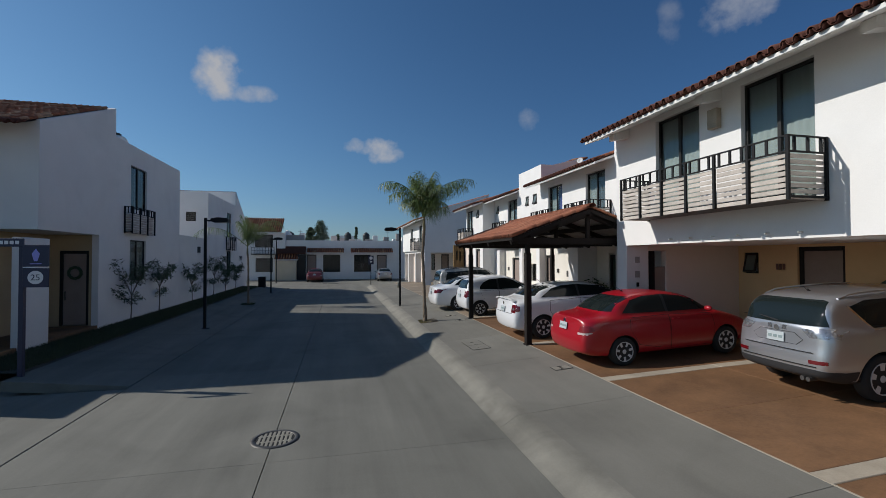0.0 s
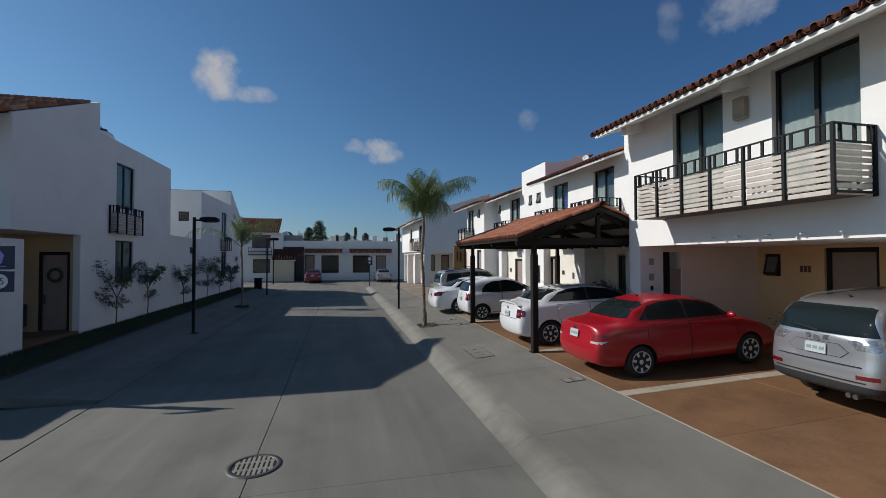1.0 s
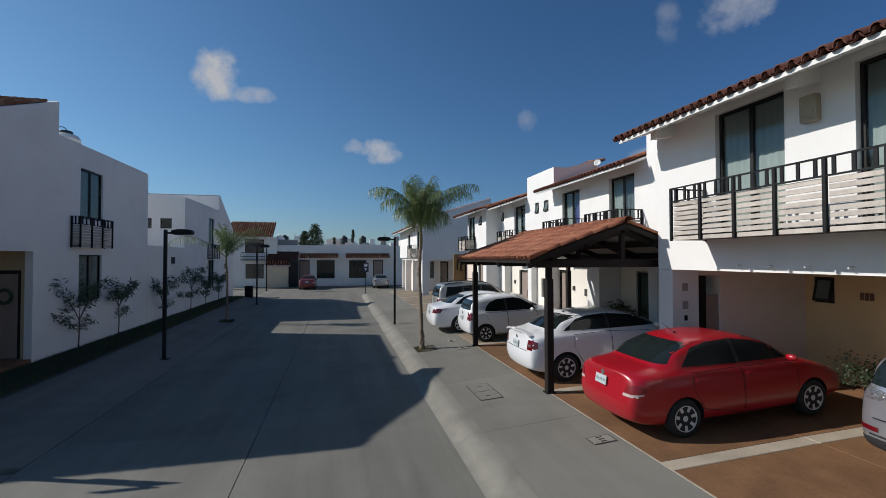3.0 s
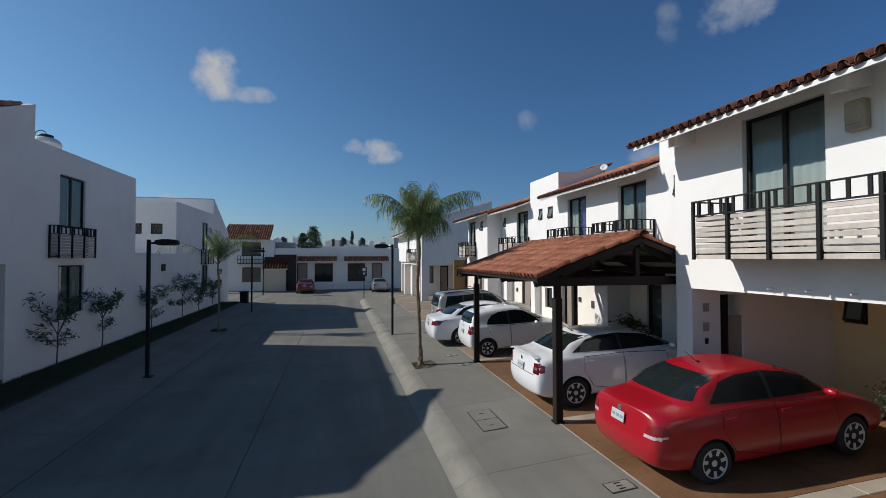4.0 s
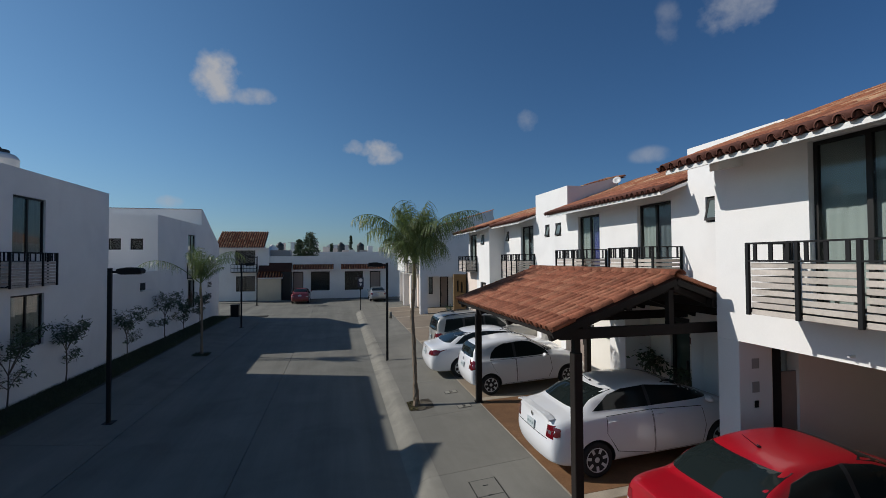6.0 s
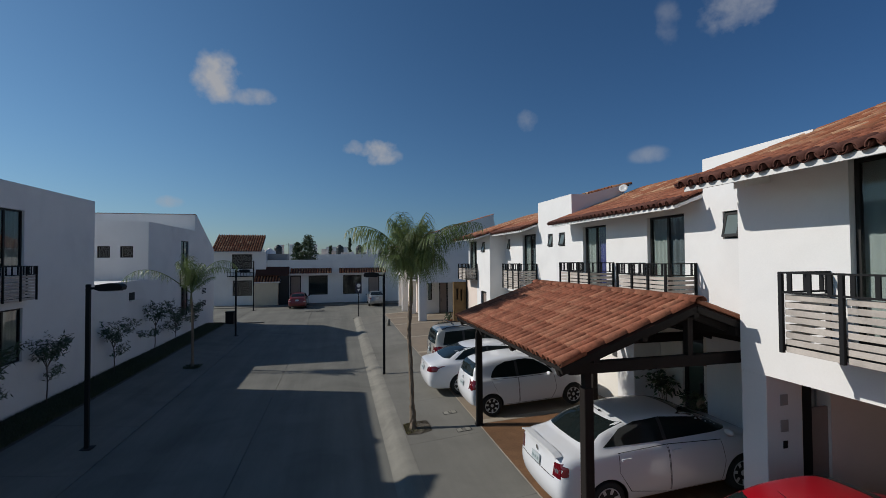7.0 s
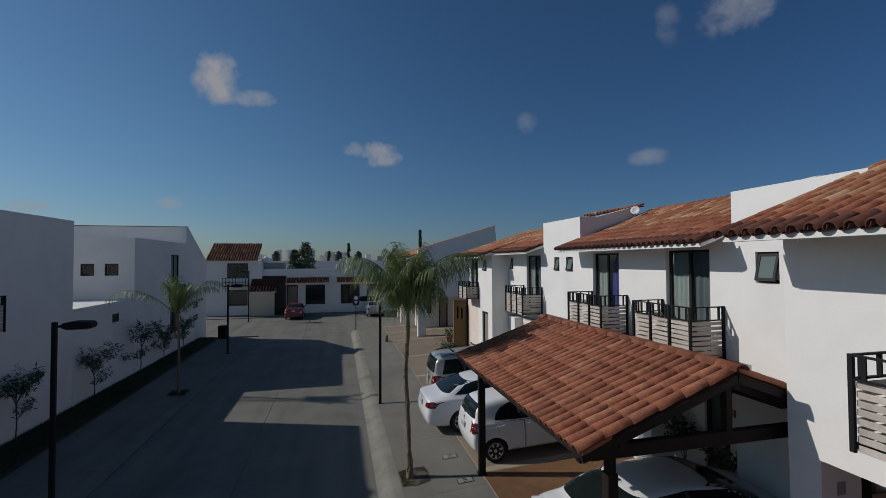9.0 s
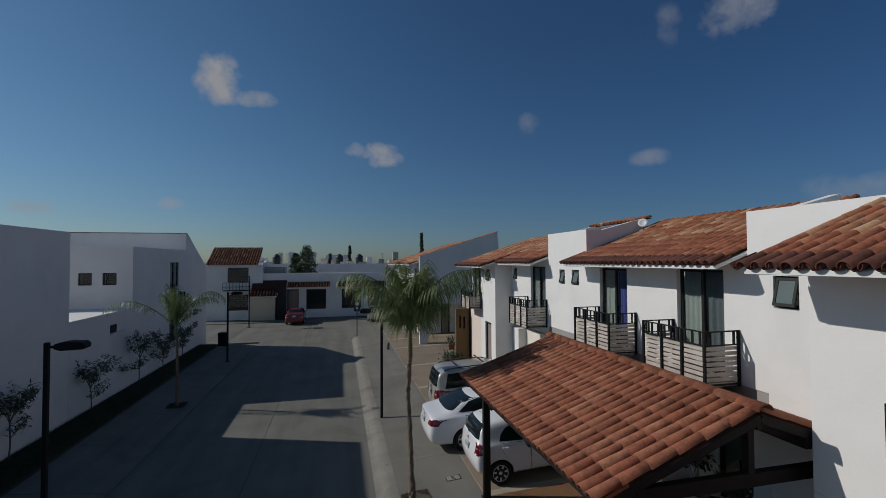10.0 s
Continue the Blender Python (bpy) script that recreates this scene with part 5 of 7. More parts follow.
def build_car(s, label, at, rz=0.0, lean=-3.1):
    car = thing("car", label, "car", group="parked cars")
    car.matrix_basis = pose(*at, 0, lean, rz)
    me, tree = car_body(s)
    body = new("body", me)
    body.parent = car
    tyre, rim, disc = wheel_meshes(s["r"], 0.2, s.get("spokes", 7), s["paint"].name)
    for ax in (s["ro"], s["ro"] + s["wb"]):
        for side in (-1, 1):
            w = share("wheel", tyre, car, pose(ax, side * (s["hw"] - 0.115), s["r"], 0, 0, 0 if side < 0 else 180))
            share("rim", rim, w, Matrix.Identity(4))
            share("brake_disc", disc, w, Matrix.Identity(4))
    for side in (-1, 1):
        for poly in s["side_glass"]:
            part("side_window", skin(tree, poly, "side", 0.004, side), M["carglass"], car, smooth=30)
        for pa, pb in zip(s["side_glass"], s["side_glass"][1:]):     # black pillars between the windows
            xa, xb = max(p[0] for p in pa) - 0.004, min(p[0] for p in pb) + 0.004
            za = [p[1] for p in pa if p[0] > xa - 0.01]
            part("pillar", skin(tree, [(xa, min(za)), (xb, min(za)), (xb, max(za)), (xa, max(za))], "side", 0.005, side), M["plastic"], car, smooth=30)
        if s.get("trim"):
            for poly in s["trim"]:
                part("window_trim", skin(tree, poly, "side", 0.006, side), M["chrome"], car, smooth=30)
        for poly in s["doors"]:
            cx, cz = sum(p[0] for p in poly) / len(poly), sum(p[1] for p in poly) / len(poly)
            gap = [(p[0] + 0.011 * (1 if p[0] > cx else -1), p[1] + 0.011 * (1 if p[1] > cz else -1)) for p in poly]
            part("door_gap", skin(tree, gap, "side", 0.0012, side, depth=0), M["hole"], car, smooth=30)
            d = part("door", skin(tree, poly, "side", 0.0035, side, depth=0.004), s["paint"], car, smooth=30)
            hx, hz = min(p[0] for p in poly) + 0.14, max(p[1] for p in poly) - 0.10
            part("door_handle", skin(tree, [(hx - 0.09, hz - 0.018), (hx + 0.09, hz - 0.012), (hx + 0.09, hz + 0.014), (hx - 0.09, hz + 0.018)], "side", 0.022, side, depth=0.03), M["chrome"] if s.get("chrome") else s["paint"], d, smooth=50)
        for poly in s["side_lights"]:
            part("tail_light", skin(tree, poly[1], "side", 0.005, side), M[poly[0]], car, smooth=30)
        for poly in s.get("side_extra", ()):
            part(poly[0], skin(tree, poly[2], "side", 0.005, side), M[poly[1]], car, smooth=30)
        # mirror
        mx, mz = s["mirror"]
        bm = bmesh.new()
        bmesh.ops.create_icosphere(bm, subdivisions=2, radius=1, matrix=Matrix.LocRotScale((mx, side * (s["hw"] + 0.03), mz - 0.02), None, (0.055, 0.10, 0.06)))
        part("mirror", bm, s["paint"], car, smooth=60)
    for poly in s["rear_glass"]:
        full = poly + [(-y, z) for y, z in reversed(poly)]
        part("rear_window", skin(tree, full, "rear", 0.004), M["carglass"], car, smooth=30)
    full = s["front_glass"] + [(-y, z) for y, z in reversed(s["front_glass"])]
    part("windshield", skin(tree, full, "front", 0.004), M["carglass"], car, smooth=30)
    for mat_name, poly in s["rear_lights"]:
        for sg in (1, -1):
            part("tail_light", skin(tree, [(y * sg, z) for y, z in poly], "rear", 0.006), M[mat_name], car, smooth=30)
    for layer, (nm, mat_name, poly) in enumerate(s.get("rear_extra", ())):
        full = poly + [(-y, z) for y, z in reversed(poly)]
        part(nm, skin(tree, full, "rear", 0.004 + 0.004 * layer), s["paint"] if mat_name == "paint" else M[mat_name], car, smooth=30)
    py, pz = 0.15, s["plate"]
    hit = tree.ray_cast(Vector((-3, 0, pz)), Vector((1, 0, 0)))[0]
    hit2 = tree.ray_cast(Vector((-3, 0, pz + 0.05)), Vector((1, 0, 0)))[0]
    lean_p = math.degrees(math.atan2(hit2.x - hit.x, 0.05))
    bm = bmesh.new()
    box(bm, -0.012, 0.0, -py, py, -0.075, 0.075, 0.004)
    pl = part("number_plate", bm, M["plate"], car)
    pl.matrix_basis = pose(hit.x - 0.022, 0, pz, 0, lean_p, 0)
    for k in range(3):
        bm = bmesh.new()
        box(bm, -0.0155, -0.0115, -0.125 + k * 0.09, -0.06 + k * 0.09, -0.022, 0.022)
        part("plate_bar", bm, M["plate_bar"], pl)
    bz = s["badge"]
    hit = tree.ray_cast(Vector((-3, 0, bz)), Vector((1, 0, 0)))[0]
    bm = bmesh.new()
    rod(bm, (hit.x - 0.012, 0, bz), (hit.x + 0.01, 0, bz), 0.045, n=20)
    part("badge", bm, M["chrome"], car)
    if s.get("spoiler"):
        bm = bmesh.new()
        prev = None
        for k in range(13):
            y = s["spoiler"] * (k / 6 - 1)
            z = tree.ray_cast(Vector((0.16, y, 4)), Vector((0, 0, -1)))[0].z
            p = Vector((0.10 + 0.05 * (k / 6 - 1) ** 2, y, z + 0.035))
            if prev:
                beam(bm, prev, p, 0.13, 0.03)
            prev = p
        part("boot_spoiler", bm, s["paint"], car, smooth=50)
    if s.get("antenna"):
        ax, lenz = s["antenna"]
        z = tree.ray_cast(Vector((ax, 0, 4)), Vector((0, 0, -1)))[0].z
        bm = bmesh.new()
        rod(bm, (ax, 0, z - 0.01), (ax - lenz * 0.75, 0, z + lenz * 0.6), 0.007, 0.003, 6)
        rod(bm, (ax + 0.02, 0, z - 0.01), (ax - 0.02, 0, z + 0.03), 0.02, 0.012, 8)
        part("antenna", bm, M["plastic"], car)
    if s.get("rails"):
        xa, xb, yy = s["rails"]
        for side in (-1, 1):
            bm = bmesh.new()
            prev = None
            for k in range(11):
                x = xa + (xb - xa) * k / 10
                z = tree.ray_cast(Vector((x, side * yy, 4)), Vector((0, 0, -1)))[0].z + 0.042 * min(1, 3 * math.sin(math.pi * k / 10))
                p = Vector((x, side * yy, z))
                if prev:
                    rod(bm, prev, p, 0.018, n=8)
                prev = p
            part("roof_rail", bm, M["silver"] if s.get("rail_silver", True) else M["plastic"], car, smooth=60)
    if s.get("wiper"):
        wz = s["wiper"]
        p0 = tree.ray_cast(Vector((-3, 0.0, wz)), Vector((1, 0, 0)))[0]
        p1 = tree.ray_cast(Vector((-3, 0.38, wz + 0.05)), Vector((1, 0, 0)))[0]
        bm = bmesh.new()
        rod(bm, p0 + Vector((-0.02, 0, 0)), p1 + Vector((-0.02, 0, 0)), 0.012, 0.008, 6)
        part("wiper", bm, M["plastic"], car)
    for nm, mat_name, a, b, r in s.get("tubes", ()):
        bm = bmesh.new()
        rod(bm, a, b, r, n=14)
        part(nm, bm, M[mat_name], car)
    if s.get("cross_bars"):
        for x in s["cross_bars"]:
            z = tree.ray_cast(Vector((x, 0.3, 4)), Vector((0, 0, -1)))[0].z + 0.09
            bm = bmesh.new()
            beam(bm, (x, -0.6, z), (x, 0.6, z), 0.05, 0.025)
            part("roof_bar", bm, M["plastic"], car)
    return car


def sedan(L, hw, H, wb, ro, r, body_paint, deck=1.06, glass0=0.62, roof0=1.42, roof1=2.55, cowl=3.35, boot_lip=0.0, hood=0.98):
    """A three-box car seen mostly from behind; the lengths from the tail: rear glass foot, roof's rear and front end, cowl."""
    s = dict(L=L, hw=hw, wb=wb, ro=ro, r=r, paint=body_paint)
    s["stations"] = sorted({0.0, 0.10, 0.30, ro - 0.34, ro, ro + 0.36, glass0, (glass0 + roof0) / 2, roof0, roof0 + 0.3, (roof0 + roof1) / 2, roof1, (roof1 + cowl) / 2, cowl, cowl + 0.2, ro + wb - 0.1, ro + wb + 0.34, L - 0.28, L - 0.1, L})
    s["top"] = [(0, deck - 0.02), (0.08, deck + 0.0), (0.3, deck + 0.02), (glass0, deck + 0.045), ((glass0 + roof0) / 2, (deck + H) / 2 + 0.05), (roof0, H - 0.035), (roof0 + 0.3, H - 0.004), ((roof0 + roof1) / 2 + 0.1, H), (roof1, H - 0.05), ((roof1 + cowl) / 2, (H + hood) / 2 + 0.035), (cowl, hood + 0.03), (L - 0.6, hood - 0.12), (L - 0.28, hood - 0.22), (L - 0.1, hood - 0.32), (L, hood - 0.40)]
    s["belt"] = [(0, deck - 0.13), (0.3, deck - 0.08), (1.2, deck - 0.06), (2.4, deck - 0.10), (cowl, hood - 0.05), (L - 0.5, hood - 0.2), (L - 0.1, hood - 0.38), (L, hood - 0.46)]
    s["width"] = [(0, 0.78), (0.10, 0.89), (0.30, 0.96), (0.7, 1.0), (L - 1.0, 1.0), (L - 0.4, 0.95), (L - 0.1, 0.84), (L, 0.74)]
    s["roofw"] = [(glass0, hw * 0.78), (roof0, hw * 0.66), (roof1, hw * 0.68), (cowl, hw * 0.84)]
    s["bottom"] = [(0, 0.30), (0.3, 0.22), (0.8, 0.19), (L - 0.8, 0.18), (L, 0.26)]
    s["tail"] = [(0.25, 0.10), (0.42, 0.02), (0.55, 0.0), (0.66, 0.03), (deck - 0.10, 0.09), (deck, 0.075), (deck + 0.1, 0.10)]
    s["nose"] = [(0.25, 0.06), (0.45, 0.0), (0.6, 0.02), (0.9, 0.1)]
    g0, g1 = deck + 0.02, H - 0.085
    s["side_glass"] = [[(glass0 + 0.40, g0 + 0.01), (2.06, g0 - 0.03), (2.06, g1 + 0.005), (1.62, g1 - 0.005), (1.30, g1 - 0.07)], [(2.12, g0 - 0.03), (cowl - 0.16, g0 - 0.05), (cowl - 0.42, g0 + 0.16), (roof1 - 0.02, g1 - 0.055), (2.12, g1 + 0.005)]]
    s["doors"] = [[(1.32, 0.42), (2.07, 0.27), (2.07, deck - 0.07), (1.15, deck - 0.07), (1.12, 0.75)], [(2.10, 0.27), (3.12, 0.27), (3.2, 0.62), (3.15, hood - 0.06), (2.10, deck - 0.07)]]
    s["rear_glass"] = [[(hw * 0.74, deck + 0.075), (hw * 0.62, H - 0.085)]]
    s["front_glass"] = [(hw * 0.80, hood + 0.05), (hw * 0.62, H - 0.09)]
    s["side_lights"], s["rear_lights"] = [], []
    s["mirror"] = (cowl - 0.28, deck + 0.02)
    s["plate"], s["badge"] = 0.82, 0.93
    return s
# silver sport utility car
s = sedan(4.64, 0.865, 1.68, 2.67, 0.97, 0.35, M["silver"], deck=1.12, glass0=0.12, roof0=0.52, roof1=2.65, cowl=3.55, hood=1.1)
s["stations"] = [0.0, 0.10, 0.24, 0.40, 0.60, 0.78, 0.97, 1.32, 1.7, 2.2, 2.65, 3.1, 3.55, 3.75, 4.0, 4.3, 4.5, 4.64]
s["top"] = [(0, 1.14), (0.10, 1.20), (0.24, 1.39), (0.40, 1.555), (0.60, 1.60), (1.2, 1.635), (2.2, 1.645), (2.65, 1.58), (3.1, 1.36), (3.55, 1.12), (4.1, 1.02), (4.5, 0.85), (4.64, 0.7)]
s["belt"] = [(0, 1.05), (0.3, 1.08), (1.5, 1.05), (3.55, 1.02), (4.3, 0.88), (4.64, 0.62)]
s["bottom"] = [(0, 0.40), (0.3, 0.30), (0.8, 0.25), (4, 0.25), (4.64, 0.33)]
s["tail"] = [(0.3, 0.10), (0.42, 0.03), (0.62, 0.0), (0.72, 0.05), (1.0, 0.08), (1.1, 0.09), (1.3, 0.14)]
s["roofw"] = [(0, 0.72), (0.4, 0.66), (2.65, 0.64), (3.5, 0.76)]
s["side_glass"] = [[(0.62, 1.42), (0.92, 1.10), (1.45, 1.10), (1.45, 1.50), (0.95, 1.50)], [(1.52, 1.10), (2.35, 1.09), (2.35, 1.52), (1.52, 1.51)], [(2.42, 1.09), (3.25, 1.08), (2.75, 1.47), (2.42, 1.52)]]
s["trim"] = [[(0.58, 1.435), (0.90, 1.085), (0.935, 1.085), (0.625, 1.435)], [(0.90, 1.07), (3.25, 1.06), (3.25, 1.08), (0.90, 1.09)]]
s["doors"] = [[(1.38, 0.5), (1.6, 0.33), (2.36, 0.33), (2.36, 1.06), (1.33, 1.06), (1.33, 0.78)], [(2.40, 0.33), (3.38, 0.33), (3.45, 0.8), (3.3, 1.05), (2.40, 1.06)]]
s["rear_glass"] = [[(0.62, 1.15), (0.70, 1.15), (0.58, 1.50), (0.50, 1.52)]]
s["front_glass"] = [(0.72, 1.15), (0.58, 1.58)]
s["rear_lights"] = [("clearlight", [(0.40, 1.09), (0.52, 0.98), (0.80, 0.98), (0.78, 1.12), (0.62, 1.12)]), ("taillight", [(0.52, 0.60), (0.75, 0.605), (0.75, 0.66), (0.52, 0.655)])]
s["side_lights"] = [("clearlight", [(0.08, 0.99), (0.30, 1.01), (0.27, 1.10), (0.10, 1.12)])]
s["rear_extra"] = [("recess_shadow_gap", "hole", [(0.336, 0.845), (0.427, 0.93), (0.296, 1.026)]), ("tailgate_recess", "paint", [(0.33, 0.85), (0.42, 0.93), (0.29, 1.02)]), ("rear_valance", "plastic", [(0.84, 0.30), (0.86, 0.50), (0.60, 0.52)]), ("bumper_seam", "hole", [(0.62, 0.555), (0.62, 0.568)]), ("tailgate_seam", "hole", [(0.58, 0.755), (0.58, 0.765)])]
s["side_extra"] = [("sill_cladding", "plastic", [(0.06, 0.36), (0.52, 0.36), (0.56, 0.50), (0.05, 0.48)]), ("sill_cladding", "plastic", [(1.42, 0.26), (3.15, 0.26), (3.15, 0.36), (1.42, 0.36)])]
s["mirror"], s["plate"], s["badge"], s["spokes"], s["arch"] = (3.15, 1.12), 0.93, 1.065, 5, 0.07
s["rails"], s["antenna"], s["wiper"] = (0.55, 2.6, 0.60), (0.75, 0.10), 1.17
s["tubes"] = [("exhaust_pipe", "iron", (0.03, -0.42, 0.36), (0.35, -0.42, 0.36), 0.035), ("exhaust_pipe", "iron", (0.03, -0.51, 0.36), (0.35, -0.51, 0.36), 0.035)]
s["chrome"] = True
build_car(s, "silver metallic sport utility car with roof rails, parked nose-in", (6.92, 5.31, ground_z(7.2) - 0.02), rz=-3)

# red sedan
s = sedan(4.384, 0.85, 1.467, 2.552, 0.95, 0.30, M["red"], deck=1.04, glass0=0.62, roof0=1.38, roof1=2.55, cowl=3.3)
s["rear_lights"] = [("red_lens", [(0.56, 0.745), (0.76, 0.74), (0.76, 0.88), (0.60, 0.87)]), ("pale_lens", [(0.54, 0.70), (0.76, 0.695), (0.76, 0.738), (0.55, 0.742)])]
s["side_lights"] = [("red_lens", [(0.12, 0.75), (0.32, 0.775), (0.27, 0.86), (0.13, 0.87)]), ("pale_lens", [(0.12, 0.705), (0.25, 0.725), (0.27, 0.75), (0.12, 0.742)])]
s["antenna"] = (1.55, 0.34)
red_car = build_car(s, "glossy red four-door sedan with alloy wheels, parked nose-in", (4.84, 8.42, 0.305))

# white sedan under the carport
s = sedan(4.567, 0.875, 1.50, 2.685, 0.89, 0.316, M["white"], deck=1.10, glass0=0.52, roof0=1.42, roof1=2.65, cowl=3.55, hood=1.02)
s["rear_lights"] = [("taillight", [(0.56, 0.76), (0.74, 0.75), (0.73, 0.98), (0.58, 0.97)]), ("clearlight", [(0.58, 0.83), (0.72, 0.82), (0.72, 0.89), (0.59, 0.89)])]
s["side_lights"] = [("taillight", [(0.11, 0.77), (0.23, 0.80), (0.25, 0.93), (0.12, 0.97)])]
s["rear_extra"] = [("boot_seam", "hole", [(0.60, 0.72), (0.60, 0.73)])]
s["antenna"], s["spokes"], s["spoiler"] = (1.35, 0.3), 7, 0.66
s["plate"], s["badge"] = 0.83, 0.98
build_car(s, "white four-door sedan parked nose-in beneath the carport", (4.70, 11.73, 0.305))

# white hatchback
s = sedan(3.78, 0.83, 1.53, 2.45, 0.62, 0.29, M["white"], deck=0.98, glass0=0.12, roof0=0.5, roof1=1.95, cowl=2.8, hood=1.0)
s["stations"] = [0.0, 0.10, 0.22, 0.38, 0.62, 0.95, 1.3, 1.65, 1.95, 2.35, 2.8, 3.07, 3.4, 3.65, 3.78]
s["top"] = [(0, 1.06), (0.10, 1.12), (0.22, 1.30), (0.38, 1.43), (0.62, 1.48), (1.2, 1.53), (1.65, 1.53), (1.95, 1.47), (2.35, 1.27), (2.8, 1.03), (3.4, 0.9), (3.65, 0.75), (3.78, 0.6)]
s["belt"] = [(0, 0.94), (0.3, 0.97), (1.5, 0.95), (2.8, 0.93), (3.4, 0.78), (3.78, 0.5)]
s["width"] = [(0, 0.84), (0.10, 0.92), (0.3, 0.97), (0.6, 1.0), (2.9, 1.0), (3.4, 0.94), (3.68, 0.82), (3.78, 0.72)]
s["roofw"] = [(0, 0.62), (0.4, 0.56), (1.95, 0.56), (2.8, 0.7)]
s["tail"] = [(0.25, 0.10), (0.42, 0.02), (0.6, 0.0), (0.8, 0.05), (1.1, 0.1), (1.3, 0.16)]
s["side_glass"] = [[(0.66, 1.02), (1.40, 0.98), (1.40, 1.39), (1.12, 1.38), (0.86, 1.29), (0.72, 1.16)], [(1.47, 0.98), (2.5, 0.97), (2.42, 1.10), (2.0, 1.35), (1.75, 1.40), (1.47, 1.40)]]
s["doors"] = [[(0.92, 0.55), (1.05, 0.28), (1.42, 0.27), (1.42, 0.95), (0.66, 0.97), (0.75, 0.75)], [(1.45, 0.27), (2.40, 0.27), (2.55, 0.55), (2.5, 0.94), (1.45, 0.95)]]
s["rear_glass"] = [[(0.60, 1.08), (0.50, 1.38)]]
s["front_glass"] = [(0.66, 1.06), (0.52, 1.42)]
s["rear_lights"] = [("taillight", [(0.66, 0.74), (0.80, 0.74), (0.76, 1.0), (0.66, 1.0)])]
s["side_lights"] = [("taillight", [(0.06, 0.75), (0.17, 0.76), (0.22, 0.98), (0.12, 1.02)])]
s["mirror"], s["plate"], s["badge"], s["antenna"] = (2.32, 1.0), 0.80, 0.95, (0.55, 0.2)
s["wiper"] = 1.08
build_car(s, "small white hatchback parked nose-in beside the carport", (4.76, 16.68, 0.305))

# second white sedan
s = sedan(4.86, 0.915, 1.47, 2.775, 1.08, 0.325, M["white"], deck=1.06, glass0=0.55, roof0=1.55, roof1=2.75, cowl=3.65)
s["rear_lights"] = [("taillight", [(0.50, 0.80), (0.86, 0.80), (0.86, 0.96), (0.58, 0.93)])]
s["side_lights"] = [("taillight", [(0.06, 0.80), (0.38, 0.90), (0.30, 0.97), (0.08, 0.96)])]
build_car(s, "white mid-size sedan with red wraparound tail lights", (4.02, 18.86, 0.262))

# silver boxy sport utility car
s = sedan(4.42, 0.89, 1.73, 2.62, 0.85, 0.34, M["pewter"], deck=1.1, glass0=0.12, roof0=0.5, roof1=2.5, cowl=3.3, hood=1.08)
s["stations"] = [0.0, 0.10, 0.22, 0.36, 0.55, 0.85, 1.2, 1.6, 2.1, 2.5, 2.95, 3.3, 3.47, 3.8, 4.15, 4.32, 4.42]
s["top"] = [(0, 1.2), (0.10, 1.3), (0.22, 1.56), (0.36, 1.69), (0.55, 1.72), (1.6, 1.74), (2.1, 1.73), (2.5, 1.67), (2.95, 1.38), (3.3, 1.12), (3.9, 1.05), (4.3, 0.9), (4.42, 0.75)]
s["belt"] = [(0, 1.04), (0.3, 1.05), (3.3, 1.03), (4.1, 0.95), (4.42, 0.65)]
s["bottom"] = [(0, 0.38), (0.3, 0.3), (4.42, 0.3)]
s["tail"] = [(0.3, 0.08), (0.45, 0.02), (0.62, 0.0), (0.72, 0.05), (1.1, 0.07), (1.4, 0.12)]
s["roofw"] = [(0, 0.70), (0.4, 0.68), (2.5, 0.68), (3.3, 0.78)]
s["side_glass"] = [[(0.42, 1.09), (1.20, 1.09), (1.20, 1.56), (0.55, 1.56)], [(1.28, 1.09), (2.05, 1.09), (2.05, 1.58), (1.28, 1.57)], [(2.12, 1.09), (3.05, 1.08), (2.55, 1.54), (2.12, 1.58)]]
s["doors"] = [[(1.22, 0.5), (1.4, 0.36), (2.07, 0.36), (2.07, 1.05), (1.22, 1.05)], [(2.10, 0.36), (3.05, 0.36), (3.15, 0.8), (3.1, 1.04), (2.10, 1.05)]]
s["rear_glass"] = [[(0.66, 1.16), (0.58, 1.60)]]
s["front_glass"] = [(0.72, 1.14), (0.6, 1.6)]
s["rear_lights"] = [("taillight", [(0.70, 0.72), (0.86, 0.72), (0.84, 1.06), (0.72, 1.06)])]
s["side_lights"] = [("taillight", [(0.05, 0.72), (0.16, 0.72), (0.2, 1.06), (0.1, 1.06)])]
s["side_extra"] = [("lower_cladding", "plastic", [(1.3, 0.3), (2.95, 0.3), (2.95, 0.46), (1.3, 0.46)])]
s["mirror"], s["rails"], s["rail_silver"], s["cross_bars"], s["wiper"] = (2.95, 1.12), (0.45, 2.4, 0.6), False, (0.9, 1.9), 1.2
s["plate"], s["badge"] = 0.86, 1.03
build_car(s, "silver boxy sport utility car with black roof rack", (4.72, 21.2, 0.305))

# two cars before the far terrace
far_red = copy_thing(red_car, pose(-2.52, 48.0, 0.0, 0, 0, 90))
tagged(far_red, "dark red sedan parked facing the far terrace")
for ob in far_red.children:                                     # same model in a darker red
    if ob.data and ob.name.split(".")[0] in ("body", "door", "mirror"):
        ob.data = ob.data.copy()
        ob.data.materials[0] = M["far_red"]
s = sedan(4.4, 0.84, 1.44, 2.55, 0.95, 0.30, M["grey_paint"], deck=1.0)
s["rear_lights"] = [("taillight", [(0.56, 0.72), (0.80, 0.72), (0.80, 0.9), (0.58, 0.88)])]
build_car(s, "grey sedan parked facing the far terrace", (5.0, 48.2, 0.0), rz=90, lean=0)

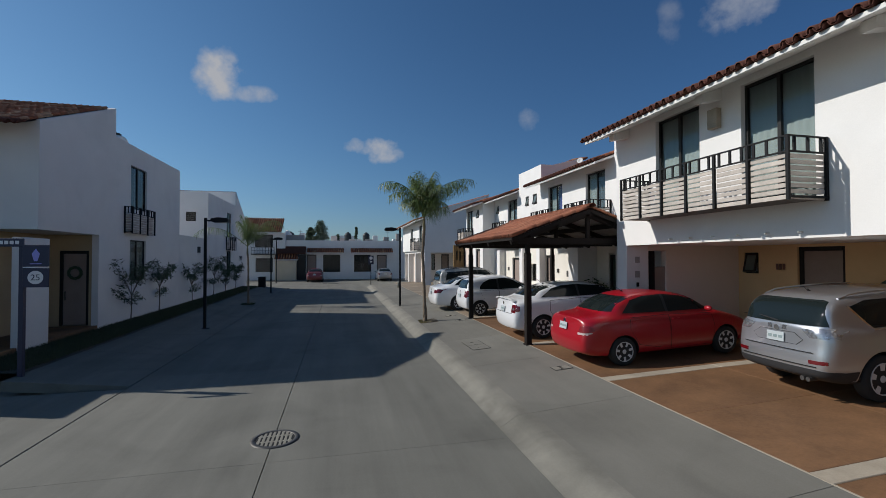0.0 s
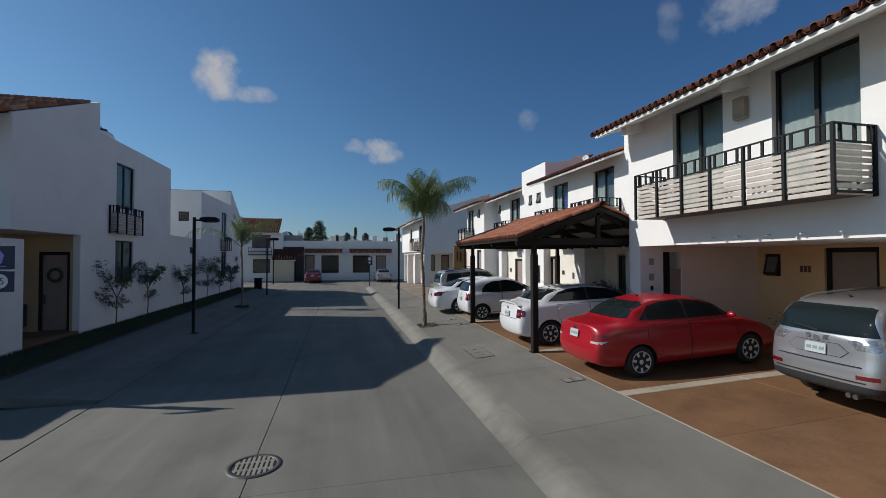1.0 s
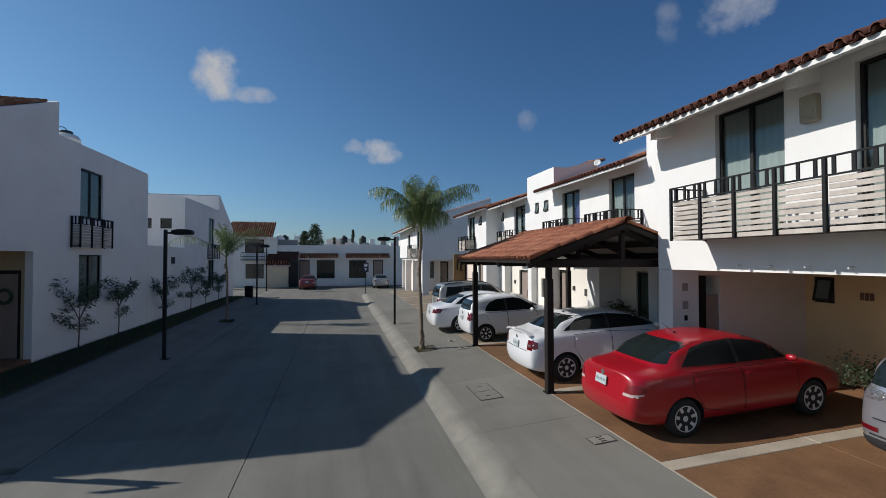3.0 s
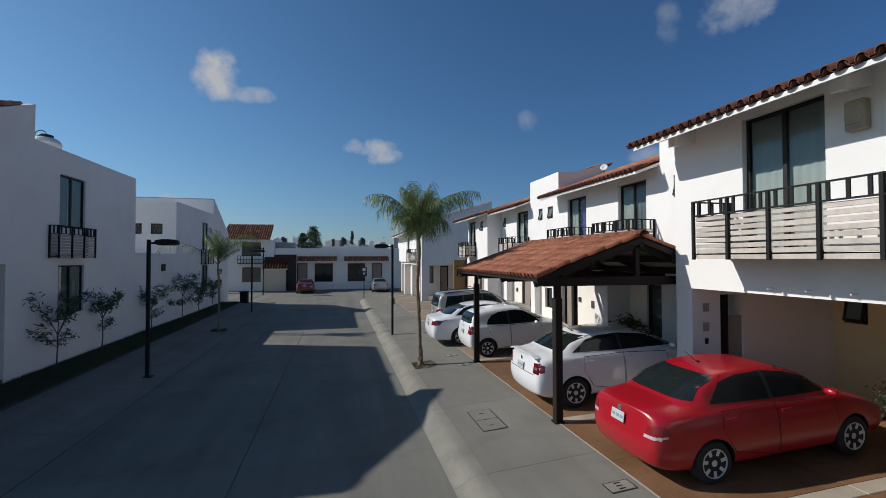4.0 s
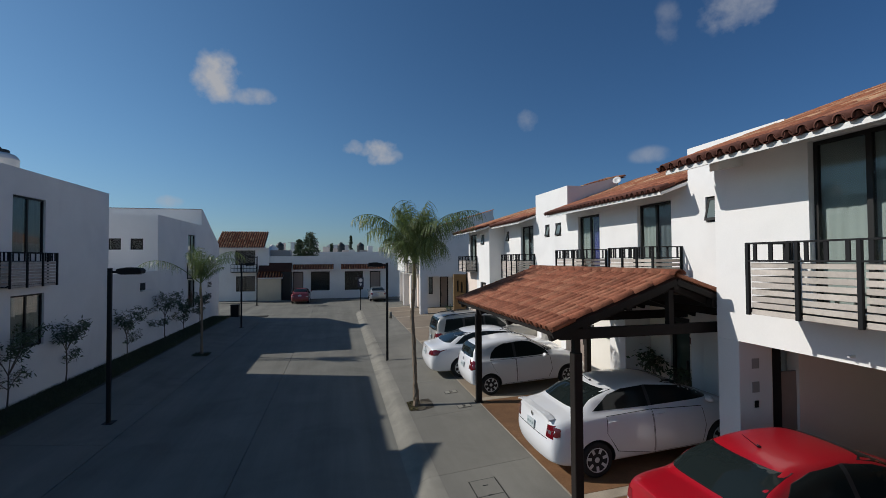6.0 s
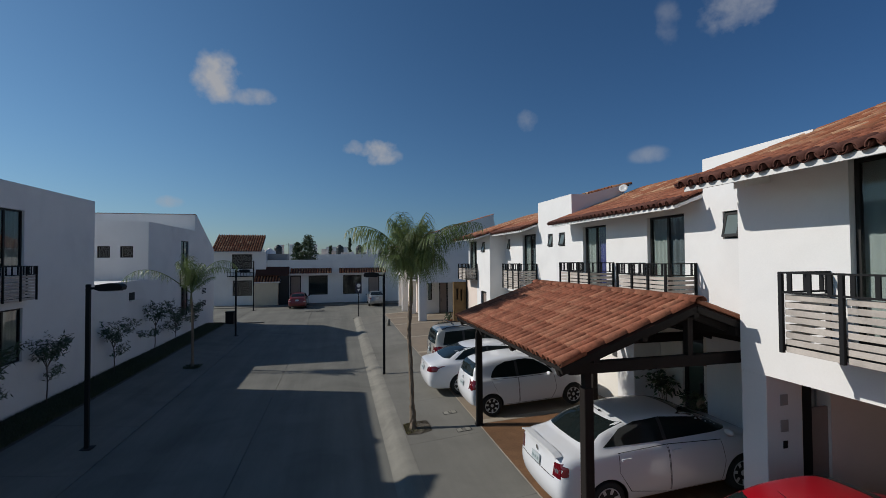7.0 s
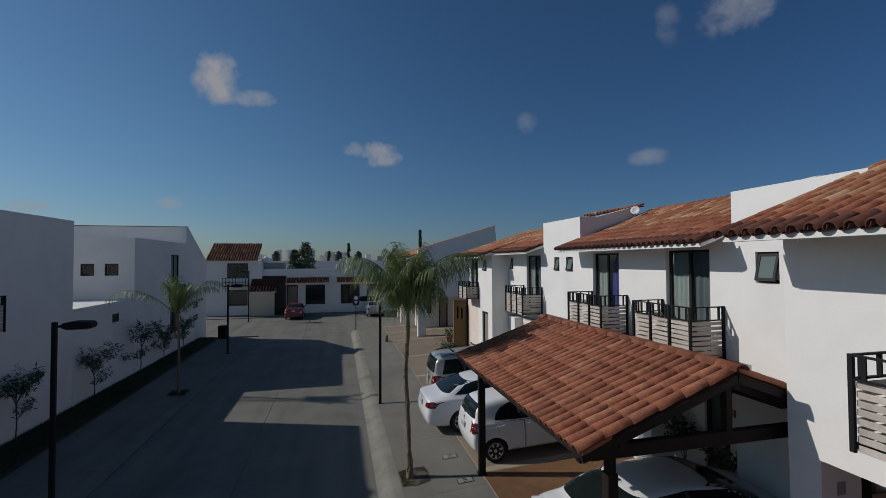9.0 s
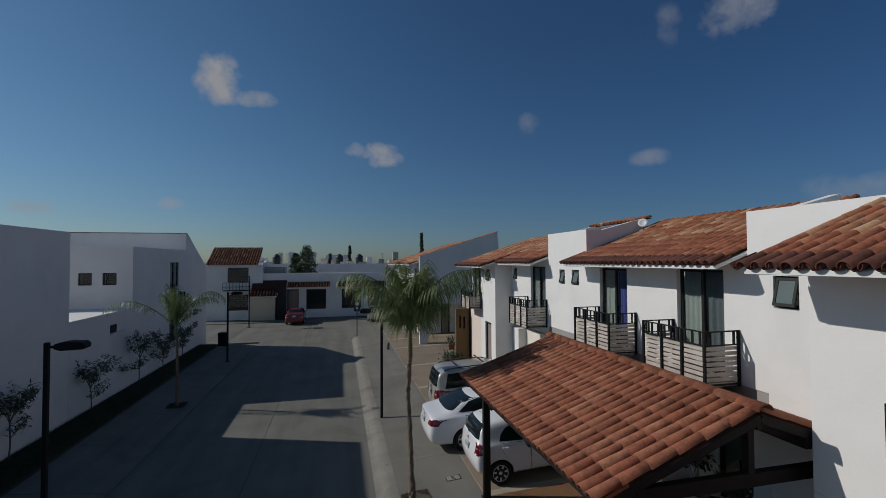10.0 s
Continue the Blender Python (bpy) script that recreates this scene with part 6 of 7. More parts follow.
# ---- palms, saplings, shrubs, grass ----
def frond_mesh(length, rise, droop, seed, leaf=0.42, pairs=54, half=0.0068):
    """A feather frond along +x from the origin: a thin curved rib with drooping leaflets in several planes."""
    rng = random.Random(seed)
    bm = bmesh.new()
    n = 18
    pts, p, a = [Vector((0, 0, 0))], Vector((0, 0, 0)), rise
    for k in range(n):
        a -= droop / n * 2.2 * (k / n) ** 1.2
        p = p + Vector((math.cos(a), 0, math.sin(a))) * (length / n)
        pts.append(p.copy())
    for k in range(n):
        r = 0.017 * (1 - k / n) + 0.004
        rod(bm, pts[k], pts[k + 1], r, max(0.003, r - 0.001), 5, caps=False)
    for k in range(pairs):
        t = 0.26 + 0.74 * (k + rng.random() * 0.8) / pairs
        i = min(n - 1, int(t * n))
        base = pts[i].lerp(pts[i + 1], t * n - i)
        d = (pts[i + 1] - pts[i]).normalized()
        ln = leaf * 1.2 * (0.55 + 0.75 * math.sin(math.pi * min(1, t * 0.9 + 0.05))) * rng.uniform(0.8, 1.15)
        for sg in (-1, 1):
            out = (Vector((0, sg, 0)) * rng.uniform(0.75, 1.0) + d * rng.uniform(0.35, 0.75) + Vector((0, 0, rng.uniform(-0.5, 0.5)))).normalized()
            q, side = base, d.cross(out).normalized().cross(out).normalized()
            prev = None
            for j in range(4):
                w = half * (1.0, 1.15, 0.8, 0.12)[j]
                a1, b1 = bm.verts.new(q + side * w), bm.verts.new(q - side * w)
                if prev:
                    bm.faces.new((prev[0], prev[1], b1, a1))
                prev = (a1, b1)
                out = (out + Vector((0, 0, -0.55 - 0.5 * rng.random()))).normalized()
                q = q + out * ln / 3
    me = bpy.data.meshes.new("frond")
    bm.to_mesh(me)
    bm.free()
    me.materials.append(M["frond"])
    return me


def palm(at, label, trunk_pts, radius, fronds, shaft=0.5):
    t = thing("palm_tree", label, "palm tree", at, group="street palms")
    rng = random.Random(int(at[1] * 7))
    bm = bmesh.new()
    n, rings = 12, []
    steps = 46
    for k in range(steps + 1):
        f = k / steps
        j = min(len(trunk_pts) - 2, int(f * (len(trunk_pts) - 1)))
        c = Vector(trunk_pts[j]).lerp(Vector(trunk_pts[j + 1]), f * (len(trunk_pts) - 1) - j)
        r = radius * (1.35 - 0.5 * min(1, f * 6)) if f < 0.17 else radius * (0.85 - 0.12 * f)
        r *= 1 + 0.10 * (k % 2) + rng.uniform(-0.10, 0.12)
        rings.append([bm.verts.new(c + Vector((math.cos(2 * math.pi * i / n), math.sin(2 * math.pi * i / n), 0)) * r * rng.uniform(0.86, 1.12)) for i in range(n)])
    for a, b in zip(rings, rings[1:]):
        for i in range(n):
            bm.faces.new((a[i], a[(i + 1) % n], b[(i + 1) % n], b[i]))
    bm.faces.new(rings[-1])
    part("trunk", bm, M["trunk"], t)
    top = Vector(trunk_pts[-1])
    bm = bmesh.new()
    lathe(bm, [(radius * 0.72, -shaft * 0.4), (radius * 0.85, 0.0), (radius * 0.62, shaft * 0.5), (radius * 0.3, shaft)], 12, at=top)
    part("crown_shaft", bm, M["petiole"], t, smooth=60)
    for az, rise, droop, length, seed, leaf in fronds:
        me = frond_mesh(length, radians(rise), radians(droop), seed, leaf)
        share("frond", me, t, Matrix.Translation(top + Vector((0, 0, shaft * 0.6))) @ Matrix.Rotation(radians(az), 4, "Z"))
    return t


rng = random.Random(41)
fr = [(-12, 63, 84, 2.6, 1, 0.40), (-24, 60, 84, 2.2, 2, 0.38), (6, 68, 84, 2.35, 3, 0.40), (167, 68, 104, 2.45, 4, 0.40), (184, 70, 108, 2.2, 5, 0.40), (150, 64, 112, 2.0, 6, 0.40), (-62, 74, 88, 1.7, 7, 0.42), (232, 75, 88, 1.7, 8, 0.42), (70, 74, 80, 1.8, 9, 0.42), (105, 76, 80, 1.8, 10, 0.42)]
fr += [(k * 137.5 + 40, rng.uniform(80, 90), rng.uniform(24, 58), rng.uniform(1.5, 1.95), 11 + k, rng.uniform(0.46, 0.60)) for k in range(15)]
fr += [(k * 72 + 15, rng.uniform(60, 74), rng.uniform(80, 120), rng.uniform(1.1, 1.4), 30 + k, rng.uniform(0.45, 0.55)) for k in range(5)]
palm((3.2, 15.93, 0.2), "slim palm with feathery green crown on a bare ringed trunk",
     [(0, 0, -0.05), (-0.03, 0, 0.8), (-0.05, 0.02, 1.6), (-0.10, 0.02, 2.5), (-0.06, 0.0, 3.2), (-0.04, 0, 3.55)], 0.068, fr, shaft=0.6)
fr = [(168, 40, 150, 4.1, 31, 0.30), (-13, 66, 128, 2.8, 32, 0.30), (-30, 42, 40, 1.5, 33, 0.15), (20, 66, 110, 2.1, 34, 0.28)]
fr += [(k * 47 + 130, rng.uniform(78, 90), rng.uniform(16, 50), rng.uniform(1.35, 1.85), 40 + k, 0.38) for k in range(9)]
palm((-4.77, 25.26, 0.08), "young palm with one long drooping frond, in shade",
     [(0, 0, -0.05), (0.01, 0, 0.9), (0, 0.02, 1.8), (-0.02, 0.02, 2.5), (-0.05, 0.0, 2.85)], 0.06, fr, shaft=0.5)


def leaf_quads(bm, c, rng, count, spread, size, flat=0.3, mi=0):
    for _ in range(count):
        o = Vector((rng.gauss(0, 1), rng.gauss(0, 1), rng.gauss(0, 0.8))) * spread
        d = Vector((rng.uniform(-1, 1), rng.uniform(-1, 1), rng.uniform(-0.9, 0.5))).normalized()
        w = d.cross(Vector((rng.uniform(-1, 1), rng.uniform(-1, 1), rng.uniform(0.2, 1)))).normalized()
        L, h = size * rng.uniform(0.7, 1.3), size * flat * rng.uniform(0.7, 1.2)
        p = c + o
        f = bm.faces.new((bm.verts.new(p), bm.verts.new(p + d * L * 0.5 + w * h), bm.verts.new(p + d * L), bm.verts.new(p + d * L * 0.5 - w * h)))
        f.material_index = mi


def sapling(at, h, seed, lean=0.0):
    rng = random.Random(seed)
    t = thing("sapling", "slender young tree with sparse narrow leaves beside the wall", "tree", at, group="saplings along the wall")
    bm, lf = bmesh.new(), bmesh.new()
    fork = h * rng.uniform(0.36, 0.5)
    prev = Vector((0, 0, -0.03))
    pts = [prev]
    for k in range(1, 6):
        p = Vector((lean * k / 5 + rng.uniform(-0.015, 0.015), rng.uniform(-0.02, 0.02), fork * k / 5))
        rod(bm, prev, p, 0.022 - 0.001 * k, 0.021 - 0.001 * k, 7)
        prev = p
        pts.append(p)
    for b in range(rng.randint(6, 8)):
        a = b * 2.4 + rng.uniform(-0.4, 0.4)
        low = b > 5
        start = pts[3] if low else pts[-1]
        up = rng.uniform(0.1, 0.45) if low else rng.uniform(0.75, 1.0)
        ln = (h - start.z) * (0.55 if low else rng.uniform(0.75, 1.05))
        q, d = start, Vector((math.cos(a) * 0.34, math.sin(a) * 0.42, up)).normalized()
        for k in range(5):
            nq = q + d * ln / 5
            rod(bm, q, nq, 0.013 - 0.002 * k, 0.011 - 0.002 * k, 5)
            q = nq
            d = (d + Vector((math.cos(a) * 0.08, math.sin(a) * 0.1, rng.uniform(-0.12, 0.1)))).normalized()
            if k >= 1:
                leaf_quads(lf, q, rng, 13, 0.07, 0.15, 0.11)
                for tw in range(2):
                    e = q + Vector((rng.uniform(-1, 1), rng.uniform(-1, 1), rng.uniform(-0.2, 0.7))).normalized() * rng.uniform(0.12, 0.26)
                    rod(bm, q, e, 0.005, 0.003, 4)
                    leaf_quads(lf, e, rng, 10, 0.05, 0.15, 0.11)
    part("trunk", bm, M["bark"], t)
    part("foliage", lf, M["leaf"], t)


SAPLINGS = [(-7.33, 17.8, 2.4, 51), (-7.30, 20.3, 2.2, 52), (-7.22, 24.2, 2.1, 53), (-7.17, 28.0, 2.5, 54), (-7.17, 30.7, 2.1, 55), (-7.12, 33.4, 2.0, 56)]
for x, y, h, sd in SAPLINGS:
    sapling((x, y, 0.30), h, sd)


def grass_stuff(name, label, area, count, h, seed, mat="grass"):
    """Short grass blades over rectangles (x0, x1, y0, y1, z)."""
    rng = random.Random(seed)
    verts, faces = [], []
    for x0, x1, y0, y1, z, share_n in area:
        for _ in range(int(count * share_n)):
            p = Vector((rng.uniform(x0, x1), rng.uniform(y0, y1), z))
            a, hh, w = rng.uniform(0, 6.28), h * rng.uniform(0.5, 1.3), 0.006
            s, l = Vector((math.cos(a), math.sin(a), 0)) * w, Vector((rng.uniform(-1, 1), rng.uniform(-1, 1), 0)) * hh * 0.5
            k = len(verts)
            verts += [p - s, p + s, p + l + Vector((0, 0, hh))]
            faces.append((k, k + 1, k + 2))
    me = bpy.data.meshes.new(name)
    me.from_pydata(verts, [], faces)
    me.materials.append(M[mat])
    tagged(new(name, me), label, "grass", kind="stuff")


grass_stuff("lawn", "dark shaded lawn strip along the white wall", [(-7.58, -6.30, 16.3, 26.8, 0.29, 0.5), (-7.58, -6.30, 26.8, 37.7, 0.29, 0.25), (-7.58, -6.30, 10.5, 16.3, 0.29, 0.25)], 70000, 0.09, 61)
grass_stuff("tuft", "rough grass in the square tree pit", [(2.98, 3.62, 15.6, 16.3, 0.18, 1.0)], 2400, 0.055, 62, "dry_grass")
grass_stuff("tuft", "thin grass round the young palm", [(-5.1, -4.45, 24.95, 25.6, 0.09, 1.0)], 1200, 0.08, 63)


def potted_plant(at, h, seed, kind_label, leafy=260, wide=0.24, pot=0.16, size=0.14):
    rng = random.Random(seed)
    t = thing("potted_plant", kind_label, "plant", at, group="potted plants")
    bm = bmesh.new()
    lathe(bm, [(pot * 0.7, 0), (pot, pot * 1.5), (pot * 1.1, pot * 1.5), (pot * 1.1, pot * 1.75), (pot * 0.95, pot * 1.75), (pot * 0.9, pot * 1.6)], 18)
    part("pot", bm, M["pot"], t, smooth=40)
    bm = bmesh.new()
    for k in range(7):
        e = Vector((rng.uniform(-wide, wide), rng.uniform(-wide, wide), h * rng.uniform(0.6, 1.0)))
        rod(bm, (0, 0, pot * 1.5), e, 0.008, 0.004, 5)
        leaf_quads(bm, e, rng, leafy // 7, wide * 0.45, size, 0.2, mi=1)
    part("foliage", bm, [M["bark"], M["leaf"]], t)


potted_plant((10.0, 7.78, 0.53), 0.66, 71, "round bushy plant in a clay pot by the recess wall", 900, 0.27, 0.15, 0.07)
potted_plant((10.2, 5.0, 0.54), 1.7, 72, "tall leafy plant in a clay pot beside the door", 220, 0.4, 0.2, 0.3)
potted_plant((9.15, 13.85, 0.5), 1.35, 73, "tall leafy plant in a clay pot behind the carport", 260, 0.3, 0.17, 0.16)
potted_plant((9.1, 12.75, 0.5), 1.1, 74, "leafy plant in a clay pot behind the carport", 240, 0.26, 0.17, 0.14)
potted_plant((8.15, 31.6, 0.44), 0.7, 75, "small shrub in a clay pot on the bay", 180, 0.2, 0.2)
potted_plant((8.95, 31.5, 0.46), 0.55, 76, "small shrub in a clay pot on the bay", 160, 0.2, 0.2)
potted_plant((7.0, 26.75, 0.40), 0.9, 77, "bushy shrub in a clay pot at the house front", 260, 0.3, 0.2)
potted_plant((6.95, 27.4, 0.40), 0.7, 78, "bushy shrub in a clay pot at the house front", 220, 0.3, 0.2)


def far_tree(at, h, w, seed, label, column=False):
    rng = random.Random(seed)
    t = thing("tree", label, "tree", at, group="trees behind the terrace")
    bm = bmesh.new()
    rod(bm, (0, 0, -0.1), (0, 0, h * 0.6), 0.16, 0.08, 8)
    for k in range(6):
        a = k * 1.05
        rod(bm, (0, 0, h * 0.35 + 0.1 * k), (math.cos(a) * w * 0.5, math.sin(a) * w * 0.5, h * 0.6 + 0.1 * k), 0.06, 0.02, 6)
    part("trunk", bm, M["bark"], t)
    bm = bmesh.new()
    for k in range(170):
        f = rng.random()
        z = h * (0.08 + 0.92 * f) if column else h * (0.3 + 0.7 * f)
        r = w * ((1 - f) ** 0.6 * 0.9 + 0.08 if column else math.sin(math.pi * min(1, f * 0.85 + 0.13)) ** 0.6) * math.sqrt(rng.random())
        a = rng.uniform(0, 6.28)
        leaf_quads(bm, Vector((math.cos(a) * r, math.sin(a) * r, z)), rng, 30, w * 0.13, 0.2, 0.35)
    part("crown", bm, M["leaf"], t)


far_tree((-2.5, 64.0, -0.1), 7.9, 1.15, 81, "dark dense tree rising behind the terrace roof")
far_tree((-3.9, 64.5, -0.1), 6.9, 0.8, 82, "smaller dark tree rising behind the terrace roof")
far_tree((3.4, 90.0, -0.1), 8.9, 0.5, 83, "narrow dark cypress against the sky", True)
far_tree((13.4, 70.0, -0.1), 10.1, 0.35, 84, "narrow dark cypress against the sky", True)
far_tree((-0.2, 92.0, -0.1), 7.4, 0.6, 85, "narrow dark cypress against the sky", True)

# ---- street furniture and small fittings ----
def text_part(body, size, mat, parent, m, name="lettering"):
    cu = bpy.data.curves.new(name, "FONT")
    cu.body, cu.size, cu.align_x, cu.align_y, cu.extrude = body, size, "CENTER", "CENTER", 0.001
    tmp = new(name, cu)
    bpy.context.view_layer.update()
    me = bpy.data.meshes.new_from_object(tmp.evaluated_get(bpy.context.evaluated_depsgraph_get()))
    bpy.data.objects.remove(tmp)
    me.materials.clear()
    me.materials.append(mat)
    ob = new(name, me)
    ob.parent = parent
    ob.matrix_basis = m
    return ob


sign = thing("street_sign", "navy street sign post with name blade and speed panel", "street sign", (-6.2, 10.2, 0.1))
bm = bmesh.new()
box(bm, -0.045, 0.045, -0.045, 0.045, -0.05, 2.78, 0.006)
part("post", bm, M["sign_blue"], sign)
for z0, z1 in ((2.34, 2.78), (1.92, 2.31)):
    bm = bmesh.new()
    box(bm, 0.03, 0.49, -0.07, -0.05, z0, z1, 0.008)
    part("panel", bm, M["sign_blue"], sign)
bm = bmesh.new()
box(bm, -0.62, 0.06, -0.075, -0.055, 2.74, 2.91, 0.006)
blade = part("name_blade", bm, M["sign_blue"], sign)
bm = bmesh.new()
prism(bm, [(-0.57, 2.825), (-0.52, 2.865), (-0.52, 2.835), (-0.42, 2.835), (-0.42, 2.815), (-0.52, 2.815), (-0.52, 2.785)], "y", -0.079, -0.0755)
part("arrow", bm, M["sign_white"], blade)
for k in range(4):
    bm = bmesh.new()
    box(bm, -0.36 + k * 0.09, -0.295 + k * 0.09, -0.079, -0.0755, 2.79, 2.86)
    part("name_bar", bm, M["sign_white"], blade)
bm = bmesh.new()
prism(bm, [(0.26, 2.70), (0.33, 2.60), (0.29, 2.45), (0.23, 2.45), (0.19, 2.60)], "y", -0.074, -0.0705)
part("symbol", bm, M["sign_violet"], sign)
bm = bmesh.new()
box(bm, 0.16, 0.36, -0.074, -0.0705, 2.39, 2.405)
part("symbol_bar", bm, M["sign_violet"], sign)
bm = bmesh.new()
rod(bm, (0.26, -0.0705, 2.12), (0.26, -0.075, 2.12), 0.135, n=32)
disc = part("disc", bm, M["sign_white"], sign)
text_part("25", 0.17, M["sign_blue"], sign, pose(0.26, -0.078, 2.115, 90, 0, 0))
bm = bmesh.new()
box(bm, 0.04, 0.30, -0.072, -0.05, 2.315, 2.335)
part("strip", bm, M["sign_white"], sign)

speed = thing("road_sign", "slim post with a round sign and a small warning panel", "road sign", (2.84, 40.0, 0.05))
bm = bmesh.new()
rod(bm, (0, 0, -0.1), (0, 0, 2.75), 0.035, n=10)
part("post", bm, M["black"], speed)
bm = bmesh.new()
box(bm, -0.24, 0.24, -0.05, -0.035, 1.95, 2.75, 0.01)
part("panel", bm, M["sign_blue"], speed)
bm = bmesh.new()
rod(bm, (0, -0.052, 2.52), (0, -0.058, 2.52), 0.15, n=24)
part("disc", bm, M["sign_white"], speed)
bm = bmesh.new()
prism(bm, [(-0.13, 2.26), (0.13, 2.26), (0, 2.05)], "y", -0.058, -0.052)
part("triangle", bm, M["sign_white"], speed)

drain = thing("storm_drain", "round cast-iron storm drain cover set in the concrete", "drain cover", (-0.86, 6.35, 0.0))
bm = bmesh.new()
lathe(bm, [(0.27, -0.05), (0.27, 0.010), (0.30, 0.012), (0.335, 0.008), (0.335, -0.05)], 36)
part("ring", bm, M["iron"], drain, smooth=40)
bm = bmesh.new()
rod(bm, (0, 0, -0.04), (0, 0, 0.0045), 0.272, n=36)
part("pit", bm, M["hole"], drain)
for k in range(8):
    x = -0.21 + 0.42 * k / 7
    hl = math.sqrt(0.265 ** 2 - x * x)
    bm = bmesh.new()
    box(bm, x - 0.019, x + 0.019, -hl, hl, 0.001, 0.010, 0.003)
    part("bar", bm, M["kerb"], drain)
for y in (-0.1, 0.1):
    bm = bmesh.new()
    box(bm, -0.24, 0.24, y - 0.02, y + 0.02, 0.001, 0.0095, 0.003)
    part("bar", bm, M["kerb"], drain)

grate = thing("storm_drain", "long dark drain grating across the far road", "drain cover", (-0.75, 45.95, 0.0))
bm = bmesh.new()
box(bm, -0.85, 0.85, -0.25, 0.25, -0.03, 0.004)
part("pit", bm, M["hole"], grate)
for k in range(15):
    bm = bmesh.new()
    box(bm, -0.80 + k * 0.11, -0.76 + k * 0.11, -0.25, 0.25, 0.002, 0.010, 0.002)
    part("bar", bm, M["iron"], grate)

M["seam"] = material("dark_seam", (0.05, 0.048, 0.045), 0.9, var=0.2, bump=0.1)


def cover(x0, x1, y0, y1, name, label, panels=1, mat="walk"):
    t = thing(name, label, "access cover", group="pavement covers")
    bm = bmesh.new()
    vs = [bm.verts.new((x, y, ground_z(x) + 0.0045)) for x, y in ((x0 - 0.012, y0 - 0.012), (x1 + 0.012, y0 - 0.012), (x1 + 0.012, y1 + 0.012), (x0 - 0.012, y1 + 0.012))]
    f = bm.faces.new(vs)
    bmesh.ops.solidify(bm, geom=[f], thickness=0.003)
    part("seam", bm, M["seam"], t)
    for k in range(panels):
        a, b = y0 + (y1 - y0) * k / panels, y0 + (y1 - y0) * (k + 1) / panels
        slab("panel", t, M[mat], x0, x1, a, b, depth=0.02, gap=0.008, lift=0.010, bev=0.004)
    for k in range(3):
        y = y0 + (y1 - y0) * (0.2 + 0.3 * k)
        bm = bmesh.new()
        zc = ground_z((x0 + x1) / 2) + 0.0105
        box(bm, (x0 + x1) / 2 - 0.05, (x0 + x1) / 2 + 0.05, y - 0.01, y + 0.01, zc - 0.004, zc + 0.004)
        part("lift_slot", bm, M["hole"], t)


cover(3.4, 3.88, 10.48, 11.55, "meter_hatch", "concrete meter hatch flush in the pavement", 2)
cover(4.36, 4.74, 7.86, 8.1, "access_cover", "small worn cast cover flush in the pavement", 1, "kerb")
cover(4.22, 4.58, 15.2, 15.42, "access_cover", "small worn cast cover flush in the pavement", 1, "kerb")
cover(4.18, 4.54, 16.5, 16.72, "access_cover", "small worn cast cover flush in the pavement", 1, "kerb")

pit = thing("tree_pit", "square soil pit round the palm, edged with worn concrete", "tree pit")
bm = bmesh.new()
vs = [bm.verts.new((x, y, ground_z(x) + 0.005 + 0.02 * noise.noise((x * 5, y * 5, 1)))) for x, y in ((2.98, 15.58), (3.3, 15.5), (3.64, 15.6), (3.66, 16.0), (3.62, 16.33), (3.25, 16.38), (2.97, 16.3), (2.99, 15.9))]
f = bm.faces.new(vs)
bmesh.ops.solidify(bm, geom=[f], thickness=-0.004)
part("soil", bm, M["soil"], pit)

bollard = thing("bollard", "short pale concrete bollard on the pavement", "bollard", (4.5, 33.4, 0.26))
bm = bmesh.new()
lathe(bm, [(0.10, 0), (0.10, 0.42), (0.08, 0.47), (0.001, 0.48)], 16)
part("shaft", bm, M["kerb"], bollard, smooth=40)

bin_ob = thing("litter_bin", "dark square litter bin at the pavement's end", "litter bin", (-6.1, 38.0, 0.12))
bm = bmesh.new()
box(bm, -0.26, 0.26, -0.26, 0.26, 0, 0.85, 0.02)
part("body", bm, M["black"], bin_ob)
bm = bmesh.new()
box(bm, -0.29, 0.29, -0.29, 0.29, 0.85, 0.95, 0.03)
part("lid", bm, M["black"], bin_ob)

# wall lamp, scupper ends, plaques and niches on the near house
bm = bmesh.new()
box(bm, 7.17, 7.3, 6.64, 6.87, 5.14, 5.53, 0.015)
box(bm, 7.155, 7.17, 6.66, 6.85, 5.22, 5.31, 0.004)
part("wall_lamp", bm, M["strip"], house1, "beige block wall lamp")
for k in range(2, 8):
    y = 9.13 - k * 0.57
    bm = bmesh.new()
    box(bm, 7.20, 7.31, y - 0.014, y + 0.014, 3.0, 3.03, 0.004)
    part("scupper", bm, M["fascia"], house1)


M["number_bar"] = material("red_brown_number_tile", (0.13, 0.06, 0.045), 0.5, var=0.2, scale=6, bump=0.05)


def plaque(parent, axis, at, u0, u1, v0, v1, bars, s):
    bm = bmesh.new()
    w = (u1 - u0) / bars
    root = None
    for k in range(bars):
        bm = bmesh.new()
        a, b = u0 + k * w + w * 0.12, u0 + (k + 1) * w - w * 0.12
        if axis == "x":
            box(bm, at - 0.016 * s, at - 0.001 * s, a, b, v0, v1, 0.003)
        else:
            box(bm, a, b, at - 0.016 * s, at - 0.001 * s, v0, v1, 0.003)
        part("number_bar", bm, M["number_bar"], parent)


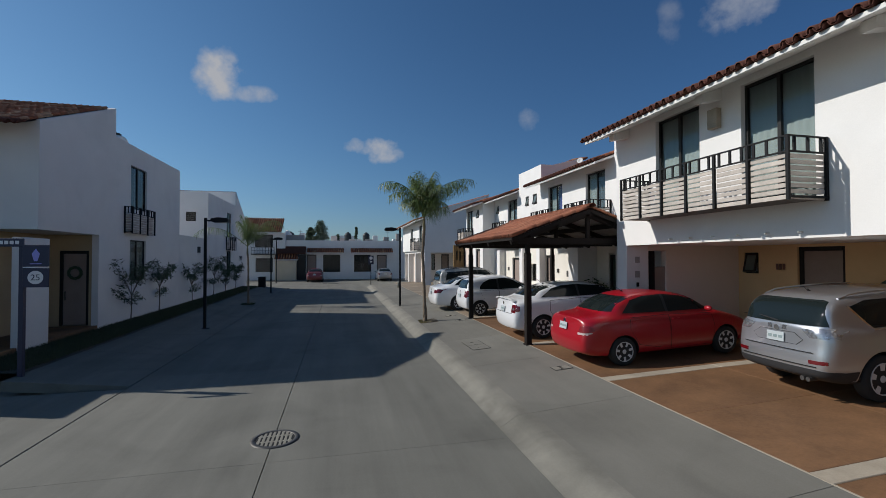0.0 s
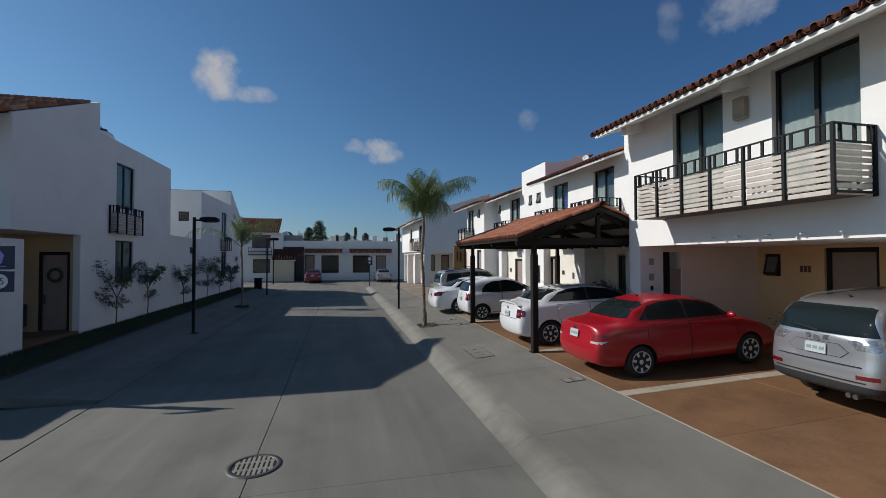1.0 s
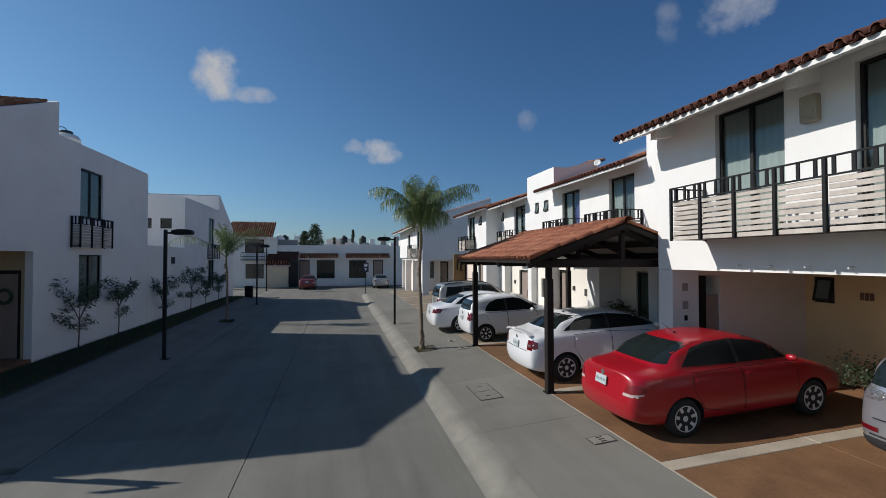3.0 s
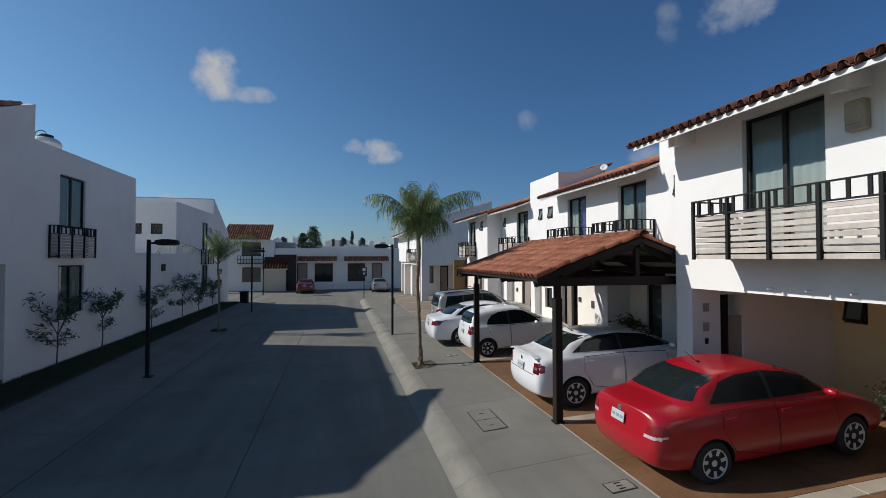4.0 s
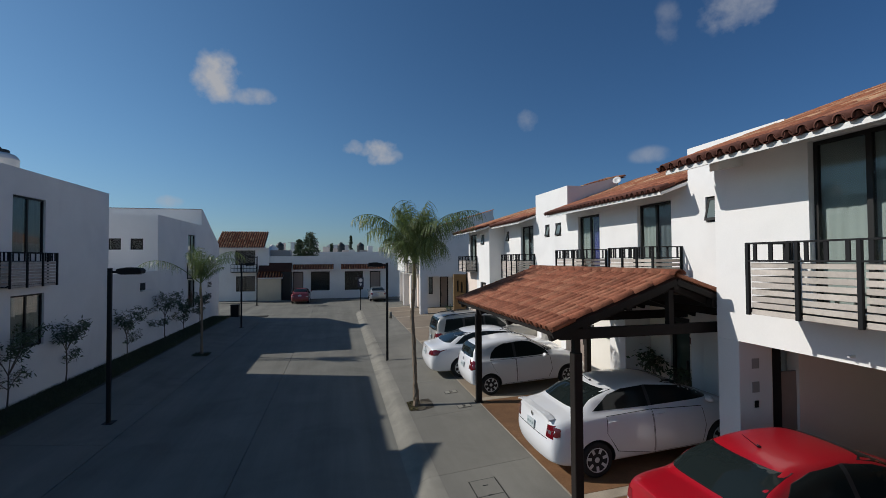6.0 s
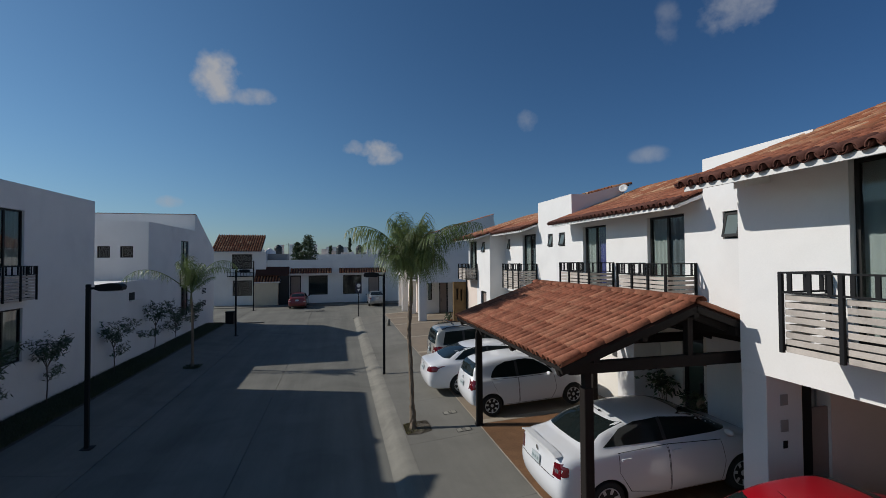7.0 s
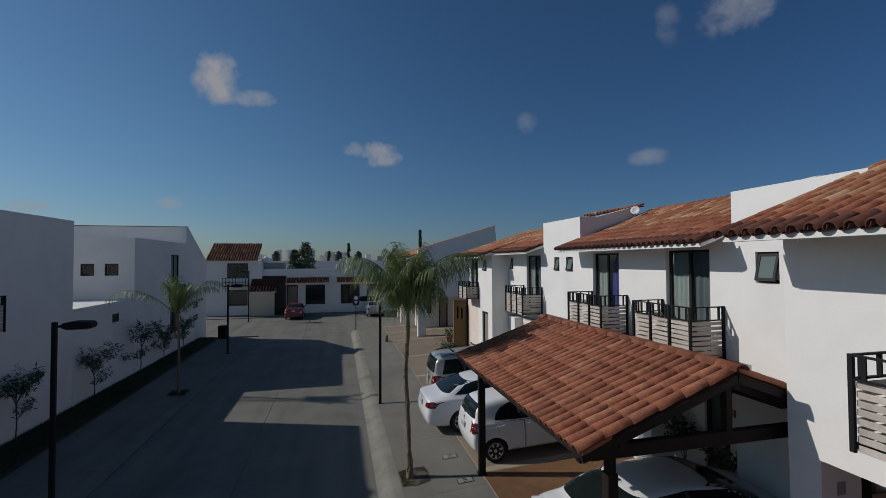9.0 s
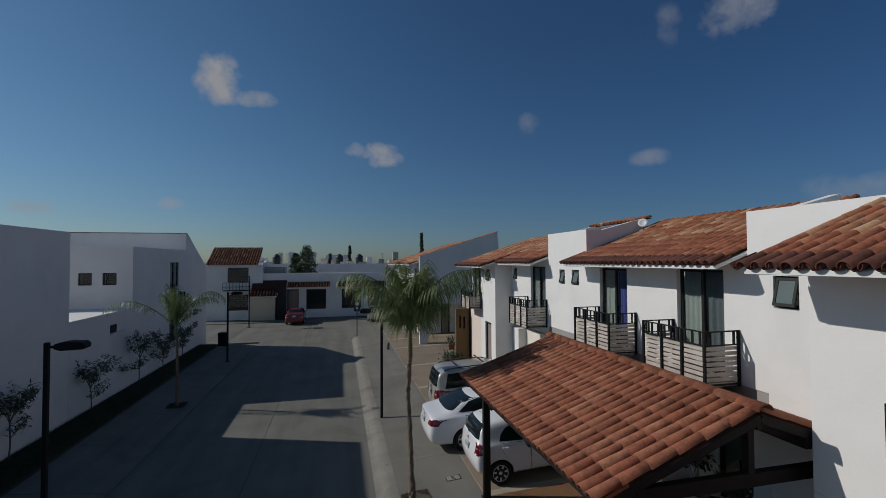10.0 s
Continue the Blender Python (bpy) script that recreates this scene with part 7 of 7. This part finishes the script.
plaque(house1, "x", 10.85, 8.27, 8.53, 2.29, 2.44, 3, 1)
plaque(house2, "x", 9.5, 12.72, 13.0, 2.12, 2.28, 3, 1)
# flat plates; the grey ones stand for shade inside two wall niches
for z0, z1, m in ((2.46, 2.62, "stucco_grey"), (2.08, 2.25, "stucco_grey"), (1.84, 1.95, "black")):
    bm = bmesh.new()
    box(bm, 7.54 if m != "black" else 7.58, 7.68 if m != "black" else 7.66, 9.588, 9.598, z0, z1, 0.003)
    part("meter_plate", bm, M[m], house1)

# tank and bracket on the shaded roof, dish on the sunny one
t = thing("roof_tank", "white ribbed tank with black lid behind the parapet", "water tank", (-8.7, 19.6, 6.62))
bm = bmesh.new()
lathe(bm, [(0.42, 0), (0.42, 0.66), (0.435, 0.68), (0.42, 0.70), (0.40, 0.76), (0.34, 0.83), (0.22, 0.88), (0.12, 0.89)], 26)
part("body", bm, M["tank_white"], t, smooth=50)
bm = bmesh.new()
lathe(bm, [(0.20, 0.86), (0.21, 0.96), (0.17, 0.98), (0.05, 1.0)], 18)
part("lid", bm, M["tank"], t, smooth=40)
bm = bmesh.new()
for k in range(8):
    a, b = math.pi * k / 8, math.pi * (k + 1) / 8
    rod(bm, (-0.08 - 0.17 * math.cos(a), -0.1, 0.92 + 0.18 * math.sin(a)), (-0.08 - 0.17 * math.cos(b), -0.1, 0.92 + 0.18 * math.sin(b)), 0.014, n=6)
part("pipe", bm, M["black"], t)
dish = thing("satellite_dish", "small white satellite dish on the tiled roof", "satellite dish", (10.55, 17.25, 6.62))
bm = bmesh.new()
rod(bm, (0, 0, -0.05), (0, 0, 0.3), 0.014, n=8)
part("mast", bm, M["iron"], dish)
bm = bmesh.new()
lathe(bm, [(0.01, 0.0), (0.08, 0.012), (0.14, 0.04), (0.136, 0.046), (0.075, 0.02), (0.01, 0.01)], 20)
d = part("reflector", bm, M["tank_white"], dish, smooth=60)
d.matrix_basis = pose(-0.03, -0.02, 0.3, 40, -60, 0)

# meter boxes and bell plates on the ground floor walls behind the parked cars
for x, y, z, w, h in ((8.98, 15.55, 1.95, 0.22, 0.24), (8.98, 16.4, 2.05, 0.12, 0.16), (8.98, 18.2, 2.1, 0.2, 0.2), (9.05, 20.2, 2.0, 0.2, 0.22), (9.05, 22.1, 2.0, 0.14, 0.18)):
    bm = bmesh.new()
    box(bm, x - 0.05, x + 0.01, y - w / 2, y + w / 2, z - h / 2, z + h / 2, 0.006)
    part("meter_box", bm, M["iron"], house2 if y < 19.5 else house3)
